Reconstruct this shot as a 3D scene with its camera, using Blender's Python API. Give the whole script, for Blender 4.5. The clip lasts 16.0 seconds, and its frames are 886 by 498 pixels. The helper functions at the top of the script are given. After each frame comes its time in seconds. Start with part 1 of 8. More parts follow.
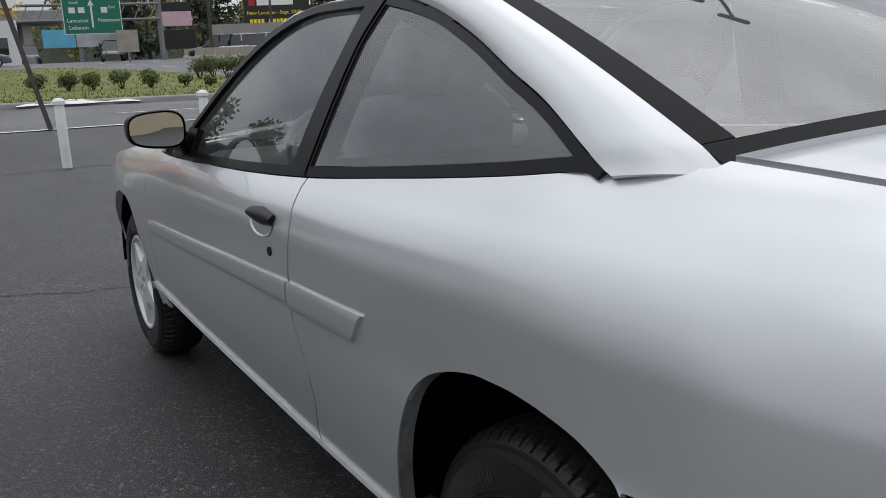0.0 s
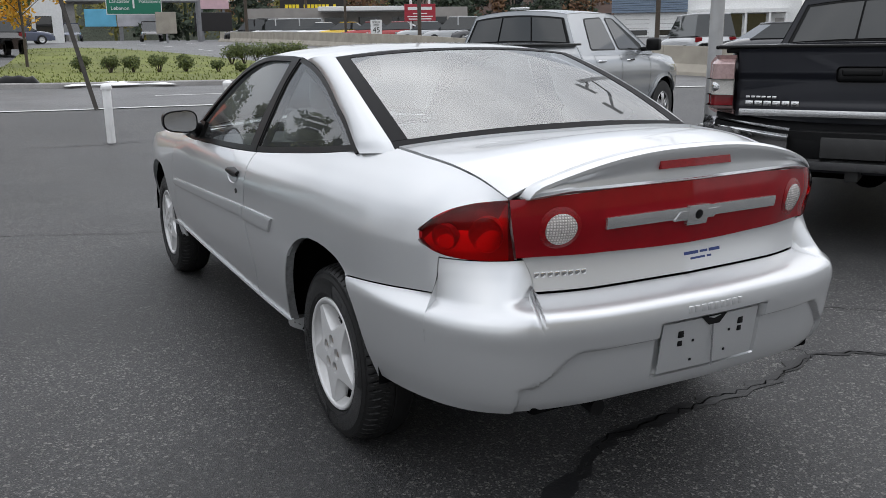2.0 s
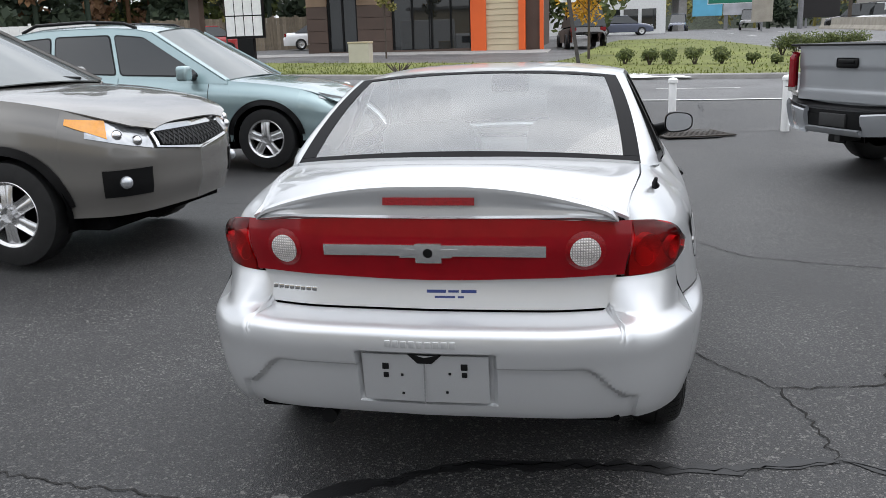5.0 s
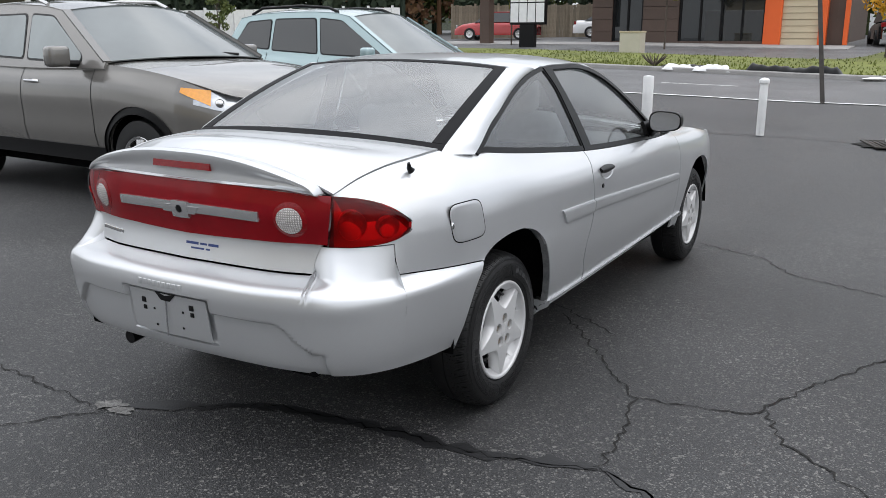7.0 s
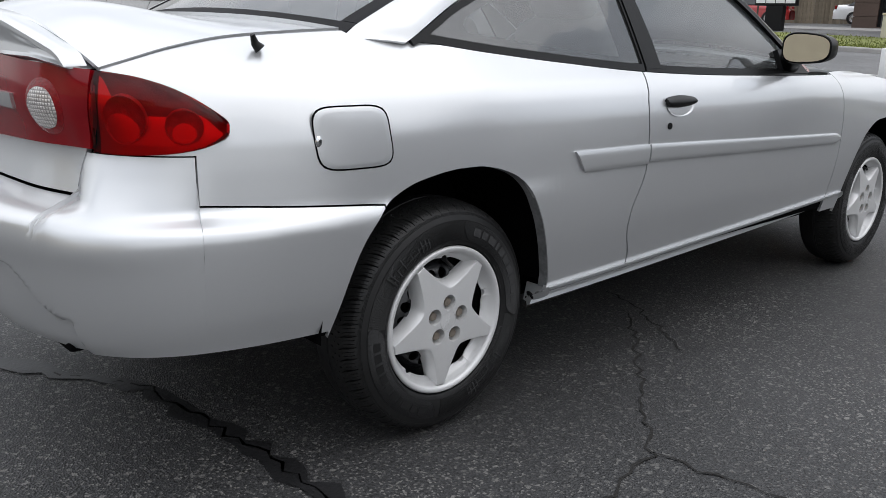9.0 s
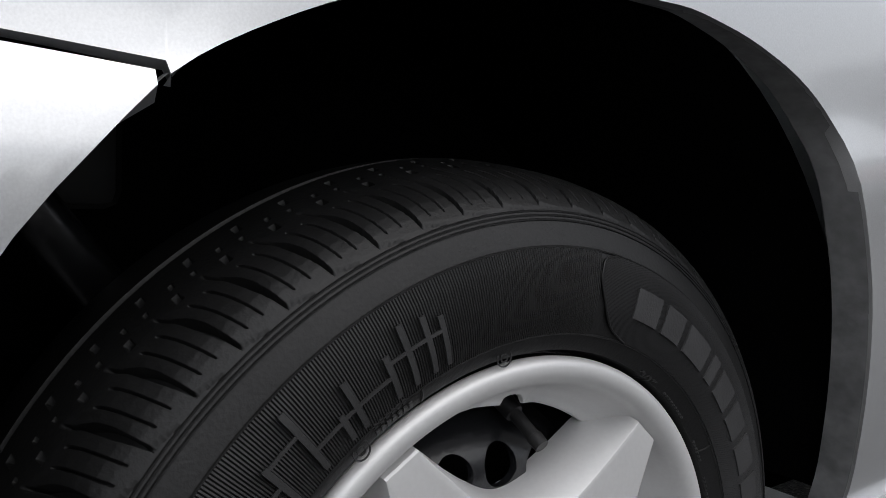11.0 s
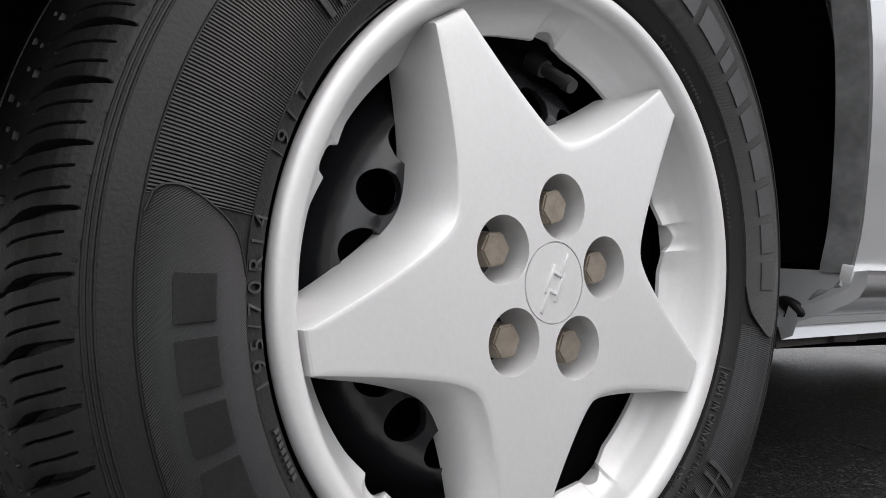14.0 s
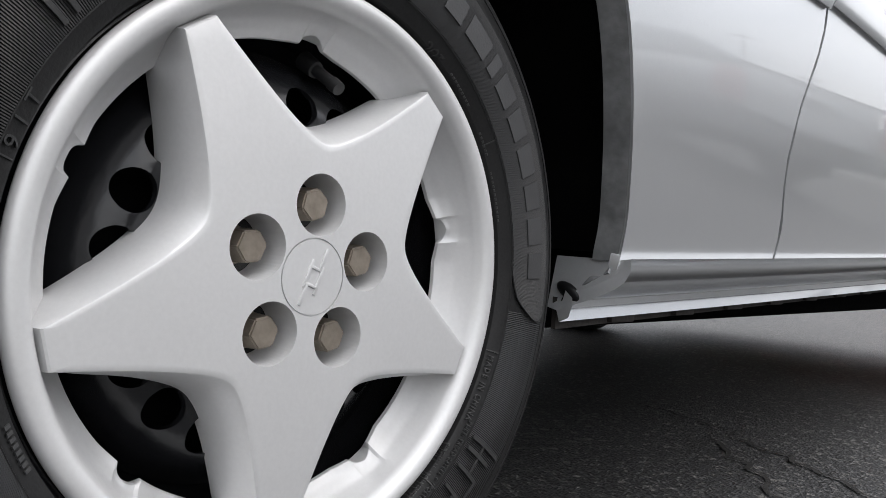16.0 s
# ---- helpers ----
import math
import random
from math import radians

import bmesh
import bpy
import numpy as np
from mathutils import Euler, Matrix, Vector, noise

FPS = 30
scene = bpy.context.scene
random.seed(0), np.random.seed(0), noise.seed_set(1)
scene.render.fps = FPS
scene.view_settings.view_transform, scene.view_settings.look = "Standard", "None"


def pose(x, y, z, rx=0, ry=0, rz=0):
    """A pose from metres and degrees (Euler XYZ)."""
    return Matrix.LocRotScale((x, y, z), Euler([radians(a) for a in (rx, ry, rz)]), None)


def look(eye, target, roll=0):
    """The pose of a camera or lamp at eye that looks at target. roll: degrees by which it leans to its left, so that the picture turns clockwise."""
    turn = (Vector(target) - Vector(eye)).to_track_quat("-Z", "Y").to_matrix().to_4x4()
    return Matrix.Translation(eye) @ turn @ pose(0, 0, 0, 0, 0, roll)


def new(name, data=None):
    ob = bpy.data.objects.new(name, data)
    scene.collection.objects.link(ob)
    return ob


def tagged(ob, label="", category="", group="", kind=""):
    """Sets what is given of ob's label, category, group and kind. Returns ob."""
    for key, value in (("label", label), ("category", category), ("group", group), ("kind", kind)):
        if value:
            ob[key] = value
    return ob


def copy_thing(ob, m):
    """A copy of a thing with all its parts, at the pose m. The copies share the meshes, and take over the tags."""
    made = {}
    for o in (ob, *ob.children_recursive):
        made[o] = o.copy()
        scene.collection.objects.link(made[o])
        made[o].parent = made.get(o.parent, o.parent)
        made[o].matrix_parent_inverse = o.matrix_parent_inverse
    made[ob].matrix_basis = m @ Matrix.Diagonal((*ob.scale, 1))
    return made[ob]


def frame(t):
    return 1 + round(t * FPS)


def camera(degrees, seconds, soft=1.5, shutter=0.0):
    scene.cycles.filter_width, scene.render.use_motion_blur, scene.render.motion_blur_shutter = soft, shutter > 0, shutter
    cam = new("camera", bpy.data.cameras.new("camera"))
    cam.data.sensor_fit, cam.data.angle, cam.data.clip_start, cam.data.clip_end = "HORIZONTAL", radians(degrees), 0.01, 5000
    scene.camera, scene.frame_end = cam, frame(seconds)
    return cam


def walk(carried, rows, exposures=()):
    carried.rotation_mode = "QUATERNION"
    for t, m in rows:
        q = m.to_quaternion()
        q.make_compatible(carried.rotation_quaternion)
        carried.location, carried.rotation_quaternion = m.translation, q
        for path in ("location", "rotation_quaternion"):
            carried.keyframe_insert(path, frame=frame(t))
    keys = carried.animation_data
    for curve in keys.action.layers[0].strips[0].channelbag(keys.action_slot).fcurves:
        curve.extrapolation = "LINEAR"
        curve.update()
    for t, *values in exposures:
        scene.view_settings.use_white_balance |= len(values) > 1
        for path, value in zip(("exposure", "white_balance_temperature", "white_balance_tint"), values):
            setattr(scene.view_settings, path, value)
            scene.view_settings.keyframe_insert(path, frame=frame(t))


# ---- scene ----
cam = camera(55.0, 16.0, soft=0.8)
PATH = [
    (0, (-1.462, -0.927, 1.171), (-0.467, 0.751, 0.727), -2.57),
    (0.5, (-1.574, -1.351, 1.308), (-0.614, 0.341, 0.842), -2.56),
    (1, (-1.68, -1.804, 1.328), (-0.743, -0.097, 0.875), -2.03),
    (1.5, (-1.724, -2.268, 1.336), (-0.79, -0.557, 0.886), -1.01),
    (2, (-1.781, -2.617, 1.344), (-0.846, -0.912, 0.876), -0.74),
    (2.5, (-1.683, -2.88, 1.358), (-0.753, -1.173, 0.89), 0.06),
    (3, (-1.381, -3.091, 1.398), (-0.559, -1.328, 0.932), -0.4),
    (3.5, (-0.954, -3.162, 1.417), (-0.405, -1.297, 0.949), -1.52),
    (3.7, (-0.779, -3.195, 1.432), (-0.391, -1.29, 0.962), -1.81),
    (5.8, (1.254, -3.2, 1.445), (0.598, -1.377, 0.95), -0.64),
    (6, (1.429, -3.142, 1.426), (0.701, -1.349, 0.92), -0.35),
    (6.5, (1.857, -3.012, 1.414), (0.958, -1.3, 0.902), -0.42),
    (7, (2.218, -2.835, 1.426), (1.216, -1.173, 0.943), 0.04),
    (7.5, (2.437, -2.515, 1.368), (1.334, -0.9, 0.946), 0.5),
    (8, (2.581, -2.198, 1.294), (1.342, -0.68, 0.898), 0.6),
    (8.2, (2.598, -2.058, 1.243), (1.301, -0.598, 0.816), 0.61),
    (10.3, (1.36, -0.536, 0.826), (-0.103, 0.735, 0.273), 2.56),
    (10.5, (1.275, -0.451, 0.786), (-0.178, 0.81, 0.243), 2.86),
    (11, (1.131, -0.352, 0.624), (-0.415, 0.897, 0.4), 3.05),
    (11.5, (1.101, -0.335, 0.52), (-0.403, 0.982, 0.611), 2.48),
    (12, (1.108, -0.341, 0.461), (-0.423, 0.942, 0.574), 3.52),
    (12.5, (1.105, -0.364, 0.418), (-0.428, 0.913, 0.546), 4.69),
    (13, (1.127, -0.375, 0.388), (-0.402, 0.907, 0.519), 4.46),
    (13.5, (1.145, -0.382, 0.353), (-0.394, 0.887, 0.504), 3.66),
    (14, (1.162, -0.394, 0.319), (-0.389, 0.867, 0.35), 3.35),
    (14.5, (1.175, -0.398, 0.289), (-0.356, 0.887, 0.214), 2.61),
    (15, (1.194, -0.413, 0.258), (-0.324, 0.883, 0.13), 2.01),
    (15.5, (1.22, -0.424, 0.271), (-0.247, 0.932, 0.194), 3.91),
    (16, (1.236, -0.363, 0.342), (-0.109, 1.116, 0.316), 3.89),
]
EXPO = [(0.0, -0.5, 6500, 10), (1.0, -0.46, 6500, 10), (2.0, -0.14, 6500, 10), (3.5, 0.12, 6500, 10), (6.0, 0.18, 6500, 10), (8.0, 0.0, 6500, 10), (10.3, -0.05, 6550, 10.5),
        (11.0, 0.05, 6650, 11), (11.5, 1.0, 6820, 11.5), (12.0, 1.15, 6820, 11.5), (12.5, 1.05, 6820, 11.5), (13.5, .82, 6820, 11.5), (14.0, 0.70, 6820, 11.5), (14.5, 0.67, 6820, 11.5), (15.2, .74, 6700, 11), (16.0, 0.55, 6700, 11)]
walk(cam, [(t, look(eye, aim, roll)) for t, eye, aim, roll in PATH], EXPO)

# ---- sky and sun ----
SUN_AZ, SUN_EL = radians(70), radians(52)
world = bpy.data.worlds.new("sky")
scene.world = world
world.use_nodes = True
wn, wl = world.node_tree.nodes, world.node_tree.links
wn.clear()
w_out = wn.new("ShaderNodeOutputWorld")
w_bg = wn.new("ShaderNodeBackground")
w_sky = wn.new("ShaderNodeTexSky")
w_sky.sky_type, w_sky.sun_disc = "NISHITA", False
w_sky.sun_elevation, w_sky.sun_rotation = SUN_EL, SUN_AZ
w_co = wn.new("ShaderNodeTexCoord")
w_map = wn.new("ShaderNodeMapping")
w_map.inputs["Scale"].default_value = (1.0, 1.0, 2.6)
w_noise = wn.new("ShaderNodeTexNoise")
w_noise.inputs["Scale"].default_value, w_noise.inputs["Detail"].default_value = 2.2, 6.0
w_ramp = wn.new("ShaderNodeValToRGB")
w_ramp.color_ramp.elements[0].position, w_ramp.color_ramp.elements[1].position = 0.36, 0.68
w_ramp.color_ramp.elements[0].color = (5.2, 5.5, 6.0, 1)
w_ramp.color_ramp.elements[1].color = (10.5, 10.6, 10.8, 1)
w_mix = wn.new("ShaderNodeMix")
w_mix.data_type = "RGBA"
w_mix.inputs["Factor"].default_value = 0.86
wl.new(w_co.outputs["Generated"], w_map.inputs["Vector"])
wl.new(w_map.outputs["Vector"], w_noise.inputs["Vector"])
wl.new(w_noise.outputs["Fac"], w_ramp.inputs["Fac"])
wl.new(w_sky.outputs["Color"], w_mix.inputs["A"])
wl.new(w_ramp.outputs["Color"], w_mix.inputs["B"])
w_sep, w_up, w_gain = wn.new("ShaderNodeSeparateXYZ"), wn.new("ShaderNodeMapRange"), wn.new("ShaderNodeVectorMath")
w_up.inputs["From Min"].default_value, w_up.inputs["From Max"].default_value = 0.0, 1.0
w_up.inputs["To Min"].default_value, w_up.inputs["To Max"].default_value = 0.50, 1.35
w_gain.operation = "SCALE"
wl.new(w_co.outputs["Generated"], w_sep.inputs["Vector"])
wl.new(w_sep.outputs["Z"], w_up.inputs["Value"])
wl.new(w_mix.outputs["Result"], w_gain.inputs[0])
wl.new(w_up.outputs["Result"], w_gain.inputs["Scale"])
wl.new(w_gain.outputs["Vector"], w_bg.inputs["Color"])
w_bg.inputs["Strength"].default_value = 0.2
wl.new(w_bg.outputs["Background"], w_out.inputs["Surface"])

sun_data = bpy.data.lights.new("sun", "SUN")
sun_data.energy, sun_data.angle, sun_data.color = 0.55, radians(70), (1.0, 0.96, 0.9)
sun = new("sun", sun_data)
sun.matrix_world = look((0, 0, 30), (-30 * math.cos(SUN_EL) * math.sin(SUN_AZ), -30 * math.cos(SUN_EL) * math.cos(SUN_AZ), 30 - 30 * math.sin(SUN_EL)))


# ---- materials ----
def mat(name, color, rough=0.5, metal=0.0, vary=0.12, scale=12.0, bump=0.0, bscale=60.0, coat=0.0, spec=0.5, fine=0.0, rnd=0.0):
    """A surface with two scales of colour variation, fine relief and roughness wear."""
    m = bpy.data.materials.new(name)
    m.use_nodes = True
    n, l = m.node_tree.nodes, m.node_tree.links
    b = n["Principled BSDF"]
    b.inputs["Roughness"].default_value, b.inputs["Metallic"].default_value = rough, metal
    b.inputs["Coat Weight"].default_value, b.inputs["Coat Roughness"].default_value = coat, 0.03
    b.inputs["Specular IOR Level"].default_value = spec
    co = n.new("ShaderNodeTexCoord")
    big = n.new("ShaderNodeTexNoise")
    big.inputs["Scale"].default_value, big.inputs["Detail"].default_value = scale, 5.0
    small = n.new("ShaderNodeTexNoise")
    small.inputs["Scale"].default_value, small.inputs["Detail"].default_value = bscale, 3.0
    for t in (big, small):
        l.new(co.outputs["Object"], t.inputs["Vector"])
    ramp = n.new("ShaderNodeMapRange")
    ramp.inputs["From Min"].default_value, ramp.inputs["From Max"].default_value = 0.25, 0.75
    ramp.inputs["To Min"].default_value, ramp.inputs["To Max"].default_value = 1 - vary, 1 + vary
    l.new(big.outputs["Fac"], ramp.inputs["Value"])
    gain = ramp.outputs["Result"]
    if fine:
        r2 = n.new("ShaderNodeMapRange")
        r2.inputs["From Min"].default_value, r2.inputs["From Max"].default_value = 0.3, 0.7
        r2.inputs["To Min"].default_value, r2.inputs["To Max"].default_value = 1 - fine, 1 + fine
        l.new(small.outputs["Fac"], r2.inputs["Value"])
        mu = n.new("ShaderNodeMath")
        mu.operation = "MULTIPLY"
        l.new(gain, mu.inputs[0])
        l.new(r2.outputs["Result"], mu.inputs[1])
        gain = mu.outputs[0]
    if rnd:
        oi = n.new("ShaderNodeObjectInfo")
        r3 = n.new("ShaderNodeMapRange")
        r3.inputs["To Min"].default_value, r3.inputs["To Max"].default_value = 1 - rnd, 1 + rnd
        l.new(oi.outputs["Random"], r3.inputs["Value"])
        mu2 = n.new("ShaderNodeMath")
        mu2.operation = "MULTIPLY"
        l.new(gain, mu2.inputs[0])
        l.new(r3.outputs["Result"], mu2.inputs[1])
        gain = mu2.outputs[0]
    sc = n.new("ShaderNodeVectorMath")
    sc.operation = "SCALE"
    sc.inputs[0].default_value = color
    l.new(gain, sc.inputs["Scale"])
    l.new(sc.outputs["Vector"], b.inputs["Base Color"])
    if bump:
        bp = n.new("ShaderNodeBump")
        bp.inputs["Strength"].default_value, bp.inputs["Distance"].default_value = bump, 0.004
        l.new(small.outputs["Fac"], bp.inputs["Height"])
        l.new(bp.outputs["Normal"], b.inputs["Normal"])
    return m


def glass_mat(name, color, rough=0.0, ior=2.2, haze=0.0):
    """Clear or tinted pane; haze is a diffuse veil standing in for reflected sky."""
    m = bpy.data.materials.new(name)
    m.use_nodes = True
    n, l = m.node_tree.nodes, m.node_tree.links
    n.clear()
    out, mix = n.new("ShaderNodeOutputMaterial"), n.new("ShaderNodeMixShader")
    tr, gl, fr = n.new("ShaderNodeBsdfTransparent"), n.new("ShaderNodeBsdfGlossy"), n.new("ShaderNodeFresnel")
    fr.inputs["IOR"].default_value = ior
    tr.inputs["Color"].default_value = (*color, 1)
    gl.inputs["Roughness"].default_value = rough
    l.new(fr.outputs["Fac"], mix.inputs["Fac"])
    film, df = n.new("ShaderNodeMixShader"), n.new("ShaderNodeBsdfDiffuse")
    co, nz, mr = n.new("ShaderNodeTexCoord"), n.new("ShaderNodeTexNoise"), n.new("ShaderNodeMapRange")
    nz.inputs["Scale"].default_value, nz.inputs["Detail"].default_value = 5.0, 6.0
    mr.inputs["To Min"].default_value, mr.inputs["To Max"].default_value = haze * .6, haze * 1.4
    df.inputs["Color"].default_value = (.62, .63, .63, 1)
    l.new(co.outputs["Object"], nz.inputs["Vector"])
    l.new(nz.outputs["Fac"], mr.inputs["Value"])
    l.new(mr.outputs["Result"], film.inputs["Fac"])
    l.new(tr.outputs["BSDF"], film.inputs[1])
    l.new(df.outputs["BSDF"], film.inputs[2])
    l.new(film.outputs["Shader"], mix.inputs[1])
    l.new(gl.outputs["BSDF"], mix.inputs[2])
    l.new(mix.outputs["Shader"], out.inputs["Surface"])
    return m


M = {
    "silver": mat("silver_paint", (0.61, 0.62, 0.63), 0.34, 0.62, 0.03, 2.0, 0.0, 900, coat=0.8, fine=0.05),
    # body silver darkened: shade inside the arch edge plus scuffing, in one colour
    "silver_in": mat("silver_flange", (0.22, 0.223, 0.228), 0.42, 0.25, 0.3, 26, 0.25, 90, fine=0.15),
    "wheel": mat("silver_wheel", (0.645, 0.645, 0.645), 0.48, 0.36, 0.035, 9, 0.02, 300, fine=0.02),
    "steel": mat("black_steel", (0.011, 0.0115, 0.013), 0.26, 0.0, 0.3, 30, 0.08, 150),
    "nut": mat("dull_steel", (0.30, 0.26, 0.215), 0.45, 0.6, 0.25, 90, 0.1, 300),
    "rubber": mat("tyre_rubber", (0.0125, 0.0125, 0.0127), 0.46, 0.0, 0.25, 18, 0.10, 420, fine=0.2, spec=0.32),
    "rubber_dark": mat("tyre_band", (0.010, 0.010, 0.0105), 0.5, 0.0, 0.15, 25, 0.05, 500),
    # same rubber as the tyre, paler to hold the sheen on smooth letters
    "rubber_mark": mat("tyre_mark", (0.036, 0.036, 0.037), 0.5, 0.0, 0.2, 40, 0.1, 500),
    "black": mat("black_trim", (0.006, 0.006, 0.0064), 0.36, 0.0, 0.2, 20, 0.08, 300, spec=0.2),
    # near-black: the shade of wells, gaps and underbody is put into the colour
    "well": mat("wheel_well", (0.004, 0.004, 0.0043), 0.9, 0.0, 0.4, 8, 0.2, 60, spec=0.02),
    "red": mat("red_lens", (0.20, 0.002, 0.006), 0.10, 0.0, 0.12, 14, 0.0, 100, coat=0.25, spec=0.25),
    "lens_red": glass_mat("red_lens_shell", (0.80, 0.02, 0.03), 0.02, 1.36),
    "lamp_back": mat("lamp_housing", (0.26, 0.22, 0.22), 0.35, 0.3, 0.25, 30, 0.3, 200),
    "lamp_bowl": mat("lamp_reflector", (0.80, 0.78, 0.78), 0.30, 0.6, 0.2, 60, 0.5, 240),
    "red_deep": mat("red_reflector", (0.20, 0.002, 0.005), 0.22, 0.0, 0.25, 120, 0.25, 220, coat=0.15, spec=0.35),
    "white_lens": mat("clear_lens", (0.55, 0.53, 0.50), 0.15, 0.2, 0.25, 120, 0.6, 260, coat=1.0),
    "chrome": mat("chrome", (0.72, 0.72, 0.72), 0.10, 1.0, 0.05, 30),
    "bright": mat("bright_plastic", (0.60, 0.60, 0.60), 0.22, 0.8, 0.06, 30),
    "fabric": mat("grey_cloth", (0.42, 0.43, 0.44), 0.9, 0.0, 0.12, 30, 0.3, 400),
    "dash": mat("grey_plastic", (0.38, 0.385, 0.39), 0.6, 0.0, 0.1, 20, 0.1, 300),
    "mirror": mat("mirror_glass", (0.8, 0.82, 0.84), 0.01, 1.0, 0.0, 1),
    "white": mat("white_paint", (0.74, 0.74, 0.73), 0.5, 0.0, 0.08, 6, 0.1, 80),
    # milky share of these panes imitates the bright sky mirrored in them
    "glass": glass_mat("car_glass", (0.93, 0.98, 0.985), 0.0, 2.6, 0.16),
    "side_glass": glass_mat("side_glass", (0.90, 0.95, 0.95), 0.0, 2.2, 0.07),
    "weld": mat("underseal_weld", (0.022, 0.018, 0.016), 0.7, 0.0, 0.4, 14, 0.3, 90),
    "frit": mat("printed_band", (0.007, 0.007, 0.008), 0.6, 0.0, 0.1, 20, 0.0, 300, spec=0.12),
    "dim_steel": mat("dull_grey_steel", (0.022, 0.022, 0.022), 0.6, 0.0, 0.2, 20, 0.1, 100),
    "dark_glass": glass_mat("tinted_glass", (0.05, 0.055, 0.06)),
}


def fluted(m, period):
    """Crossed fine flutes in a clear lens: they darken and tilt the surface."""
    n, l = m.node_tree.nodes, m.node_tree.links
    b = n["Principled BSDF"]
    co, sep = n.new("ShaderNodeTexCoord"), n.new("ShaderNodeSeparateXYZ")
    l.new(co.outputs["Object"], sep.inputs["Vector"])
    waves = []
    for axis in ("X", "Z"):
        mu, sn = n.new("ShaderNodeMath"), n.new("ShaderNodeMath")
        mu.operation, sn.operation = "MULTIPLY", "SINE"
        mu.inputs[1].default_value = 2 * math.pi / period
        l.new(sep.outputs[axis], mu.inputs[0])
        l.new(mu.outputs[0], sn.inputs[0])
        waves.append(sn.outputs[0])
    low, mr, sc = n.new("ShaderNodeMath"), n.new("ShaderNodeMapRange"), n.new("ShaderNodeVectorMath")
    low.operation, sc.operation = "MINIMUM", "SCALE"
    l.new(waves[0], low.inputs[0])
    l.new(waves[1], low.inputs[1])
    mr.inputs["From Min"].default_value, mr.inputs["From Max"].default_value = -1.0, -.2
    mr.inputs["To Min"].default_value, mr.inputs["To Max"].default_value = .45, 1.0
    l.new(low.outputs[0], mr.inputs["Value"])
    old = b.inputs["Base Color"].links[0].from_socket
    l.new(old, sc.inputs[0])
    l.new(mr.outputs["Result"], sc.inputs["Scale"])
    l.new(sc.outputs["Vector"], b.inputs["Base Color"])
    bp = n.new("ShaderNodeBump")
    bp.inputs["Strength"].default_value, bp.inputs["Distance"].default_value = .8, .001
    l.new(low.outputs[0], bp.inputs["Height"])
    l.new(bp.outputs["Normal"], b.inputs["Normal"])
    return m


M["fluted"] = fluted(mat("fluted_lens", (0.62, 0.58, 0.55), 0.15, 0.2, 0.2, 120, 0.0, 260, coat=1.0), .0075)


# ---- mesh tools ----
def finish(bm, name, material, parent=None, label="", smooth=True, sharp=35):
    me = bpy.data.meshes.new(name)
    bmesh.ops.remove_doubles(bm, verts=bm.verts, dist=1e-5)
    bm.normal_update()
    for f in bm.faces:
        f.smooth = smooth
    bm.to_mesh(me)
    bm.free()
    if smooth:
        me.set_sharp_from_angle(angle=radians(sharp))
    me.materials.append(material)
    ob = new(name, me)
    if parent is not None:
        ob.parent = parent
    if label:
        ob["label"] = label
    return ob


def part(name, bm, material, parent, label="", smooth=True, sharp=35):
    return finish(bm, name, material, parent, label, smooth, sharp)


def thing(name, label, category, m=None, group="", kind=""):
    ob = new(name)
    ob.empty_display_size = 0.1
    if m is not None:
        ob.matrix_world = m
    return tagged(ob, label, category, group, kind)


def box(bm, x0, x1, y0, y1, z0, z1, bevel=0.0, m=None, seg=2):
    r = bmesh.ops.create_cube(bm, size=1.0)
    vs = r["verts"]
    for v in vs:
        v.co = Vector(((x0 + x1) / 2 + v.co.x * (x1 - x0), (y0 + y1) / 2 + v.co.y * (y1 - y0), (z0 + z1) / 2 + v.co.z * (z1 - z0)))
    if bevel:
        es = list({e for v in vs for e in v.link_edges})
        out = bmesh.ops.bevel(bm, geom=es, offset=bevel, segments=seg, affect="EDGES", profile=0.5)
        vs = list({v for f in out["faces"] for v in f.verts} | {v for v in vs if v.is_valid})
    if m is not None:
        bmesh.ops.transform(bm, matrix=m, verts=vs)
    return vs


def tube(bm, pts, r, seg=10, cap=True):
    """A round bar along points; r: one radius, or one for each point."""
    rs = r if isinstance(r, (list, tuple)) else [r] * len(pts)
    pts = [Vector(p) for p in pts]
    rings = []
    side = None
    for i, p in enumerate(pts):
        d = (pts[min(i + 1, len(pts) - 1)] - pts[max(i - 1, 0)]).normalized()
        if side is None:
            side = d.orthogonal().normalized()
        side = (side - d * side.dot(d)).normalized()
        up = d.cross(side)
        rings.append([bm.verts.new(p + (side * math.cos(a) + up * math.sin(a)) * rs[i]) for a in [2 * math.pi * k / seg for k in range(seg)]])
    for a, b in zip(rings, rings[1:]):
        for k in range(seg):
            bm.faces.new((a[k], a[(k + 1) % seg], b[(k + 1) % seg], b[k]))
    if cap:
        bm.faces.new(rings[0][::-1])
        bm.faces.new(rings[-1])
    return rings


def lathe(bm, profile, seg=48, axis="x", close=False):
    """Turns (along, radius) pairs about an axis."""
    rings = []
    for a, r in profile:
        ring = []
        for k in range(seg):
            t = 2 * math.pi * k / seg
            c, s = r * math.cos(t), r * math.sin(t)
            ring.append(bm.verts.new({"x": (a, c, s), "y": (c, a, s), "z": (c, s, a)}[axis]))
        rings.append(ring)
    for p, q in zip(rings, rings[1:]):
        for k in range(seg):
            bm.faces.new((p[k], p[(k + 1) % seg], q[(k + 1) % seg], q[k]))
    if close:
        bm.faces.new(rings[0])
        bm.faces.new(rings[-1])
    return rings


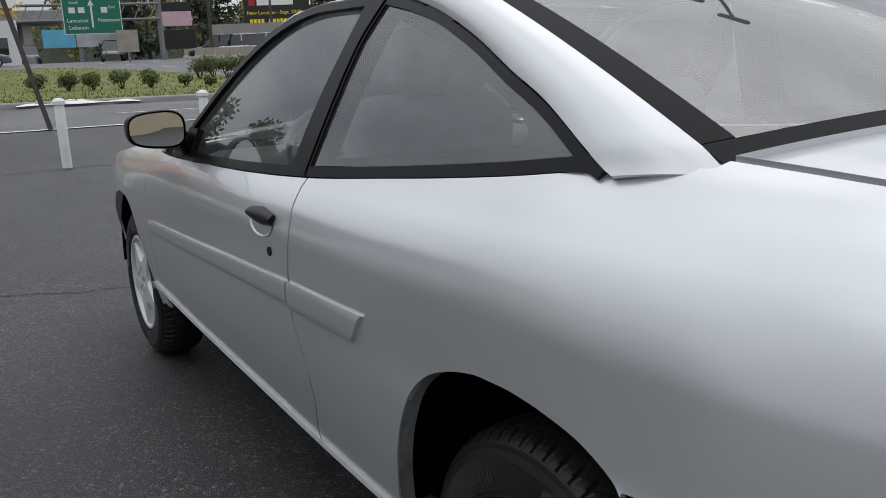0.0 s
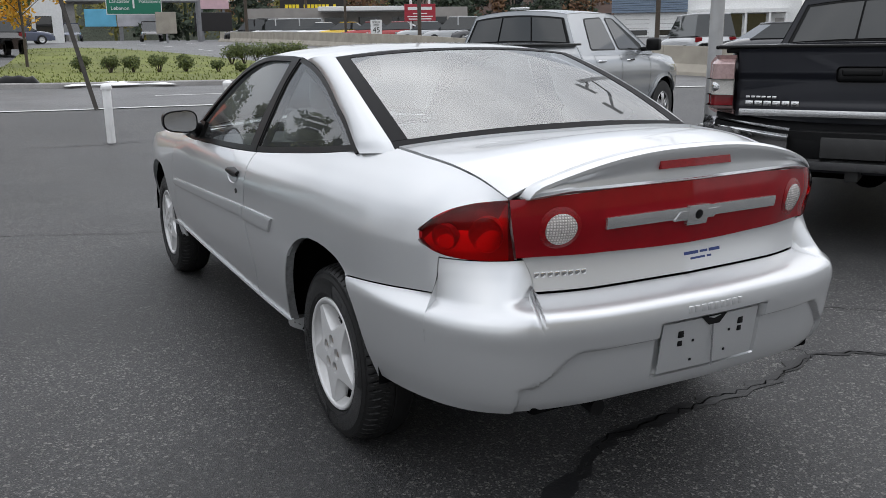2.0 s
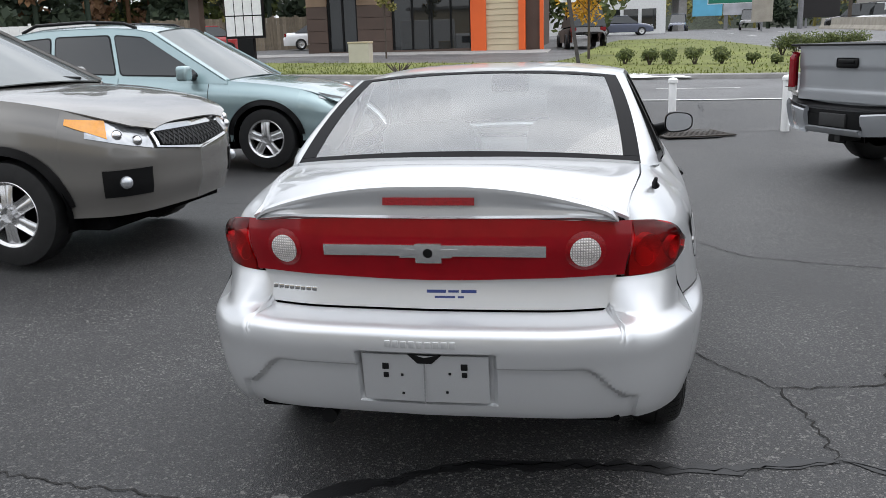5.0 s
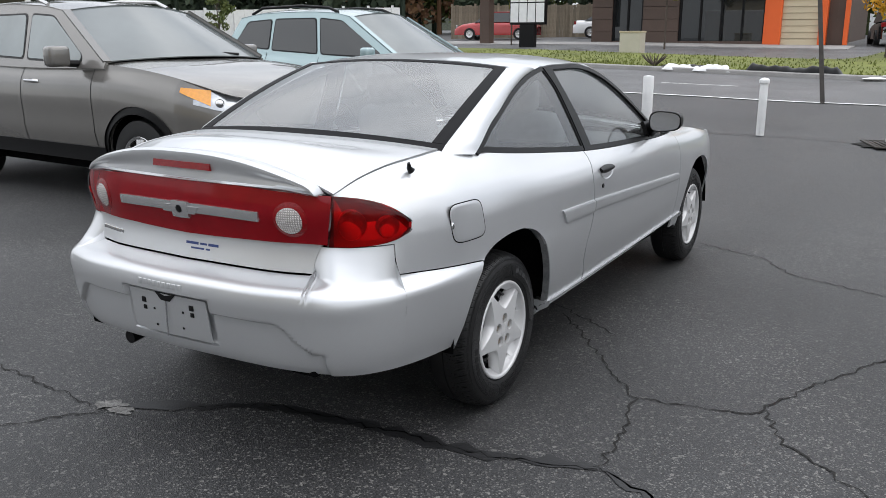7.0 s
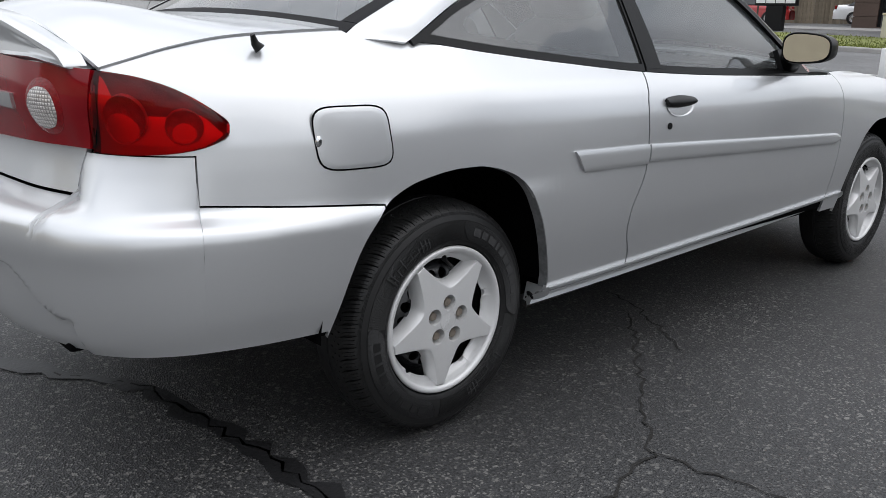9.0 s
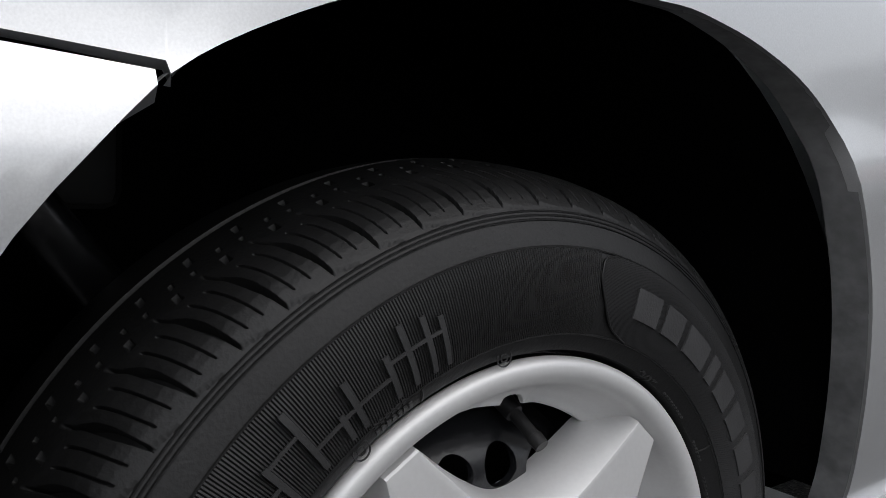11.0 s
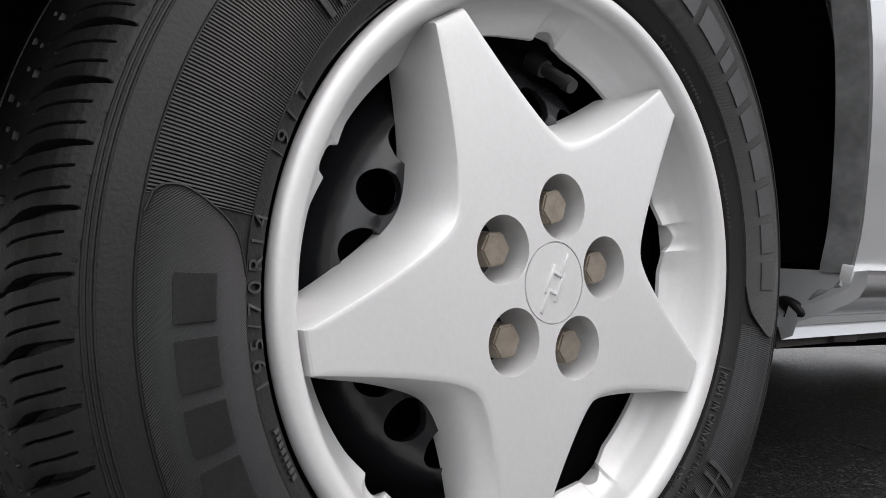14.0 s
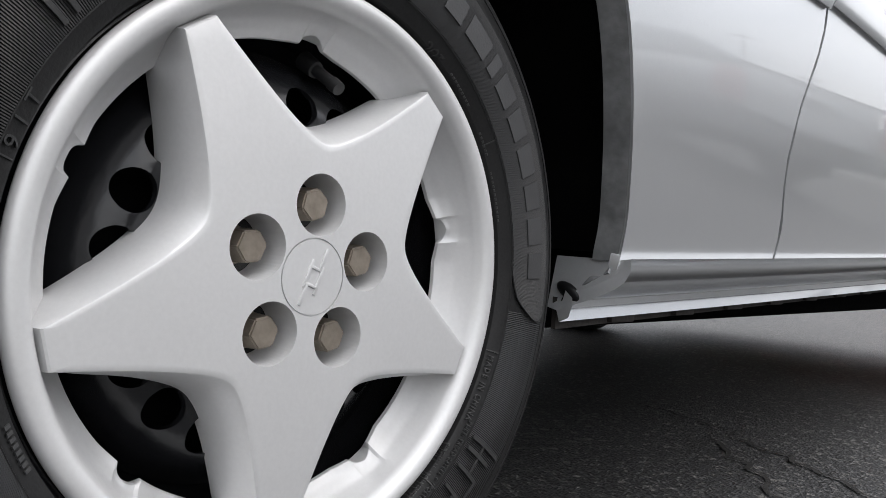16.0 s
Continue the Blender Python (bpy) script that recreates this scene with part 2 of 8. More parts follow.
def grid(bm, fn, nu, nv, depth=0.0, flip=False, us=None, vs=None):
    """A sheet fn(u, v) with folded-in edges of the given depth."""
    us = us if us is not None else [i / nu for i in range(nu + 1)]
    vs = vs if vs is not None else [j / nv for j in range(nv + 1)]
    P = [[Vector(fn(u, v)) for v in vs] for u in us]
    V = [[bm.verts.new(p) for p in row] for row in P]
    nu, nv = len(us) - 1, len(vs) - 1
    for i in range(nu):
        for j in range(nv):
            q = (V[i][j], V[i + 1][j], V[i + 1][j + 1], V[i][j + 1])
            if (q[0].co - q[3].co).length + (q[1].co - q[2].co).length < 1e-6 or (q[0].co - q[1].co).length + (q[3].co - q[2].co).length < 1e-6:
                continue
            bm.faces.new(q[::-1] if flip else q)
    if depth:
        def nrm(i, j):
            a = P[min(i + 1, nu)][j] - P[max(i - 1, 0)][j]
            b = P[i][min(j + 1, nv)] - P[i][max(j - 1, 0)]
            c = a.cross(b)
            return (-c if flip else c).normalized()
        loop = [(i, 0) for i in range(nu)] + [(nu, j) for j in range(nv)] + [(i, nv) for i in range(nu, 0, -1)] + [(0, j) for j in range(nv, 0, -1)]
        inn = [bm.verts.new(P[i][j] - nrm(i, j) * depth) for i, j in loop]
        for k in range(len(loop)):
            a, b = loop[k], loop[(k + 1) % len(loop)]
            if (P[a[0]][a[1]] - P[b[0]][b[1]]).length < 1e-6:
                continue
            q = (V[a[0]][a[1]], inn[k], inn[(k + 1) % len(loop)], V[b[0]][b[1]])
            try:
                bm.faces.new(q[::-1] if flip else q)
            except ValueError:
                pass
    return V


def curve(xs, ys):
    """A smooth curve through knots (monotone cubic)."""
    xs, ys = np.array(xs, float), np.array(ys, float)
    h, d = np.diff(xs), np.diff(ys) / np.diff(xs)
    m = np.zeros(len(xs))
    m[0], m[-1] = d[0], d[-1]
    for i in range(1, len(xs) - 1):
        if d[i - 1] * d[i] > 0:
            w1, w2 = 2 * h[i] + h[i - 1], h[i] + 2 * h[i - 1]
            m[i] = (w1 + w2) / (w1 / d[i - 1] + w2 / d[i])

    def f(x):
        i = int(min(max(np.searchsorted(xs, x) - 1, 0), len(xs) - 2))
        if x <= xs[0]:
            return float(ys[0] + (x - xs[0]) * 0)
        if x >= xs[-1]:
            return float(ys[-1])
        t = (x - xs[i]) / h[i]
        return float((2 * t**3 - 3 * t**2 + 1) * ys[i] + (t**3 - 2 * t**2 + t) * h[i] * m[i] + (-2 * t**3 + 3 * t**2) * ys[i + 1] + (t**3 - t**2) * h[i] * m[i + 1])
    return f


def lerp(a, b, t):
    return a + (b - a) * t


def sstep(a, b, x):
    t = min(max((x - a) / (b - a), 0.0), 1.0)
    return t * t * (3 - 2 * t)

# ---- the silver coupe: rear axle above y = 0, nose towards +y ----
WB, AXLE_Z = 2.644, 0.310
OUT = [(0, -.985), (.35, -.968), (.55, -.92), (.68, -.825), (.765, -.68), (.813, -.48), (.836, -.2), (.851, .3), (.856, .9),
       (.856, 1.6), (.849, 2.2), (.835, 2.7), (.78, 3.1), (.68, 3.36), (.45, 3.52), (0, 3.60)]
_cum = [0.0]
for (xa, ya), (xb, yb) in zip(OUT, OUT[1:]):
    _cum.append(_cum[-1] + math.hypot(xb - xa, yb - ya))
S_END = _cum[-1]
out_x, out_y = curve(_cum, [p[0] for p in OUT]), curve(_cum, [p[1] for p in OUT])
s_of_y = curve([p[1] for p in OUT], _cum)
in_rear = curve([.30, .36, .40, .46, .55, .61, .645, .665, .683, .70, .78, .88, .96, 1.03],
                [.10, .06, .035, .02, .008, 0, .004, .03, .125, .13, .142, .122, .13, .14])
in_corner = curve([.30, .36, .40, .46, .55, .60, .63, .66, .70, .74, .78, .80, .88, .96, 1.03],
                  [.10, .06, .035, .02, .008, 0, .006, .030, .072, .110, .136, .138, .122, .13, .14])
in_quarter = curve([.28, .36, .45, .55, .61, .635, .66, .70, .75, .80, .85, .90, .95, .99, 1.01, 1.03],
                   [.07, .045, .018, .004, 0, .006, .020, .024, .028, .033, .040, .053, .084, .122, .142, .172])
in_mid = curve([.18, .22, .28, .33, .42, .52, .62, .72, .80, .86, .90, .94, .98, 1.03],
               [.16, .09, .060, .046, .026, .009, .002, 0, .004, .022, .055, .108, .15, .19])
in_front = curve([.20, .30, .45, .60, .72, .80, .85, .88, .90, .92], [.10, .05, .02, 0, .008, .03, .07, .12, .17, .25])


def shell(s, z, out=0.0):
    """The outer skin of the lower body on the right side, at the length s along its outline and the height z."""
    e = 0.004
    x, y = out_x(s), out_y(s)
    tx, ty = out_x(min(s + e, S_END)) - out_x(max(s - e, 0)), out_y(min(s + e, S_END)) - out_y(max(s - e, 0))
    k = math.hypot(tx, ty)
    nx, ny = ty / k, -tx / k
    wr = 1 - sstep(.50, .98, s)
    wm, wf = sstep(-.45, .75, y), sstep(1.7, 2.8, y)
    q = in_quarter(z) + .03 * sstep(-.30, -.62, y) * sstep(.63, .672, z) * (1 - sstep(.80, .95, z))
    i = lerp(lerp(lerp(q, in_mid(z), wm), in_front(z), wf), lerp(in_rear(z), in_corner(z), sstep(.57, .68, s)), wr)
    return Vector((x - nx * (i - out), y - ny * (i - out), z))


def side(y, z, out=0.0):
    return shell(s_of_y(y), z, out)


belt = curve([-.3, -.1, .152, .47, .77, 1.0, 1.25, 1.65, 1.85, 2.1], [1.028, 1.015, .985, .953, .928, .916, .907, .898, .894, .890])
arch_r = curve([-.372, -.368, -.363, -.356, -.345, -.33, -.312, -.29, -.262, -.2345, -.19, -.148, -.10, -.05, 0, .05, .10, .15, .185, .217, .24, .265, .29, .309, .33, .350, .364, .3685],
               [.345, .36, .38, .41, .452, .502, .547, .587, .621, .6475, .673, .690, .701, .709, .713, .713, .706, .692, .677, .655, .628, .588, .543, .50, .45, .40, .36, .33])
arch_f = curve([-.36, -.355, -.34, -.30, -.22, -.10, .02, .12, .22, .30, .34, .355, .36],
               [.30, .38, .48, .575, .65, .69, .695, .68, .635, .56, .47, .38, .30])
seam_z = curve([-.65, -.5, -.3, -.234], [.678, .668, .655, .6490])
lid_x_z = curve([-.93, -.80, -.762, -.70, -.62, -.50, -.36, -.215], [.930, .936, .946, .963, .986, 1.010, 1.022, 1.030])   # height of the seam beside the lid
lid_x = curve([-.762, -.70, -.62, -.50, -.36, -.215], [.566, .566, .574, .596, .613, .616])
S_J = .667                                   # where lid, tail lamp and lamp panel meet
GAP = .0032


def lid_seam(s):
    """The gap between lid and quarter panel, from the lamp (s = S_J) to the rear window."""
    w = min(max((s - S_J) / (s_of_y(-.205) - S_J), 0), 1)
    y = lerp(-.762, -.215, w)
    return Vector((lid_x(y), y, lid_x_z(y)))


car = thing("coupe", "silver two-door coupe parked on the asphalt lot", "car")


def mirrored(name, build, material, parent, label="", sharp=35):
    """One part for each flank."""
    obs = []
    for sgn in (1, -1):
        bm = bmesh.new()
        build(bm)
        if sgn < 0:
            bmesh.ops.scale(bm, vec=(-1, 1, 1), verts=bm.verts)
            bmesh.ops.reverse_faces(bm, faces=bm.faces)
        obs.append(part(name, bm, material, parent, label, sharp=sharp))
    return obs


# rear bumper, with the plate recess and the sunken valance
def bumper(bm):
    def recess(x, z):
        ax = abs(x)
        r = .030 * sstep(.200, .193, ax) * sstep(.424, .430, z) * sstep(.596, .590, z)
        top = .556 - .10 * sstep(.44, .58, ax)
        return max(r, .017 * sstep(top, top - .012, z) * sstep(.60, .582, ax))

    s_out = s_of_y(-.240)
    def fn(u, v):
        s = lerp(-s_out, s_out, u)
        a = abs(s)
        y = out_y(a)
        zb = lerp(.385, .365, sstep(.3, .8, a)) if y < -.372 else arch_r(y)
        corner = lerp(.684, .778, sstep(.545, .585, out_x(a)))
        zt = seam_z(y) - .001 if y > -.66 else corner
        z = lerp(zb, zt, v)
        p = shell(a, z)
        p.y += recess(p.x, z)
        return (math.copysign(p.x, s) if abs(s) > 1e-9 else 0, p.y, p.z)
    us = sorted(set([i / 220 for i in range(221)] + [0.5 + sg * k * .0016 for k in range(70, 100) for sg in (1, -1)]))
    us = sorted(set(us + [.5 + sg * s_of_y(k) / (2 * s_out) for k in (-.6602, -.6598, -.3725, -.3715) for sg in (1, -1)]))
    vs = [j / 60 for j in range(61)]
    grid(bm, fn, 0, 0, .012, us=us, vs=vs)


bm = bmesh.new()
bumper(bm)
part("rear_bumper", bm, M["silver"], car, "silver moulded rear bumper cover")


# quarter panels
door_seam = curve([.32, .38, .42, .47, .51, .55, .60, .65, .70, .75, .80, .84, .87, .90, .93, .96], [.737, .730, .710, .693, .693, .705, .729, .743, .743, .742, .738, .743, .758, .781, .808, .83])


def quarter(bm):
    def fn(u, v):
        s_ = lerp(S_J + .003, s_of_y(.74), u)
        y = out_y(s_)
        if y < -.6565:
            zb = .778 + GAP
        elif y < -.235:
            zb = seam_z(y) + GAP
        elif y < .368:
            zb = arch_r(y)
        else:
            zb = .316 + .05 * (y - .37)
        zt = lid_x_z(y) if y < -.20 else belt(lerp(.37, .81, (y - .37) / .37) if y > .37 else y)
        z = lerp(zb, .80, v / .35) if v < .35 else lerp(.80, zt - .002, (v - .35) / .65)
        yy = lerp(.37, door_seam(z) - GAP, (y - .37) / .37) if y > .37 else y
        p = side(yy, z) if y > .37 else shell(s_, z)
        if y < .10:
            s_e = min(s_, s_of_y(-.205))
            z_e = lid_x_z(out_y(s_e))
            off = lid_seam(s_e) - shell(s_e, z_e)
            p += off * (1 - sstep(-.205, .10, y)) * min(max((z - .80) / (z_e - .80), 0), 1) ** 1.4
        return p
    us = sorted(set([i / 150 for i in range(151)] + [(s_of_y(yy) - S_J - .003) / (s_of_y(.74) - S_J - .003) for yy in (-.6567, -.6563, -.2355, -.2345, .30, .32, .335, .345, .352, .359, .364, .3675, .3681, .369)]))
    grid(bm, fn, 0, 0, .010, us=us, vs=[j / 40 for j in range(41)])


quarters = mirrored("quarter_panel", quarter, M["silver"], car)


def door(bm):
    def fn(u, v):
        y1 = 2.13
        yb = lerp(.815, y1, u)
        z0 = .338 + .032 * (yb - .74)
        z = lerp(z0, belt(yb) - .002, v)
        return side(lerp(door_seam(z) + GAP, y1, u), z)
    grid(bm, fn, 90, 40, .010)


doors = mirrored("door", door, M["silver"], car)


def fender(bm):
    def fn(u, v):
        y = lerp(2.135, 3.30, u)
        a = y - WB
        zb = arch_f(a) if abs(a) < .36 else (.322 if a < 0 else .42)
        zt = lerp(.897, .80, sstep(2.3, 3.3, y))
        return side(y, lerp(zb, zt, v))
    us = sorted(set([i / 80 for i in range(81)] + [(WB + k - 2.135) / 1.165 for k in (-.3601, -.3599, -.357, .357, .3599, .3601)]))
    grid(bm, fn, 0, 0, .010, us=us, vs=[j / 30 for j in range(31)])


mirrored("fender", fender, M["silver"], car)


SILL_X = curve([0, .12, .45, .80, .84, .87, .985, 1.0], [0, .001, -.022, -.056, -.058, -.055, -.055, -.061])
SILL_Z = curve([0, .12, .45, .80, .84, .87, .985, 1.0], [.332, .323, .306, .290, .287, .286, .279, .277])


def rocker(bm):
    """Sill tucked in below the flank, with a bright lip along its foot."""
    def fn(u, v):
        y = lerp(.371 - .015 * v, 2.285, u)
        up = .032 * (y - .37)
        p = side(max(y, .372), .331 + up)
        return Vector((p.x + SILL_X(v), y, SILL_Z(v) + up))
    V = grid(bm, fn, 40, 0, .012, vs=[0, .06, .12, .2, .3, .4, .5, .6, .7, .77, .80, .82, .84, .855, .87, .93, .985, 1.0], us=[k / 40 for k in range(41)])
    e = V[0][0].co
    bm.faces.new([*V[0], bm.verts.new((e.x - .075, e.y - .012, .279)), bm.verts.new((e.x - .075, e.y, .332))])


mirrored("rocker_panel", rocker, M["silver"], car)


def under(bm):
    """Near-black inner skin that closes the panel gaps, with their shade in its colour."""
    def fn(u, v):
        y = lerp(-.565, 2.30, u)
        zb = arch_r(y) + .006 if -.44 < y < .368 else (.34 if y > 0 else .40)
        if y > 2.28:
            zb = .5
        zt = (lid_x_z(y) if y < -.20 else belt(y)) - .012
        z = lerp(zb, zt, v)
        return side(y, z, -.009 - .07 * (1 - sstep(.04, .20, y)) * sstep(.62, .80, z))
    grid(bm, fn, 120, 16)


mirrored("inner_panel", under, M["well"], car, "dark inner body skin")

# near-black sheet gives the lid gaps their shade
bm = bmesh.new()
def fn(u, v):
    s = lerp(-1.06, 1.06, u)
    p = shell(abs(s), lerp(.66, .900, v), -.045)
    return (math.copysign(p.x, s), p.y, p.z)
grid(bm, fn, 60, 30)
part("rear_panel", bm, M["well"], car, "dark body behind the lid gaps")

# front bumper and bonnet
bm = bmesh.new()
def fn(u, v):
    s = lerp(-(S_END - s_of_y(3.31)), S_END - s_of_y(3.31), u)
    p = shell(S_END - abs(s), lerp(.22, .74, v))
    return (math.copysign(p.x, s), p.y, p.z)
grid(bm, fn, 60, 16, .01, flip=True)
part("front_bumper", bm, M["silver"], car)
bm = bmesh.new()
def fn(u, v):
    y = lerp(2.0, 3.50, v)
    xe = min(side(min(y, 3.3), lerp(.897, .80, sstep(2.3, 3.3, y))).x, .70) * (1 - .35 * sstep(3.2, 3.52, y))
    k = u * 2 - 1
    ze = lerp(.905, .70, sstep(2.1, 3.6, y))
    return (k * xe, y, ze + .055 * (1 - k * k))
grid(bm, fn, 24, 30, .01)
part("bonnet", bm, M["silver"], car)


# boot lid: top sheet, rear face, spoiler
bm = bmesh.new()
def fn(u, v):
    k = u * 2 - 1
    s_ = lerp(s_of_y(-.205), S_J, v)
    yq = out_y(s_)
    e = lid_seam(s_)
    e.z -= .005
    crown = lerp(.026, .108, sstep(-.30, -.80, yq))
    return (k * (e.x - .0018), e.y - lerp(.055, .06, v) * (1 - k * k), e.z + crown * (1 - abs(k) ** 2.6))
grid(bm, fn, 60, 40, .010)
part("boot_lid", bm, M["silver"], car)

bm = bmesh.new()
def fn(u, v):
    z = lerp(.691, .962, v)
    s = lerp(-1, 1, u) * lerp(.565, S_J - .006, sstep(.69, .90, z))
    z -= .045 * sstep(.80, 1, abs(2 * u - 1)) * v
    p = shell(abs(s), z, .002)
    return (math.copysign(p.x, s) * 1.0, p.y, p.z)
grid(bm, fn, 50, 24, .012)
lid_face = part("lid_face", bm, M["silver"], car, "silver rear face of the boot lid")

bm = bmesh.new()
SPW = .538
def fn(u, v):
    k = u * 2 - 1
    x = k * SPW
    zt = 1.064 - .090 * abs(k) ** 2.4
    base = shell(min(_cum[3], _cum[0] + abs(x) * 1.01), .955)
    yr = base.y - .012
    top_y = yr + .012
    zf = lerp(1.040, .944, abs(k) ** 2.4)
    drop = .012 * sstep(.75, 1, abs(k))
    prof = [(lerp(-.60, -.76, abs(k) ** 2), zf - .004), (lerp(-.74, -.80, abs(k) ** 2), lerp(zf, zt, .45)), (top_y + .03, zt - .003), (top_y, zt), (yr - .004, zt - .008), (yr - .004, zt - .018), (yr + .010, lerp(zt, .962 - drop, .6)), (yr + .008, .970 - drop), (yr - .002, .964 - drop), (yr + .012, .955 - drop)]
    n = len(prof) - 1
    i = min(int(v * n), n - 1)
    t = v * n - i
    tip = sstep(.94, 1, abs(k)) ** 2
    return (x, lerp(prof[i][0], prof[i + 1][0], t), lerp(lerp(prof[i][1], prof[i + 1][1], t), .946, tip * .8))
V = grid(bm, fn, 60, 27)
for row, order in ((V[0], 1), (V[-1], -1)):
    bm.faces.new(row[::order])
bmesh.ops.recalc_face_normals(bm, faces=bm.faces)
spoiler = part("spoiler", bm, M["silver"], car, "silver lip spoiler on the boot lid", sharp=50)


# lamps across the rear
def on_rear(x, z, out=0.0):
    s = curve([0, .35, .55, .68], _cum[:4])(abs(x))
    for _ in range(4):
        p = shell(s, z, out)
        s += (abs(x) - p.x) * .9
    return Vector((math.copysign(p.x, x) if x else 0, p.y, p.z))


panel_top = curve([0, .138, .472, .66], [.968, .966, .953, .946])
panel_bot = curve([0, .11, .327, .634], [.777, .778, .784, .788])


def joint(z):
    """The upright joint between lamp panel and tail lamp."""
    return lerp(.645, .668, (z - .78) / .165)


bm = bmesh.new()
def fn(u, v):
    k = u * 2 - 1
    a = abs(k) * .66
    z = lerp(panel_bot(a), panel_top(a), v)
    p = shell(abs(k) * (joint(z) - .004), z, .011)
    return (math.copysign(p.x, k) if u != .5 else 0, p.y, p.z)
grid(bm, fn, 60, 12, .014)
panel_red = part("lamp_panel", bm, M["red"], car, "red lamp panel across the boot lid")


def disc_on(bm, cx, cz, r, out, dome=.004, seg=36):
    c = bm.verts.new(on_rear(cx, cz, out + dome))
    prev = None
    for q in (.5, .85, 1.0, 1.0):
        o = out + dome * (1 - q * q) if prev is None or q < 1 else out
        if prev is not None and q == 1.0 and prev[1] == 1.0:
            o = out - .012
        ring = [bm.verts.new(on_rear(cx + r * q * math.cos(a), cz + r * q * math.sin(a), o)) for a in [2 * math.pi * k / seg for k in range(seg)]]
        for k in range(seg):
            if prev is None:
                bm.faces.new((c, ring[k], ring[(k + 1) % seg]))
            else:
                bm.faces.new((prev[0][k], ring[k], ring[(k + 1) % seg], prev[0][(k + 1) % seg]))
        prev = (ring, q)
    bmesh.ops.recalc_face_normals(bm, faces=bm.faces)


for sgn in (1, -1):
    bm = bmesh.new()
    disc_on(bm, sgn * .448, .866, .058, .012, .006)
    part("lamp_ring", bm, M["red_deep"], panel_red, "raised red ring round the reversing lamp")
    bm = bmesh.new()
    disc_on(bm, sgn * .448, .863, .043, .0175, .005)
    part("reversing_lamp", bm, M["fluted"], panel_red, "clear ribbed reversing lamp")

# bright bar and badge plate
bm = bmesh.new()
grid(bm, lambda u, v: on_rear(lerp(-.315, .338, u), lerp(.852, .884, v) + .003 * (1 - (2 * u - 1) ** 2), .019), 40, 3, .010)
bar = part("trim_bar", bm, M["bright"], panel_red, "bright silver trim bar")
bm = bmesh.new()
grid(bm, lambda u, v: on_rear(lerp(-.036, .040, u), lerp(.834, .892, v), .024), 6, 6, .012)
grid(bm, lambda u, v: on_rear(lerp(-.075, .078, u) + (v - .5) * .02, lerp(.850, .876, v), .022), 6, 4, .010)
badge = part("badge_plate", bm, M["bright"], panel_red, "silver badge plate")
bm = bmesh.new()
disc_on(bm, .002, .865, .014, .0245, .001, 20)
part("lock", bm, M["black"], panel_red, "black key lock")


# tail lamps on the corners
lamp_top = curve([.64, .72, .775, .83, .87, .905, .944, .966, .977, .982], [.946, .942, .937, .926, .914, .899, .876, .861, .852, .843])
lamp_bot = curve([.64, .72, .80, .86, .90, .935, .960, .975, .982], [.780, .780, .782, .786, .791, .799, .808, .816, .826])


def lamp_s(u, v):
    """Along the lamp from its upright inner edge to the rounded tip."""
    return lerp(joint(lerp(.78, .945, v)) + .004, .982, math.sin(u * math.pi / 2) ** 1.0)


def tail(bm):
    def fn(u, v):
        s = lamp_s(u, v)
        zt, zb = lamp_top(s), lamp_bot(s)
        mid = (zt + zb) / 2
        h = (zt - zb) / 2
        k = v * 2 - 1
        return shell(s, mid + h * k, .004 + .011 * (1 - abs(k) ** 3) * (1 - sstep(.7, 1, u)))
    grid(bm, fn, 48, 20, .006)


def tail_back(bm):
    """Bright housing behind the lens."""
    def fn(u, v):
        s = lerp(.640, .979, u)
        zt, zb = lamp_top(s) - .001, lamp_bot(s) + .001
        return shell(s, lerp(zb, max(zt, zb + .0005), v), -.022 + .020 * abs(v * 2 - 1) ** 6 * (1 - .2 * u) + .018 * sstep(.80, 1, u))
    grid(bm, fn, 40, 24)


def tail_bowl(cs, rr):
    """A dished reflector with a rolled lip."""
    cz = .850 if rr > .045 else .838
    def build(bm):
        def fn(u, v):
            a = u * 2 * math.pi
            r = rr * [1.0, .985, .95, .90, .84, .62, .38, .18, .004][int(v * 8 + .5)]
            d = [-.020, -.004, .0015, -.002, -.007, -.013, -.017, -.019, -.0195][int(v * 8 + .5)] + (0 if rr > .045 else .004)
            return shell(cs + r * math.cos(a) * 1.18, cz + r * math.sin(a), d)
        grid(bm, fn, 40, 8)
        bmesh.ops.recalc_face_normals(bm, faces=bm.faces)
    return build


lamps = mirrored("tail_lamp", tail, M["lens_red"], car, "deep red wrap-round tail lamp")
for ob, back in zip(lamps, mirrored("lamp_housing", tail_back, M["lamp_back"], car, "reflecting housing behind the red lens")):
    back.parent = ob
for cs, rr in ((.746, .051), (.887, .037)):
    for ob, bowl in zip(lamps, mirrored("lamp_bowl", tail_bowl(cs, rr), M["lamp_bowl"], car, "round dished lamp reflector", 60)):
        bowl.parent = ob

# high brake lamp
bm = bmesh.new()
def fn(u, v):
    x = lerp(-.130, .136, u)
    k = x / SPW
    yr = shell(abs(x) * 1.01, .955).y - .0155
    return (x, yr + .004 * v, lerp(1.002, 1.024, v) - .012 * k * k)
grid(bm, fn, 24, 3, .012)
part("brake_lamp", bm, M["red_deep"], spoiler, "narrow red high brake lamp")

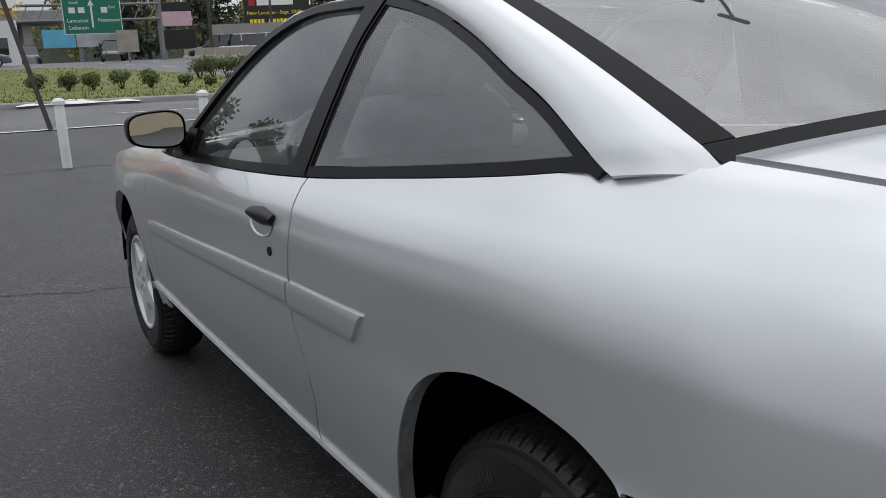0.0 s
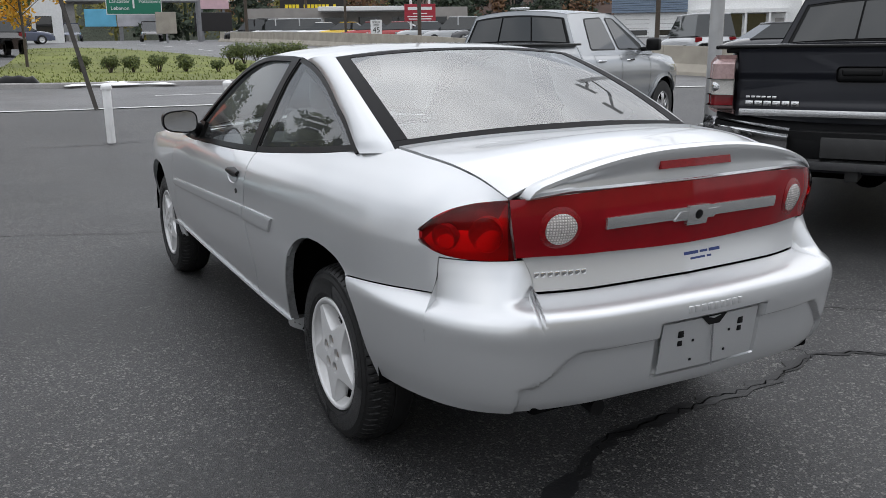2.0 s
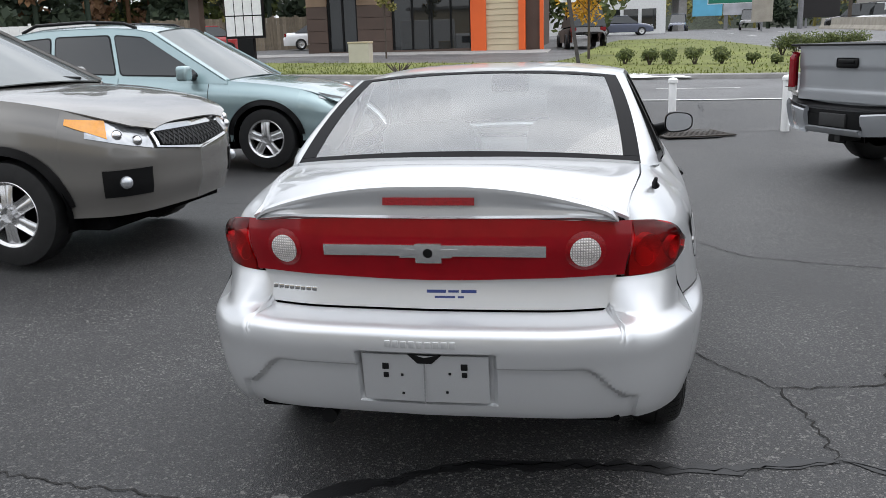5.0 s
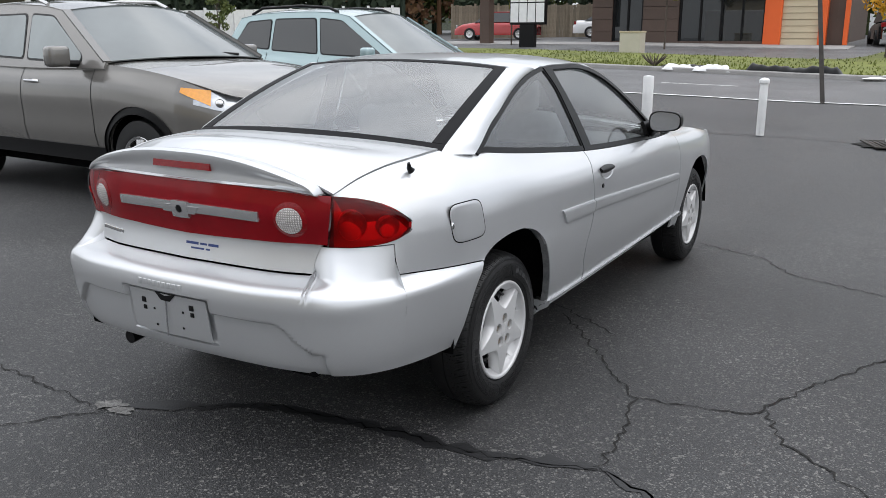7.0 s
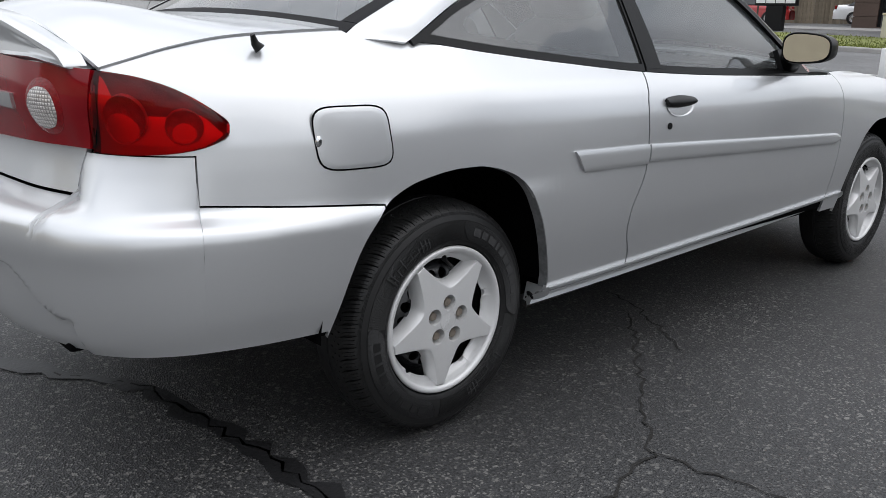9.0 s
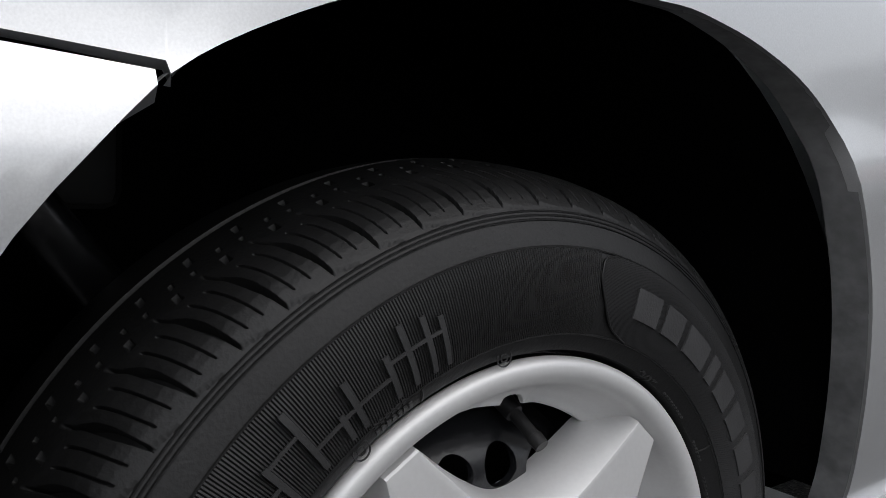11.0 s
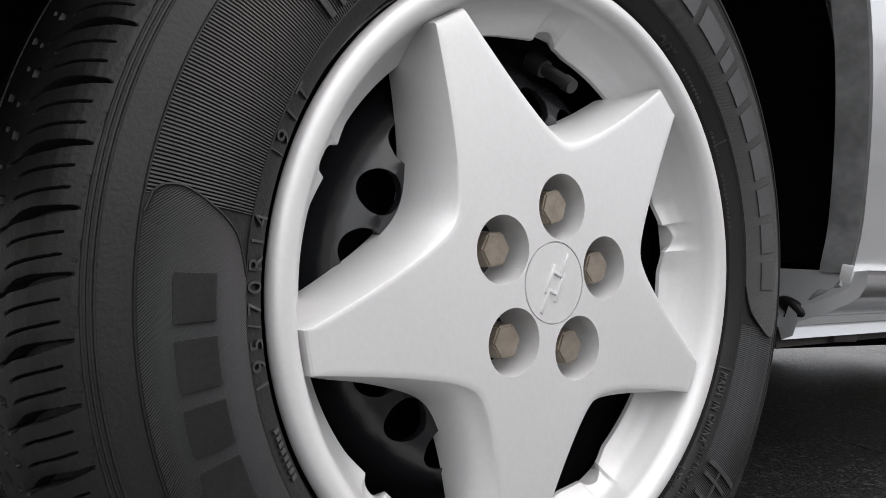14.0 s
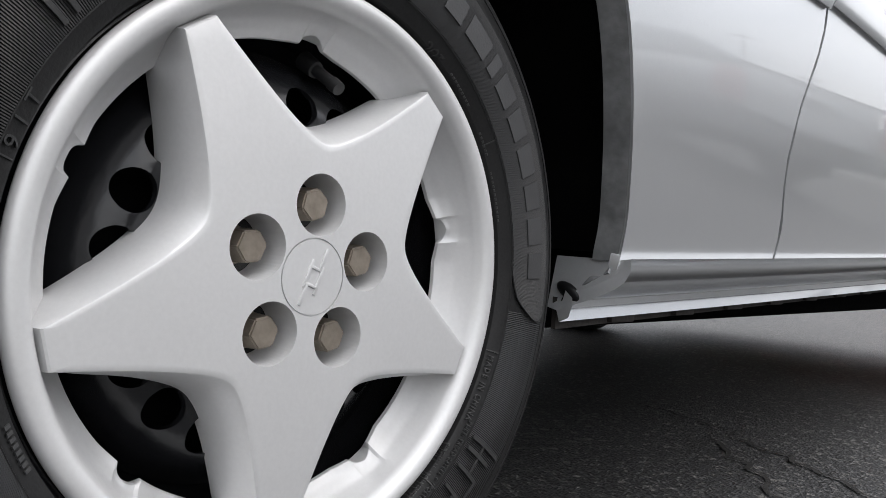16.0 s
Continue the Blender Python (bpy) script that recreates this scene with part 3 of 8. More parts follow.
# plate plinth with its holes
bm = bmesh.new()
def fn(u, v):
    x, z = lerp(-.186, .182, u), lerp(.436, .586, v)
    p = on_rear(x, z)
    return (x, p.y + .0125, z)
grid(bm, fn, 20, 4, .004)
plinth = part("plate_plinth", bm, M["silver"], car, "pale grey empty number plate plinth")
for x, z, r in ((-.118, .548, .010), (-.118, .520, .008), (.112, .552, .010), (.112, .527, .008), (-.07, .522, .004), (.07, .530, .004), (-.07, .462, .004), (.06, .47, .004)):
    bm = bmesh.new()
    p = on_rear(x, z)
    box(bm, x - r, x + r, p.y + .0095, p.y + .016, z - r, z + r, .002)
    part("fixing_hole", bm, M["black"], plinth)
bm = bmesh.new()
p = on_rear(0, .57)
for a, b in ((.055, .020),):
    vs = [bm.verts.new((x, p.y + .011, z)) for x, z in ((-.052, .590), (.050, .590), (.020, .562), (-.022, .562))]
    bm.faces.new(vs)
    bmesh.ops.solidify(bm, geom=bm.faces[:], thickness=.01)
part("lamp_notch", bm, M["black"], plinth, "black lamp notch")
# strip of the darkened silver draws the crease's shade line
bm = bmesh.new()
box(bm, -.004, -.001, p.y + .0115, p.y + .016, .438, .562)
part("crease", bm, M["silver_in"], plinth)

# marks on the rear: bars in place of names
for i in range(9):
    bm = bmesh.new()
    x = -.105 + i * .0235
    p = on_rear(x, .622)
    box(bm, x - .0085, x + .0085, p.y - .0022, p.y + .004, .613, .633, .002)
    part("raised_mark", bm, M["silver"], car, "moulded silver mark on the bumper")
for i in range(8):
    bm = bmesh.new()
    x = -.498 + i * .0192
    p = on_rear(x, .735)
    box(bm, x - .0082, x + .0082, p.y - .005, p.y + .002, .727, .744, .003)
    part("chrome_mark", bm, M["chrome"], lid_face, "small chrome mark on the lid")
M["decal"] = mat("blue_decal", (0.02, 0.04, 0.16), 0.4)
for i, (x0, x1, z0, z1) in enumerate(((-.012, .045, .738, .747), (.052, .083, .739, .746), (.090, .135, .738, .747), (.012, .072, .723, .729), (.080, .098, .723, .729))):
    bm = bmesh.new()
    grid(bm, lambda u, v: on_rear(lerp(x0, x1, u), lerp(z0, z1, v), .0035), 6, 2, .001)
    part("decal_bar", bm, M["decal"], lid_face, "small blue decal bar")


# ---- cabin ----
def gx(y, z):
    yb = min(max(y, -.15), 2.0)
    b = side(yb, belt(yb)).x - .006
    t = (z - belt(yb))
    return b - .49 * t + .030 * t * (1.35 - belt(yb) - t) * 4


def gpt(y, z, out=0.0):
    return Vector((gx(y, z) + out, y, z + out * .5))


win_edge = curve([-.06, -.04, .03, .105, .21, .34, .43, .53, .62, .735], [1.006, 1.012, 1.048, 1.087, 1.129, 1.184, 1.217, 1.249, 1.271, 1.292])       # rear edge of the quarter light
top_edge = curve([.735, .85, 1.05, 1.18, 1.32, 1.46, 1.60, 1.74, 1.87], [1.292, 1.298, 1.299, 1.286, 1.250, 1.186, 1.096, .990, .897])


def poly(points):
    """A point on a polyline of (y, z) by its share of the length."""
    ls = [0.0]
    for a, b in zip(points, points[1:]):
        ls.append(ls[-1] + math.hypot(b[0] - a[0], b[1] - a[1]))

    def f(u):
        d = u * ls[-1]
        for i in range(len(points) - 1):
            if d <= ls[i + 1] + 1e-9:
                t = (d - ls[i]) / max(ls[i + 1] - ls[i], 1e-9)
                return lerp(points[i][0], points[i + 1][0], t), lerp(points[i][1], points[i + 1][1], t)
        return points[-1]
    return f


def samp(f, a, b, n=14):
    return [(lerp(a, b, i / n), f(lerp(a, b, i / n))) for i in range(n + 1)]


def strip(bm, pa, pb, n, m, out, depth, surf=gpt, flip=False):
    fa, fb = poly(pa), poly(pb)
    def fn(u, v):
        a, b = fa(u), fb(u)
        return surf(lerp(a[0], b[0], v), lerp(a[1], b[1], v), out)
    grid(bm, fn, n, m, depth, flip=flip)


bp_rear = curve([.90, .945, 1.08, 1.20, 1.293], [.838, .832, .816, .796, .748])      # gap between quarter light and door
bp_front = curve([.90, .94, 1.02, 1.12, 1.20, 1.297], [.912, .906, .895, .874, .851, .822])   # edge of the door glass


def up_line(f, z0, z1, n=14):
    """(y, z) points of an upright line."""
    return [(f(lerp(z0, z1, i / n)), lerp(z0, z1, i / n)) for i in range(n + 1)]


def quarter_glass(bm):
    """Pane between belt and roof edge, square to the pillar."""
    def fn(u, v):
        z_lo = lambda y: belt(y) + .018
        y_r, z_r = -.042, 1.0115
        z_top = lambda y: win_edge(y) - .004
        y = lerp(y_r, .742, u)
        z = lerp(z_lo(y), max(z_top(y), z_lo(y) + .0005), v)
        k = sstep(.45, 1, u)
        y += (bp_rear(z) - .006 - .742) * k
        return gpt(y, z, -.004)
    grid(bm, fn, 44, 22, .004)


FRIT_IN = [(.150, 1.034), (.40, 1.005), (.60, .984), (.738, .972), (.726, 1.06), (.712, 1.15), (.690, 1.238), (.676, 1.250), (.60, 1.229), (.474, 1.193), (.337, 1.144), (.22, 1.097), (.158, 1.070), (.140, 1.052)]
FRIT_OUT = [(-.030, 1.0165), (.33, .985), (.62, .960), (.822, .944), (.812, 1.06), (.800, 1.16), (.772, 1.250), (.742, 1.286), (.60, 1.262), (.46, 1.222), (.30, 1.163), (.16, 1.106), (.07, 1.066), (-.02, 1.020)]


def quarter_frit(bm):
    """Dark ceramic band printed behind the edge of the pane."""
    rings = []
    n = len(FRIT_IN)
    for k in range(5):
        t = k / 4
        rings.append([bm.verts.new(gpt(lerp(FRIT_OUT[i % n][0], FRIT_IN[i % n][0], t), lerp(FRIT_OUT[i % n][1], FRIT_IN[i % n][1], t), -.0095)) for i in range(n)])
    for p, q in zip(rings, rings[1:]):
        for i in range(n):
            bm.faces.new((p[i], p[(i + 1) % n], q[(i + 1) % n], q[i]))


def quarter_trim(bm):
    q_bot = samp(lambda y: belt(y) - .001, -.065, .826, 24)
    strip(bm, q_bot, [(y, z + .021) for y, z in q_bot], 34, 3, .002, .012)
    q_top = samp(win_edge, -.055, .735, 24)
    strip(bm, [(y + .006, z - .011) for y, z in q_top], [(y - .002, z + .004) for y, z in q_top], 34, 2, .002, .012)
    lo = up_line(bp_rear, .945, 1.290)
    strip(bm, [(y - .011, z) for y, z in lo], [(y - .0035, z) for y, z in lo], 20, 1, .001, .010, flip=True)


d_bot = samp(lambda y: belt(y) + .012, .900, 1.855, 24)
d_top = samp(top_edge, .818, 1.855, 28)


def door_glass(bm):
    def fn(u, v):
        y = lerp(.82, 1.85, u)
        z = lerp(belt(y) + .012, max(top_edge(y) - .004, belt(y) + .0125), v)
        k = 1 - sstep(0, .5, u)
        return gpt(y + (bp_front(z) - .82) * k, z, -.010)
    grid(bm, fn, 44, 20, .004)


def door_trim(bm):
    belt_line = samp(lambda y: belt(y) - .002, .832, 1.87, 24)
    strip(bm, belt_line, [(y, z + .022) for y, z in belt_line], 34, 3, .003, .012)
    strip(bm, [(y - .004, z - .015) for y, z in d_top], [(y + .001, z + .002) for y, z in d_top], 44, 2, .003, .012)
    strip(bm, up_line(bp_rear, .930, 1.294), up_line(bp_front, .930, 1.298), 22, 5, .004, .012, flip=True)
    strip(bm, [(1.66, .905), (1.66, .985)], [(1.87, .896), (1.75, .985)], 6, 4, .006, .02, flip=True)


mirrored("quarter_window", quarter_glass, M["side_glass"], car, "fixed rear side window")
mirrored("window_band", quarter_frit, M["frit"], car, "dark printed band behind the glass edge")
mirrored("window_trim", quarter_trim, M["black"], car, "black rubber window surround")
door_windows = mirrored("door_window", door_glass, M["side_glass"], car, "clear door window")
mirrored("door_frame", door_trim, M["black"], car, "black door window frame")



def rear_edge(t):
    """The side edge of the rear window, bottom to top."""
    return Vector((lerp(.622, .540, t) + .012 * 4 * t * (1 - t), lerp(-.205, .475, t), lerp(1.024, 1.302, t) + .035 * 4 * t * (1 - t) * .5))


def front_edge(t):
    return Vector((lerp(.700, .560, t), lerp(1.99, 1.20, t), lerp(.925, 1.295, t) + .02 * 4 * t * (1 - t)))


def sail(bm):
    fa = poly([(y, z) for y, z in samp(win_edge, -.062, .66, 24)])
    def fn(u, v):
        y, z = fa(u)
        a = gpt(y, z + .009, .006)
        b = rear_edge(u * .995)
        p = a.lerp(b, v)
        n = Vector((.8, -.25, .5)).normalized()
        foot = 1 - sstep(0, .06, u)
        return p + n * .016 * 4 * v * (1 - v) * (1 - .6 * foot) + Vector((.002, -.012, -.014)) * foot
    grid(bm, fn, 0, 0, .008, us=[0, .015, .03, .045, .06] + [.06 + .94 * k / 28 for k in range(1, 29)], vs=[k / 8 for k in range(9)])


mirrored("rear_pillar", sail, M["silver"], car)


def apillar(bm):
    fa = poly(samp(top_edge, 1.885, 1.20, 24))
    def fn(u, v):
        y, z = fa(u)
        a = gpt(y, z + .004, .004)
        b = front_edge(u)
        p = a.lerp(b, v)
        return p + Vector((.6, .4, .6)).normalized() * .010 * 4 * v * (1 - v)
    grid(bm, fn, 30, 6, .008, flip=True)


mirrored("front_pillar", apillar, M["silver"], car)

bm = bmesh.new()
def fn(u, v):
    k = u * 2 - 1
    y = lerp(.485 - .045 * (1 - k * k), 1.235 + .06 * (1 - k * k), v)
    yy = lerp(.66, 1.20, v)
    e = gpt(yy, top_edge(yy) + .006, .002) if yy > .735 else gpt(yy, win_edge(yy) + .008, .002)
    e.y = lerp(.475, 1.24, v)
    a = abs(k)
    re, fe = rear_edge(1.0), front_edge(1.0)
    zc = lerp(1.330, 1.334, v) + .020 * 4 * v * (1 - v)
    edge_z = e.z
    z = edge_z + (zc - edge_z) * (1 - a ** 3.2)
    return (k * (e.x + .0), lerp(y, yy, a ** 8), z)
grid(bm, fn, 48, 24, .01)
part("roof", bm, M["silver"], car)

# windows front and rear
def sheet(edge, bow, z_in, d=0.0, crown=.03):
    def fn(u, v):
        k = u * 2 - 1
        p = edge(v)
        return (k * (p.x - d), p.y + bow * (1 - k * k), p.z + crown * (1 - k * k) * 1.0 - z_in)
    return fn


bm = bmesh.new()
grid(bm, sheet(rear_edge, -.050, .003), 36, 24, .004)
rear_window = part("rear_window", bm, M["glass"], car, "large sloping rear window")
bm = bmesh.new()
base = sheet(rear_edge, -.050, .001)
def ring_strip(u0, u1, v0, v1, nu, nv):
    grid(bm, lambda u, v: base(lerp(u0, u1, u), lerp(v0, v1, v)), nu, nv, .003)
ring_strip(0, 1, 0, .062, 36, 2)
ring_strip(0, 1, .965, 1, 36, 2)
ring_strip(0, .046, .065, .965, 4, 24)
ring_strip(.954, 1, .065, .965, 4, 24)
part("window_border", bm, M["frit"], rear_window, "black ceramic border")
bm = bmesh.new()
grid(bm, sheet(front_edge, .058, .005, crown=.022), 36, 24, .004, flip=True)
part("windscreen", bm, M["glass"], car, "curved windscreen")

# shelf, floor pan and dark bulkheads
bm = bmesh.new()
box(bm, -.60, .60, -.30, .25, .90, .935, .01)
part("parcel_shelf", bm, M["dash"], car, "grey parcel shelf under the rear window")
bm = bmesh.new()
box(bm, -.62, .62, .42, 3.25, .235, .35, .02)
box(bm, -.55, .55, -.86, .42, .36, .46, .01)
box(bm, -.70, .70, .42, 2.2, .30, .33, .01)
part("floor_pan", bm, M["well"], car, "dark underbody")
# tank, axle and silencer: largely unseen, added to deepen the shade below
bm = bmesh.new()
box(bm, -.42, .46, .40, .92, .205, .30, .04, seg=3)
part("fuel_tank", bm, M["well"], car, "black fuel tank under the floor")
bm = bmesh.new()
tube(bm, [(-.62, .02, .30), (.62, .02, .30)], .042, 14)
part("rear_axle", bm, M["well"], car, "dark rear axle beam")
bm = bmesh.new()
box(bm, -.44, -.06, -.58, -.22, .235, .37, .05, seg=3)
tube(bm, [(-.20, -.22, .30), (-.05, .25, .30), (-.02, .9, .225), (-.02, 2.6, .225)], .026, 10)
part("silencer", bm, M["well"], car, "dark exhaust silencer and pipe")
bm = bmesh.new()
tube(bm, [(-.33, -.70, .345), (-.33, -.80, .345), (-.33, -.868, .340)], [.022, .022, .025], 14)
part("exhaust", bm, M["black"], car, "dark exhaust tail pipe")
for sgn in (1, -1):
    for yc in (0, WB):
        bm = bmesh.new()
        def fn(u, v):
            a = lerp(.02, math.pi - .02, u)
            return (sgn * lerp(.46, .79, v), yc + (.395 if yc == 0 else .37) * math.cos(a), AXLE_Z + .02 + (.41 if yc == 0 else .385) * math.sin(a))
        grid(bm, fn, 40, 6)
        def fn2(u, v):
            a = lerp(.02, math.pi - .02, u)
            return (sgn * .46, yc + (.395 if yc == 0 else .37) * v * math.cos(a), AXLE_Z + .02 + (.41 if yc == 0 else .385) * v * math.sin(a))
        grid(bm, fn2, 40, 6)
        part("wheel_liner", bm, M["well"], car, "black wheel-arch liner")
bm = bmesh.new()
box(bm, -.68, .68, 2.04, 2.10, .30, .90)
part("bulkhead", bm, M["well"], car, "dark bulkhead")


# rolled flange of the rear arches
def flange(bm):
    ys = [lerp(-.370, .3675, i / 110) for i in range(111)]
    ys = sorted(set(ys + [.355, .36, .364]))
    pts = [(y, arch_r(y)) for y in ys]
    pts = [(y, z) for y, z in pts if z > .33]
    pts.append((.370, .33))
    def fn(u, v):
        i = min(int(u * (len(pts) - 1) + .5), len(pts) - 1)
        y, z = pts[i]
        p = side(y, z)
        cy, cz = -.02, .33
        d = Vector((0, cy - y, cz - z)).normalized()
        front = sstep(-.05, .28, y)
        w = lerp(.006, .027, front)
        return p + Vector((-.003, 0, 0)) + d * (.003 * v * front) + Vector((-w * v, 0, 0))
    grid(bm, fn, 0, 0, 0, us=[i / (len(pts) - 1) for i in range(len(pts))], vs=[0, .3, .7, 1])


mirrored("arch_flange", flange, M["silver_in"], car, "scuffed rolled wheel-arch flange, darkened for shade")


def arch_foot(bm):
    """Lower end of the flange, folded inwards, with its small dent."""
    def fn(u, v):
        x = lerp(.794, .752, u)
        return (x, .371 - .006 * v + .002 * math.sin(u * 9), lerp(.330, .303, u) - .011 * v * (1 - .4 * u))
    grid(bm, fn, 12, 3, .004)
    bmesh.ops.recalc_face_normals(bm, faces=bm.faces)


def grommet(bm):
    bmesh.ops.create_uvsphere(bm, u_segments=18, v_segments=10, radius=1, matrix=Matrix.Translation((.752, .364, .296)) @ Matrix.Rotation(radians(28), 4, "Y") @ Matrix.Diagonal((.017, .006, .008, 1)))


def weld(bm):
    """Pinch weld under the sill."""
    grid(bm, lambda u, v: (.740, (y := lerp(.36, 2.24, u)), lerp(.257, .29, v) + .032 * (y - .37)), 20, 2, .005)
    for k in range(12):
        y = .46 + k * .15
        box(bm, .7385, .7465, y, y + .05, .258 + .032 * (y - .37), .275 + .032 * (y - .37), .002)


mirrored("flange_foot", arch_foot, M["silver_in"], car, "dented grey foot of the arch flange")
mirrored("grommet", grommet, M["black"], car, "black oval rubber plug")
mirrored("pinch_weld", weld, M["weld"], car, "dull brownish pinch weld under the sill")


def damper(bm):
    tube(bm, [(.545, -.315, .70), (.545, -.205, .558), (.545, -.10, .425)], .019, 18)
    tube(bm, [(.545, -.10, .425), (.545, -.06, .37)], .012, 12)


def bracket(bm):
    box(bm, .500, .512, -.20, -.15, .572, .70, .012)


mirrored("shock_absorber", damper, M["steel"], car, "black rear shock absorber behind the wheel")
mirrored("inner_bracket", bracket, M["dim_steel"], car, "dull grey plate inside the wheel arch")


# mouldings, handles, fuel flap, mirrors
def mould_q(bm):
    def fn(u, v):
        z = lerp(.664, .724, v)
        y = lerp(.402 + .042 * (1 - v), door_seam(z) - .004, u)
        return side(y, z - .004 * u, .010 - .004 * abs(2 * v - 1) ** 4)
    grid(bm, fn, 16, 8, .011)


def mould_d(bm):
    def fn(u, v):
        zc = lerp(.693, .641, u)
        h = lerp(.026, .020, u) * (1 - sstep(.97, 1.0, u) * .7)
        z = zc + h * (2 * v - 1)
        y = lerp(door_seam(z) + .004, 2.11, u)
        return side(y, z, .010 - .004 * abs(2 * v - 1) ** 4)
    grid(bm, fn, 40, 8, .011)


mirrored("side_moulding", mould_q, M["silver"], car)
for d, o in zip(doors, mirrored("side_moulding", mould_d, M["silver"], car)):
    o.parent = d


def handle(bm):
    """Pull handle in a round cup."""
    def fn(u, v):
        a = u * 2 * math.pi
        r = 1 - v
        y, z = .905 + .075 * r * math.cos(a), .824 + .032 * r * math.sin(a)
        p = side(y, z)
        p.x += .0025 - .016 * sstep(1, .55, r)
        return p
    grid(bm, fn, 28, 8)
    bmesh.ops.recalc_face_normals(bm, faces=bm.faces)


def grip(bm):
    def fn(u, v):
        y = lerp(.828, .985, u)
        h = .021 * math.sin(math.pi * lerp(.12, .88, u)) ** .5
        z = .838 + h * (1 - .15 * u) * (2 * v - 1) * .9
        return side(y, z, .006 + .010 * (1 - (2 * v - 1) ** 2))
    grid(bm, fn, 16, 8, .012)


for d, a, b in zip(doors, mirrored("handle_cup", handle, M["silver"], car, "silver cup behind the handle"), mirrored("door_handle", grip, M["black"], car, "black pull handle")):
    a.parent = b.parent = d


def keyhole(bm):
    p = side(.846, .766)
    vs = bmesh.ops.create_cone(bm, cap_ends=True, segments=16, radius1=.011, radius2=.010, depth=.008, matrix=Matrix.Translation(p) @ Matrix.Rotation(math.pi / 2, 4, "Y"))


for d, o in zip(doors, mirrored("key_lock", keyhole, M["black"], car, "round door lock")):
    o.parent = d

bm = bmesh.new()
def flap_pt(u, v, out, grow=0.0):
    a = u * 2 * math.pi
    c, s_ = math.cos(a), math.sin(a)
    e = 5.0
    k = (abs(c) ** e + abs(s_) ** e) ** (-1 / e)
    y = -.308 + (.094 + grow) * c * k * v + (.01 if s_ < 0 else -.008) * v * abs(s_)
    z = .805 + (.066 + grow) * s_ * k * v
    return side(y, z, out)
grid(bm, lambda u, v: flap_pt(u, v, .0008, .0038), 48, 4)
bmesh.ops.recalc_face_normals(bm, faces=bm.faces)
gap = part("flap_gap", bm, M["well"], quarters[0], "dark gap round the fuel flap")
bm = bmesh.new()
grid(bm, lambda u, v: flap_pt(u, v, .0028 - .0016 * sstep(.96, 1, v)), 60, 12)
bmesh.ops.recalc_face_normals(bm, faces=bm.faces)
flap = part("fuel_flap", bm, M["silver"], quarters[0], "silver fuel filler flap")
bm = bmesh.new()
bmesh.ops.create_uvsphere(bm, u_segments=16, v_segments=10, radius=.012, matrix=Matrix.Translation(side(-.394, .800, -.001)) @ Matrix.Diagonal((.5, .8, 1.2, 1)))
part("finger_pull", bm, M["chrome"], flap, "small bright finger recess")
bm = bmesh.new()
p = Vector((.654, -.462, 1.0))
tube(bm, [p + Vector((.004, .01, -.012)), p, p + Vector((.004, -.008, .018))], [.013, .009, .005], 10)
part("antenna_stub", bm, M["black"], quarters[0], "black antenna base without its mast")


def mirror_case(bm):
    def fn(u, v):
        a = u * 2 * math.pi
        e = 3.2
        c, s_ = math.cos(a), math.sin(a)
        k = (abs(c) ** e + abs(s_) ** e) ** (-1 / e)
        t = v
        r = [.96, 1.0, 1.0, .93, .72, .40, .02][min(int(t * 6 + .5), 6)]
        dy = [0, .004, .03, .07, .095, .108, .112][min(int(t * 6 + .5), 6)]
        return (.898 + .076 * c * k * r - .01 * dy, 1.60 + dy + .03 * c * k, .998 + .054 * s_ * k * r * (1 - .12 * c))
    grid(bm, fn, 32, 6)
    tube(bm, [(.76, 1.76, .930), (.80, 1.70, .950), (.86, 1.66, .975)], [.045, .036, .030], 12)
    bmesh.ops.recalc_face_normals(bm, faces=bm.faces)


def mirror_pane(bm):
    def fn(u, v):
        a = u * 2 * math.pi
        e = 3.2
        c, s_ = math.cos(a), math.sin(a)
        k = (abs(c) ** e + abs(s_) ** e) ** (-1 / e)
        return (.898 + .069 * c * k * v, 1.602 + .03 * c * k * v + .001 * s_ * k * v, .998 + .047 * s_ * k * v * (1 - .12 * c))
    grid(bm, fn, 32, 3)
    bmesh.ops.recalc_face_normals(bm, faces=bm.faces)
    if sum(f.normal.y * f.calc_area() for f in bm.faces) > 0:
        bmesh.ops.reverse_faces(bm, faces=bm.faces)


cases = mirrored("door_mirror", mirror_case, M["black"], car, "black door mirror")
for c, g in zip(cases, mirrored("mirror_glass", mirror_pane, M["mirror"], car, "mirror glass")):
    g.parent = c


# seats, dashboard, steering wheel
def seat(x, y, name):
    bm = bmesh.new()
    box(bm, x - .24, x + .24, y - .05, y + .48, .40, .58, .07, seg=3)
    sq = part("seat_cushion", bm, M["fabric"], car, "grey cloth seat")
    bm = bmesh.new()
    box(bm, x - .23, x + .23, -.09, .09, 0, .60, .08, Matrix.Translation((0, y - .02, .50)) @ Matrix.Rotation(radians(16), 4, "X"), seg=3)
    part("backrest", bm, M["fabric"], sq)
    bm = bmesh.new()
    box(bm, x - .13, x + .13, -.05, .05, 0, .17, .045, Matrix.Translation((0, y - .20, 1.075)) @ Matrix.Rotation(radians(12), 4, "X"), seg=3)
    tube(bm, [(x - .05, y - .17, 1.02), (x - .05, y - .2, 1.10)], .007, 6)
    tube(bm, [(x + .05, y - .17, 1.02), (x + .05, y - .2, 1.10)], .007, 6)
    part("headrest", bm, M["fabric"], sq)


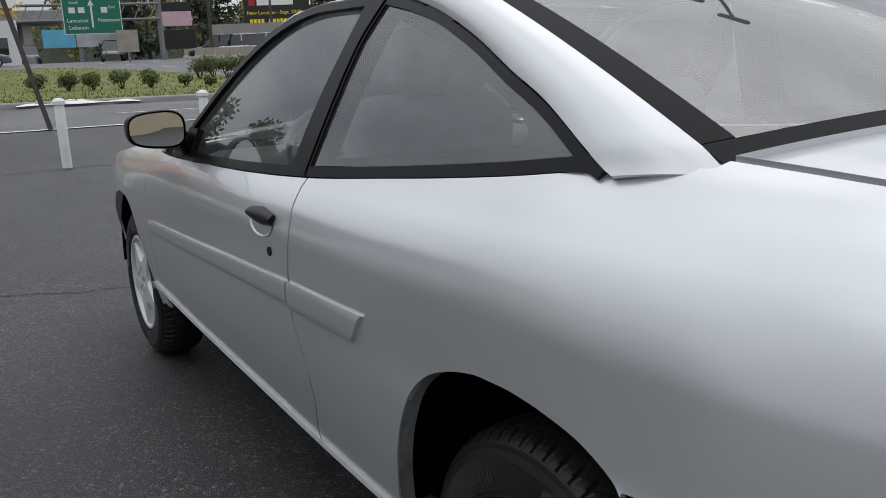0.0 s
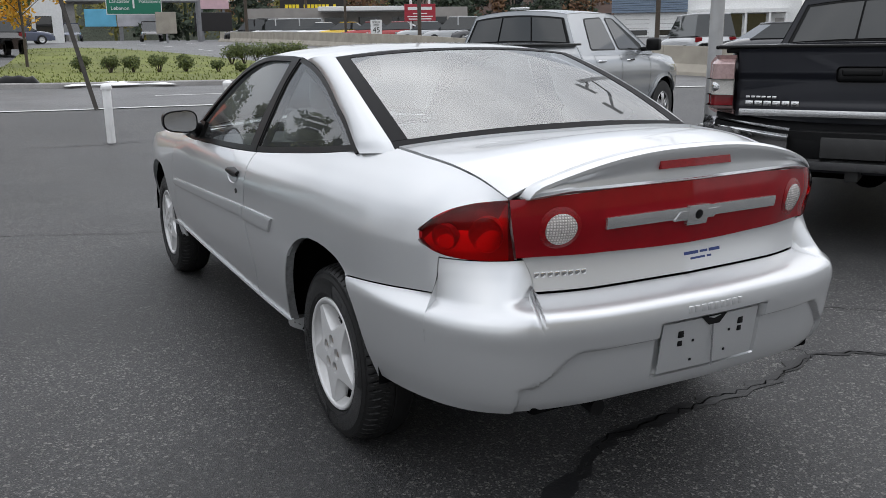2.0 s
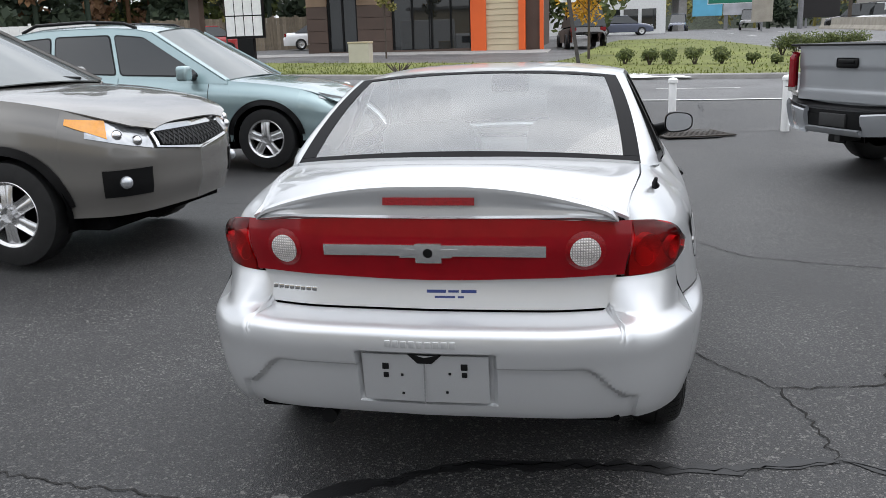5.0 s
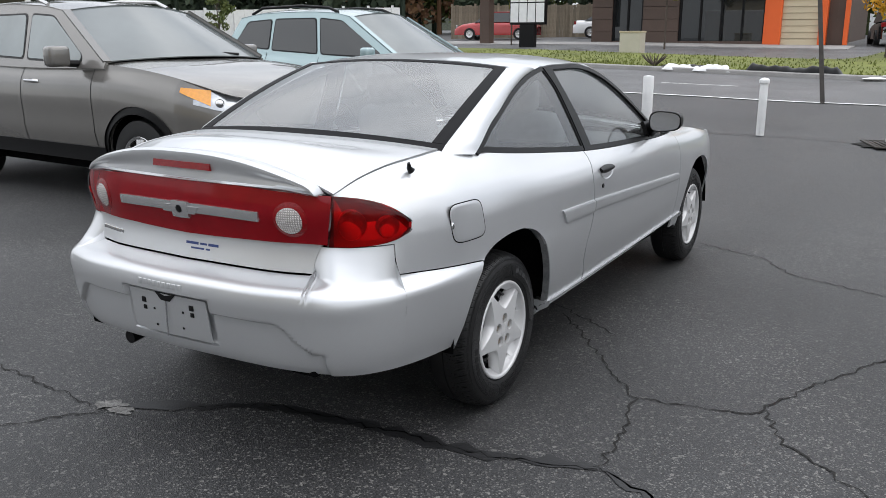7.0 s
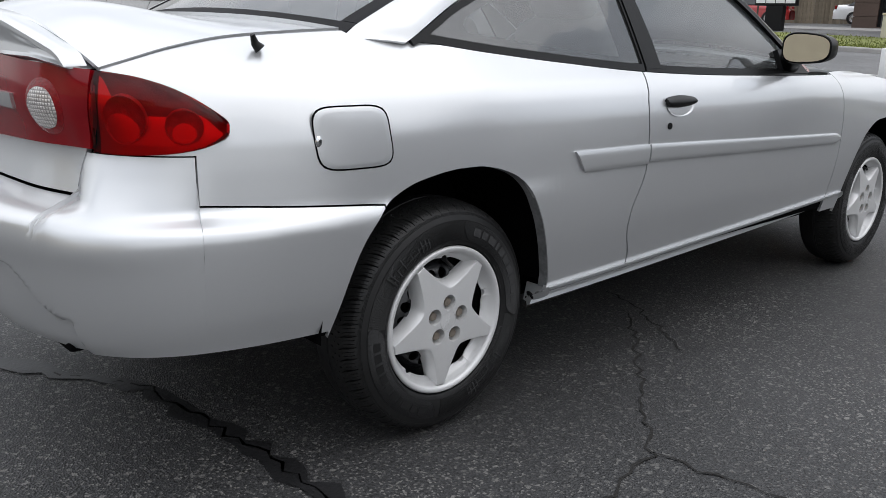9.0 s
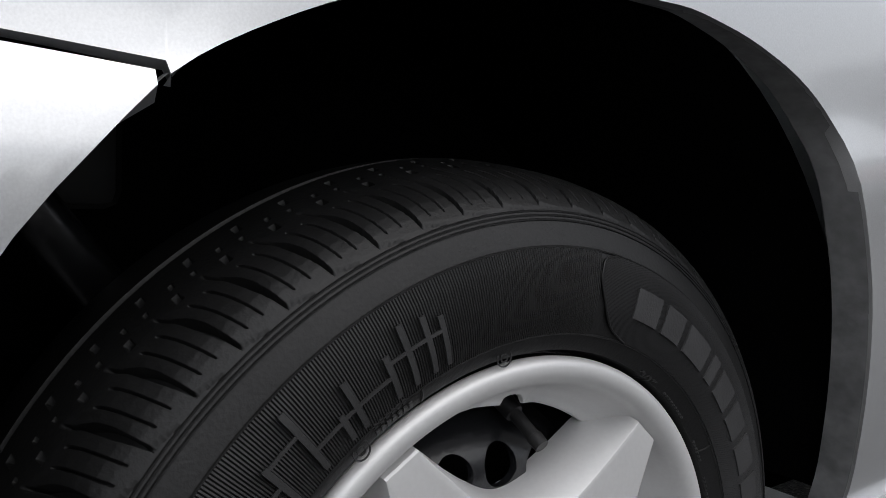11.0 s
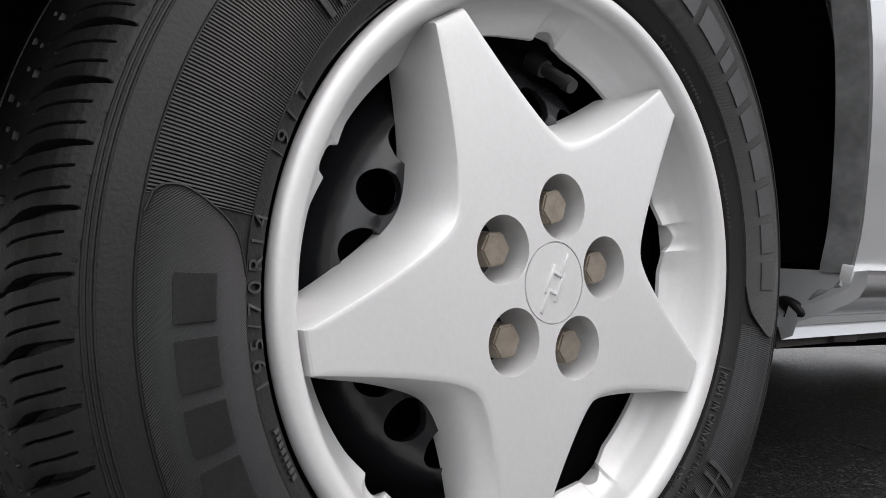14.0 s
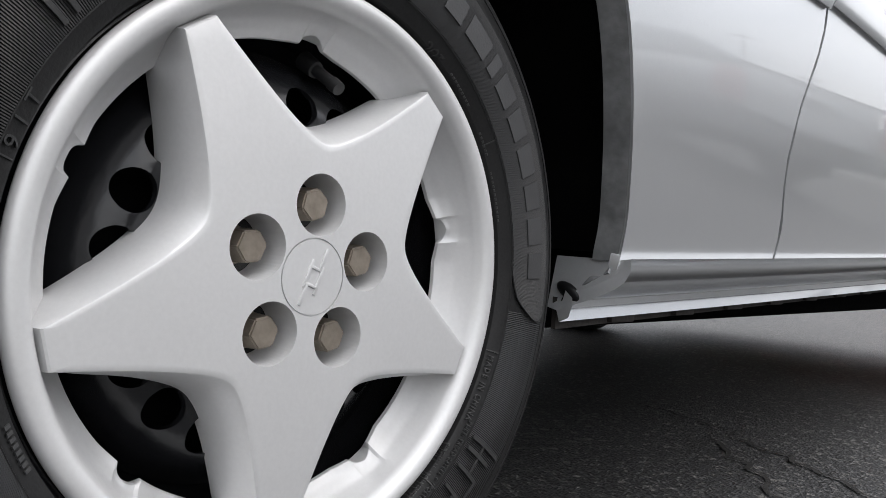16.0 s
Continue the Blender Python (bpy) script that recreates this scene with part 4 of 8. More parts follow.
seat(-.36, 1.12, "driver")
seat(.36, 1.12, "passenger")
bm = bmesh.new()
box(bm, -.44, .44, .22, .66, .42, .58, .06, seg=3)
box(bm, -.44, .44, -.08, .08, 0, .42, .06, Matrix.Translation((0, .22, .53)) @ Matrix.Rotation(radians(22), 4, "X"), seg=3)
part("rear_bench", bm, M["fabric"], car, "grey cloth rear bench")
bm = bmesh.new()
box(bm, -.68, .68, 1.66, 2.06, .62, .885, .07, seg=3)
part("dashboard", bm, M["dash"], car, "grey dashboard")
bm = bmesh.new()
tube(bm, [Vector((-.36, 1.52, .86)) + Vector((.185 * math.cos(a), .065 * math.sin(a) * .9, .165 * math.sin(a))) for a in [2 * math.pi * k / 28 for k in range(29)]], .014, 8, False)
tube(bm, [(-.36, 1.52, .86), (-.36, 1.72, .80)], .03, 10)
box(bm, -.53, -.19, 1.51, 1.54, .845, .875, .01)
part("steering_wheel", bm, M["dash"], car)
bm = bmesh.new()
box(bm, -.10, .10, 1.44, 1.47, 1.185, 1.235, .012)
part("rear_view_mirror", bm, M["black"], car)

# ---- wheels: outer face towards local +x, cap face at x = 0, y ahead, z up ----
A0 = -31.65                                  # lean of the first spoke from upright, towards the rear
TW = -.0925                                  # middle plane of the tyre


def pol(r, deg, x=0.0):
    """A point at the radius r, deg clockwise from upright as seen from outside."""
    a = radians(deg)
    return Vector((x, r * math.sin(a), r * math.cos(a)))


TYRE = [(-.060, .178), (-.066, .190), (-.076, .1985), (-.0895, .2015), (-.0955, .212), (-.0985, .232), (-.097, .252), (-.092, .268), (-.086, .281), (-.0815, .2885),
        (-.078, .2925), (-.073, .2968), (-.066, .3006), (-.056, .3040), (-.044, .3068), (-.036, .3080), (-.018, .3098), (-.009, .3104), (0, .3107)]
TYRE = TYRE + [(-a, r) for a, r in TYRE[-2::-1]]
PITCH = 63
toe_lag = curve([0, .012, .036, .046, .075, .1], [0, .45, 1.5, 2.4, 3.6, 4.4])     # slant of the shoulder slots, degrees


def tread(deg, w, x):
    """Depth of the pattern at angles deg, at the way w along the skin inwards from the shoulder."""
    P = 360 / PITCH
    q = (deg + 45.3 + toe_lag(max(w, 0)) + P / 2) % P - P / 2      # degrees from the slot's middle
    d = np.zeros_like(deg)
    def dip(dist, half, soft, depth):
        return depth * np.clip((half + soft - dist) / soft, 0, 1)
    if w > -.0045:
        # hooked toe of each slot
        run = 3.3
        t = np.clip(q / run, 0, 1)
        way = np.abs(w - (.0012 - .0036 * t))
        d = np.maximum(d, np.where((q > -.2) & (q < run), dip(way, .0009 * (1 - t), .0006, .0020), 0))
    if w > .0004:
        half = .11 + .30 * math.sin(math.pi * min(w / .050, 1)) ** 2
        d = np.maximum(d, dip(np.abs(q), half, .12, (.0022 + .0060 * sstep(.001, .010, w)) * sstep(.054, .046, w)))
        # the lug behind it is rounded off towards the slot
        d = np.maximum(d, np.where(q > 0, .0016 * np.clip(1 - q / 1.5, 0, 1) ** 1.5, 0) * sstep(.008, .022, w) * sstep(.054, .044, w))
    if .004 < w < .042:
        for off in (-2.0, -3.9):
            qq = (q - off + P / 2) % P - P / 2
            d = np.maximum(d, dip(np.abs(qq), .075, .05, .0038 * sstep(.005, .007, w) * sstep(.041, .038, w)))
    for g, hw, dep in ((.093, .0022, .005),):
        if abs(w - g) < hw + .0008:
            d = np.maximum(d, dep * min(max((hw + .0008 - abs(w - g)) / .0008, 0), 1))
    # short slots along the crown
    for g, off, long_, half in ((.051, 2.7, .0040, .34), (.060, .3, .0022, .20), (.064, 3.9, .0022, .2), (.074, 1.6, .0040, .34)):
        qq = (q - off + P / 2) % P - P / 2
        if abs(w - g) < long_:
            d = np.maximum(d, dip(np.abs(qq - (w - g) * 60), half, .1, .005))
    return d


def tyre_mesh(bm, fine=True):
    seg = PITCH * (64 if fine else 10)
    deg = np.arange(seg) * 360 / seg
    start = next(i for i, (a, r) in enumerate(TYRE) if a > 0 and r < .2876)
    prof, w = [], 0.0
    knots = [(.0830, .2867)] + [k for k in TYRE[::-1] if k[1] > .2868 and k[0] > -.02]
    knots = [k for k in knots[:1]] + [k for k in knots[1:] if k[0] < .0829]
    step = .0009 if fine else .006
    for (a, r), (b, q) in zip(knots, knots[1:]):
        L = math.hypot(b - a, q - r)
        n = max(1, round(L / step))
        prof += [(lerp(a, b, i / n), lerp(r, q, i / n), w + L * i / n) for i in range(n)]
        w += L
    last = knots[-1]
    outer = [(a, r, -1.0) for a, r in TYRE if a > 0 and r < .286]
    lip = [(lerp(.0853, .0830, i / 5), lerp(.2826, .2867, i / 5), -math.hypot(.0023, .0041) * (1 - i / 5)) for i in range(5)]
    outer = [k for k in outer[::-1] if k[1] < .2822] + (lip if fine else [(.0853, .2826, -1.0)])
    inner = [(a, r, -1.0) for a, r in TYRE[::-1] if a < last[0] - .002]
    prof = outer + prof + [(*last, w)] + inner
    verts, faces = [], []
    for x, r, way in prof:
        rr = r - (tread(deg, way, x) if way > -.9 else 0)
        y, z = rr * np.sin(np.radians(deg)), rr * np.cos(np.radians(deg))
        z = np.maximum(z, -AXLE_Z)
        verts.append(np.stack([np.full(seg, TW + x), y, z], 1))
    V = np.concatenate(verts)
    idx = np.arange(seg)
    nx = (idx + 1) % seg
    for k in range(len(prof) - 1):
        o = k * seg
        faces.append(np.stack([idx + o, nx + o, nx + o + seg, idx + o + seg], 1))
    me = bpy.data.meshes.new("tyre_tmp")
    me.from_pydata(V.tolist(), [], np.concatenate(faces).tolist())
    bm.from_mesh(me)
    bpy.data.meshes.remove(me)
    bmesh.ops.recalc_face_normals(bm, faces=bm.faces)


# sidewall height: outer face x at a radius
_sw = [(a, r) for a, r in TYRE if a > 0 and r < .301]
side_x = curve([r for a, r in sorted(_sw, key=lambda t: t[1])], [TW + a for a, r in sorted(_sw, key=lambda t: t[1])])


def on_side(r, deg, out=0.0):
    p = pol(r, deg)
    p.x = side_x(r) + out
    return p


def swall(bm, r0, r1, d0, d1, out=.0006, n=None, m=2, depth=.0012):
    """A raised patch of the sidewall."""
    n = n or max(2, int(abs(d1 - d0) / 2))
    grid(bm, lambda u, v: on_side(lerp(r0, r1, v), lerp(d0, d1, u), out), n, m, depth)


def ribbed(name, base, count, strength, twist=0.0, deep=.0006):
    """Tyre rubber with fine radial ribs round the wheel's axis."""
    m = mat(name, base, 0.42, 0.0, 0.2, 20, 0.0, 500, fine=0.12, spec=0.5)
    n, l = m.node_tree.nodes, m.node_tree.links
    co, sep = n.new("ShaderNodeTexCoord"), n.new("ShaderNodeSeparateXYZ")
    at, mu, sn = n.new("ShaderNodeMath"), n.new("ShaderNodeMath"), n.new("ShaderNodeMath")
    at.operation, mu.operation, sn.operation = "ARCTAN2", "MULTIPLY", "SINE"
    mu.inputs[1].default_value = count
    bp = n.new("ShaderNodeBump")
    bp.inputs["Strength"].default_value, bp.inputs["Distance"].default_value = strength, deep
    l.new(co.outputs["Object"], sep.inputs["Vector"])
    l.new(sep.outputs["Y"], at.inputs[0])
    l.new(sep.outputs["Z"], at.inputs[1])
    l.new(at.outputs[0], mu.inputs[0])
    if twist:
        ln, tw, ad = n.new("ShaderNodeVectorMath"), n.new("ShaderNodeMath"), n.new("ShaderNodeMath")
        ln.operation, tw.operation, ad.operation = "LENGTH", "MULTIPLY", "ADD"
        tw.inputs[1].default_value = twist
        l.new(co.outputs["Object"], ln.inputs[0])
        l.new(ln.outputs["Value"], tw.inputs[0])
        l.new(mu.outputs[0], ad.inputs[0])
        l.new(tw.outputs[0], ad.inputs[1])
        l.new(ad.outputs[0], sn.inputs[0])
    else:
        l.new(mu.outputs[0], sn.inputs[0])
    l.new(sn.outputs[0], bp.inputs["Height"])
    l.new(bp.outputs["Normal"], n["Principled BSDF"].inputs["Normal"])
    return m


# smooth raised rubber: its sky sheen is put into the paler colour
M["rubber_line"] = mat("tyre_line", (0.032, 0.032, 0.0325), 0.42, 0.0, 0.2, 40, 0.1, 500)
M["ribbed"] = ribbed("ribbed_rubber", (0.010, 0.010, 0.0102), 900, 1.0, 0.0, .0011)
M["panel"] = ribbed("cross_ribbed_rubber", (0.010, 0.010, 0.0105), 1100, 0.6, 4200, .0005)

# steel wheel with its holes
def disc_mesh(bm):
    prof = [(-.075, .196), (-.070, .190), (-.072, .180), (-.085, .176), (-.095, .168), (-.10, .158)]
    lathe(bm, [(x, r) for x, r in prof], 96)
    lathe(bm, [(-.040, .176), (-.024, .188), (-.017, .1965), (-.018, .2002), (-.026, .2010), (-.034, .1990)], 96)
    lathe(bm, [(-.085, .172), (-.195, .168), (-.195, .160), (-.10, .160)], 64)


def web_mesh(bm):
    """Dished steel disc, before its holes are cut."""
    prof = [(-.030, .012), (-.030, .050), (-.036, .066), (-.043, .082), (-.0425, .094), (-.039, .106), (-.0385, .116), (-.042, .126), (-.050, .137), (-.062, .147), (-.078, .155), (-.092, .160)]
    fine = [prof[0]]
    for a, b in zip(prof, prof[1:]):
        fine += [(lerp(a[0], b[0], .5), lerp(a[1], b[1], .5)), b]
    lathe(bm, fine + [(x - .006, r) for x, r in fine[::-1]] + [fine[0]], 120)
    bmesh.ops.remove_doubles(bm, verts=bm.verts, dist=1e-6)
    bmesh.ops.recalc_face_normals(bm, faces=bm.faces)


# star-shaped cover
TIP_R, TIP_H, VAL_R = .1765, 3.95, .0905


def star_r(deg):
    """Radius of the star's edge."""
    d = (deg - A0 + 36) % 72 - 36
    ad = abs(d)
    if ad <= TIP_H:
        return TIP_R * math.cos(radians(TIP_H)) / math.cos(radians(ad))
    # concave flank from the tip's corner to the valley
    a, b = Vector(pol(TIP_R, TIP_H)[1:]), Vector(pol(VAL_R, 36)[1:])
    c = Vector(pol(VAL_R * 1.01, 24.5)[1:])
    lo, hi = 0.0, 1.0
    for _ in range(22):
        t = (lo + hi) / 2
        p = a * (1 - t) ** 2 + c * 2 * t * (1 - t) + b * t * t
        if math.degrees(math.atan2(p.x, p.y)) < ad:
            lo = t
        else:
            hi = t
    return p.length


def star_x(r):
    return .0008 - .0055 * (r / .176) ** 2


def star_mesh(bm):
    degs = [A0 + 72 * k + d for k in range(5) for d in sorted(set([-36 + i * .75 for i in range(96)] + [-TIP_H, TIP_H, -TIP_H - .15, TIP_H + .15]))]
    n = len(degs)
    R = [star_r(d) for d in degs]
    def ring(fr, fx):
        return [bm.verts.new(pol(fr(R[i], degs[i]), degs[i], fx(R[i], degs[i]))) for i in range(n)]
    rings = [ring(lambda R_, d, q=q: .012 + (R_ - .012) * q, lambda R_, d, q=q: star_x(.012 + (R_ - .012) * q)) for q in (0, .2, .4, .55, .7, .82, .92, .975)]
    rings.append(ring(lambda R_, d: R_ - .0012, lambda R_, d: star_x(R_) - .0003))
    rings.append(ring(lambda R_, d: R_, lambda R_, d: star_x(R_) - .0016))
    def tipness(d):
        ad = abs((d - A0 + 36) % 72 - 36)
        return 1 - sstep(TIP_H, TIP_H + 5, ad)
    for q, dx in ((.25, -.006), (.55, -.014), (.85, -.026), (1.0, -.036), (1.0, -.044)):
        rings.append(ring(lambda R_, d, q=q: R_ + (.013 * q ** .8) * (1 - tipness(d)) + .001 * tipness(d), lambda R_, d, dx=dx: star_x(R_) - .0016 + dx))
    for p, q in zip(rings, rings[1:]):
        for k in range(n):
            bm.faces.new((p[k], q[k], q[(k + 1) % n], p[(k + 1) % n]))
    bm.faces.new(rings[0][::-1])
    bm.faces.new(rings[-1])
    bmesh.ops.recalc_face_normals(bm, faces=bm.faces)


def cut(ob, cutters):
    """Cuts solids out of a mesh for good."""
    for c in cutters:
        md = ob.modifiers.new("cut", "BOOLEAN")
        md.operation, md.solver, md.object = "DIFFERENCE", "EXACT", c
    dg = bpy.context.evaluated_depsgraph_get()
    me = bpy.data.meshes.new_from_object(ob.evaluated_get(dg))
    ob.modifiers.clear()
    me.name = ob.name
    ob.data = me
    for c in cutters:
        bpy.data.objects.remove(c)
    for p in me.polygons:
        p.use_smooth = True
    me.set_sharp_from_angle(angle=radians(32))


RIM = [(-.014, .1910), (-.010, .1962), (-.0058, .1970), (-.0015, .1945), (-.0001, .1905), (-.0008, .1860), (-.0035, .1820), (-.0085, .1792), (-.0125, .1780), (-.016, .1768), (-.021, .1747), (-.026, .1722), (-.0305, .1688), (-.035, .1650), (-.039, .1605), (-.042, .1600), (-.042, .1660), (-.034, .180), (-.014, .1910)]


def smooth_rim():
    """The ring's profile with its curve refined."""
    n = len(RIM) - 1
    out = []
    for i in range(n):
        a, b, c, d = (Vector(RIM[(i + k) % n]) for k in (-1, 0, 1, 2))
        tags = 1 if i > 13 else 3
        for j in range(tags):
            t = j / tags
            p = .5 * ((2 * b) + (c - a) * t + (2 * a - 5 * b + 4 * c - d) * t * t + (3 * b - a - 3 * c + d) * t ** 3)
            out.append((p.x, p.y, i + t))
    return out


def ring_mesh(bm):
    """Rounded outer ring; a tent-shaped gusset with a round notch stands in each window."""
    seg = 480
    RR = smooth_rim()
    rows = []
    for k in range(seg):
        d = 360 * k / seg
        q = (d - A0 - 36 + 36) % 72 - 36
        tent = max(0.0, 1 - abs(q) / 9.5)
        notch = math.sqrt(max(0.0, 1 - (q / 3.6) ** 2))
        row = []
        for x, r, i in RR:
            if 7 < i <= 15:
                t = min(max((.1785 - r) / .018, 0), 1)
                x += .009 * tent * t
                r += .0070 * notch * t
            row.append(bm.verts.new(pol(r, d, x)))
        rows.append(row)
    for a, b in zip(rows, rows[1:] + rows[:1]):
        n = len(RR)
        for i in range(n):
            bm.faces.new((a[i], b[i], b[(i + 1) % n], a[(i + 1) % n]))


def build_wheel():
    bm = bmesh.new()
    disc_mesh(bm)
    bmesh.ops.recalc_face_normals(bm, faces=bm.faces)
    root = finish(bm, "wheel", M["steel"], None, "road wheel with a black steel rim")
    bm = bmesh.new()
    web_mesh(bm)
    web = part("steel_web", bm, M["steel"], root, "black steel wheel web with round holes", sharp=40)
    cutters = []
    for k in range(20):
        bm = bmesh.new()
        bmesh.ops.create_cone(bm, cap_ends=True, segments=32, radius1=.0140, radius2=.0140, depth=.06, matrix=Matrix.Translation(pol(.1185, -66 + 18 * k, -.045)) @ Matrix.Rotation(math.pi / 2, 4, "Y"))
        cutters.append(finish(bm, "cutter", M["steel"]))
    cut(web, cutters)
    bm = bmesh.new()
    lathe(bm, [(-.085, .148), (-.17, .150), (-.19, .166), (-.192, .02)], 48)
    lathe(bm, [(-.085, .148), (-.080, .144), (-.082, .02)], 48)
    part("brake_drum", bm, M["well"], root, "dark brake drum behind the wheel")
    bm = bmesh.new()
    tyre_mesh(bm)
    part("tyre", bm, M["rubber"], root, "black radial tyre with moulded sidewall", sharp=40)
    # ribbed field, smooth shoulder bands and dark word panels
    bm = bmesh.new()
    for d0, d1 in ((-83, 10), (97, 186)):
        swall(bm, .2127, .2635, d0, d1, .0006, 60, 6)
    part("ribbed_band", bm, M["ribbed"], root, "finely ribbed sidewall band")
    ends = curve([.2127, .2165, .2205, .2336, .245, .250, .2565, .261, .2635], [9.5, 6.0, 4.0, 1.5, .25, 0, .25, 1.2, 3.6])
    # one word gets the sheen colour, the opposite one plain rubber
    for d0, d1, t0, t1, letter in ((10, 98.2, 18.5, 89.5, "rubber_mark"), (-170, -81.6, -161.5, -90.5, "rubber")):
        bm = bmesh.new()
        def fn(u, v):
            r = lerp(.2130, .2632, v)
            return on_side(r, lerp(d0 + ends(r), d1 - ends(r), u), .0012)
        grid(bm, fn, 70, 16, .001)
        panel = part("word_panel", bm, M["panel"], root, "dark cross-ribbed sidewall panel")
        rim = [(d0 + ends(r), r) for r in [lerp(.2130, .2632, k / 24) for k in range(25)]]
        rim2 = [(d1 - ends(r), r) for d, r in rim]
        for line in (rim, rim2):
            bm = bmesh.new()
            tube(bm, [on_side(r, d, .0013) for d, r in line], .0007, 6)
            part("panel_edge", bm, M["rubber"], panel)
        # ten letter-sized blocks in place of the maker's word
        widths = [1, .85, 1.15, .4, .9, .9, 1, .85, .9, .85]
        tot = sum(widths) + .28 * 9
        pos = 0
        for w in widths:
            a0 = t0 + (t1 - t0) * pos / tot
            a1 = t0 + (t1 - t0) * (pos + w) / tot
            pos += w + .28
            bm = bmesh.new()
            swall(bm, .2292, .2492, a0, a1, .0024, 4, 2, .0020)
            part("raised_mark", bm, M[letter], root)
    # skyline-like line pattern
    for base in (-53.7, 126.3):
        bm = bmesh.new()
        tops = [(0, .258), (2.6, .248), (6.9, .245), (12.1, .2565), (17.0, .233), (19.3, .2455), (25.3, .242), (28.5, .252), (31.8, .2495), (34.3, .245)]
        for d, rt in tops:
            grid(bm, lambda u, v, d=d, rt=rt: on_side(lerp(.2165, rt, u), base + d + lerp(-.42, .42, v), .0016), 6, 1, .0014, flip=True)
        for d0, d1, r in ((0, 7, .232), (6.9, 12, .243), (12, 17, .2295), (17, 25.5, .230), (25.3, 34.5, .237)):
            swall(bm, r - .001, r + .001, base + d0, base + d1, .0015, 6, 1, .0014)
        bmesh.ops.recalc_face_normals(bm, faces=bm.faces)
        part("line_pattern", bm, M["rubber_line"], root, "raised line pattern on the sidewall")
    # fine circles
    for r in (.2125, .2640, .2790, .2815, .2838):
        bm = bmesh.new()
        lathe(bm, [(side_x(r - .0006) - .0005, r - .0008), (side_x(r) + .0009, r - .0004), (side_x(r) + .0009, r + .0004), (side_x(r + .0006) - .0005, r + .0008)], 180)
        bmesh.ops.recalc_face_normals(bm, faces=bm.faces)
        part("moulded_ring", bm, M["rubber"], root)
    # cover: star, ring, clip bosses
    bm = bmesh.new()
    star_mesh(bm)
    star = part("wheel_cover", bm, M["wheel"], root, "silver five-spoke plastic wheel cover", sharp=32)
    cutters = []
    for k in range(5):
        bm = bmesh.new()
        c = pol(.0487, A0 + 36 + 72 * k)
        bmesh.ops.create_cone(bm, cap_ends=True, segments=48, radius1=.0185, radius2=.0212, depth=.046,
                              matrix=Matrix.Translation(c + Vector((-.021, 0, 0))) @ Matrix.Rotation(math.pi / 2, 4, "Y"))
        cutters.append(finish(bm, "cutter", M["wheel"]))
    bm = bmesh.new()
    lathe(bm, [(-.0008, .0264), (.02, .0264), (.02, .0254), (-.0008, .0254), (-.0008, .0264)], 96)
    bmesh.ops.recalc_face_normals(bm, faces=bm.faces)
    cutters.append(finish(bm, "cutter", M["wheel"]))
    cut(star, cutters)
    bm = bmesh.new()
    ring_mesh(bm)
    bmesh.ops.recalc_face_normals(bm, faces=bm.faces)
    part("cover_rim", bm, M["wheel"], root, "silver outer ring of the wheel cover", sharp=21)
    # nuts in the holes
    for k in range(5):
        c = pol(.0487, A0 + 36 + 72 * k)
        bm = bmesh.new()
        bmesh.ops.create_cone(bm, cap_ends=True, segments=6, radius1=.0128, radius2=.0118, depth=.022, matrix=Matrix.Translation(c + Vector((-.017, 0, 0))) @ Matrix.Rotation(math.pi / 2, 4, "Y") @ Matrix.Rotation(.3 + k, 4, "Z"))
        bmesh.ops.bevel(bm, geom=bm.edges[:], offset=.0012, segments=2, affect="EDGES")
        bmesh.ops.create_cone(bm, cap_ends=True, segments=24, radius1=.0145, radius2=.0125, depth=.006, matrix=Matrix.Translation(c + Vector((-.030, 0, 0))) @ Matrix.Rotation(math.pi / 2, 4, "Y"))
        part("wheel_nut", bm, M["nut"], root, "dull hexagonal wheel nut")
        bm = bmesh.new()
        lathe(bm, [(-.040, .0149), (-.0405, .001)], 24)
        bmesh.ops.translate(bm, verts=bm.verts, vec=c)
        bmesh.ops.recalc_face_normals(bm, faces=bm.faces)
        part("nut_seat", bm, M["nut"], root)
    # plain raised bars on the cap in place of the badge
    bm = bmesh.new()
    for y, z, w, h in ((.0035, .0135, .0012, .008), (-.0035, -.0135, .0012, .008), (-.005, .001, .0012, .010), (.005, -.001, .0012, .010), (0, .006, .0055, .001), (0, -.006, .0055, .001)):
        box(bm, .0003, .0018, y - w, y + w, z - h / 1, z + h / 1, .0004)
    bmesh.ops.rotate(bm, verts=bm.verts, cent=(0, 0, 0), matrix=Matrix.Rotation(radians(-20), 3, "X"))
    part("cap_badge", bm, M["wheel"], root, "embossed plain badge bars on the cap")
    # valve
    bm = bmesh.new()
    p, q = pol(.158, 10, -.060), pol(.136, 13, -.022)
    tube(bm, [p, p.lerp(q, .35), p.lerp(q, .36), p.lerp(q, .8), p.lerp(q, .81), q], [.0075, .0065, .0045, .0045, .0055, .005], 12)
    part("valve_stem", bm, M["rubber_dark"], root, "black rubber valve stem")
    # size marking, bead side of the sidewall
    marks(root)
    return root


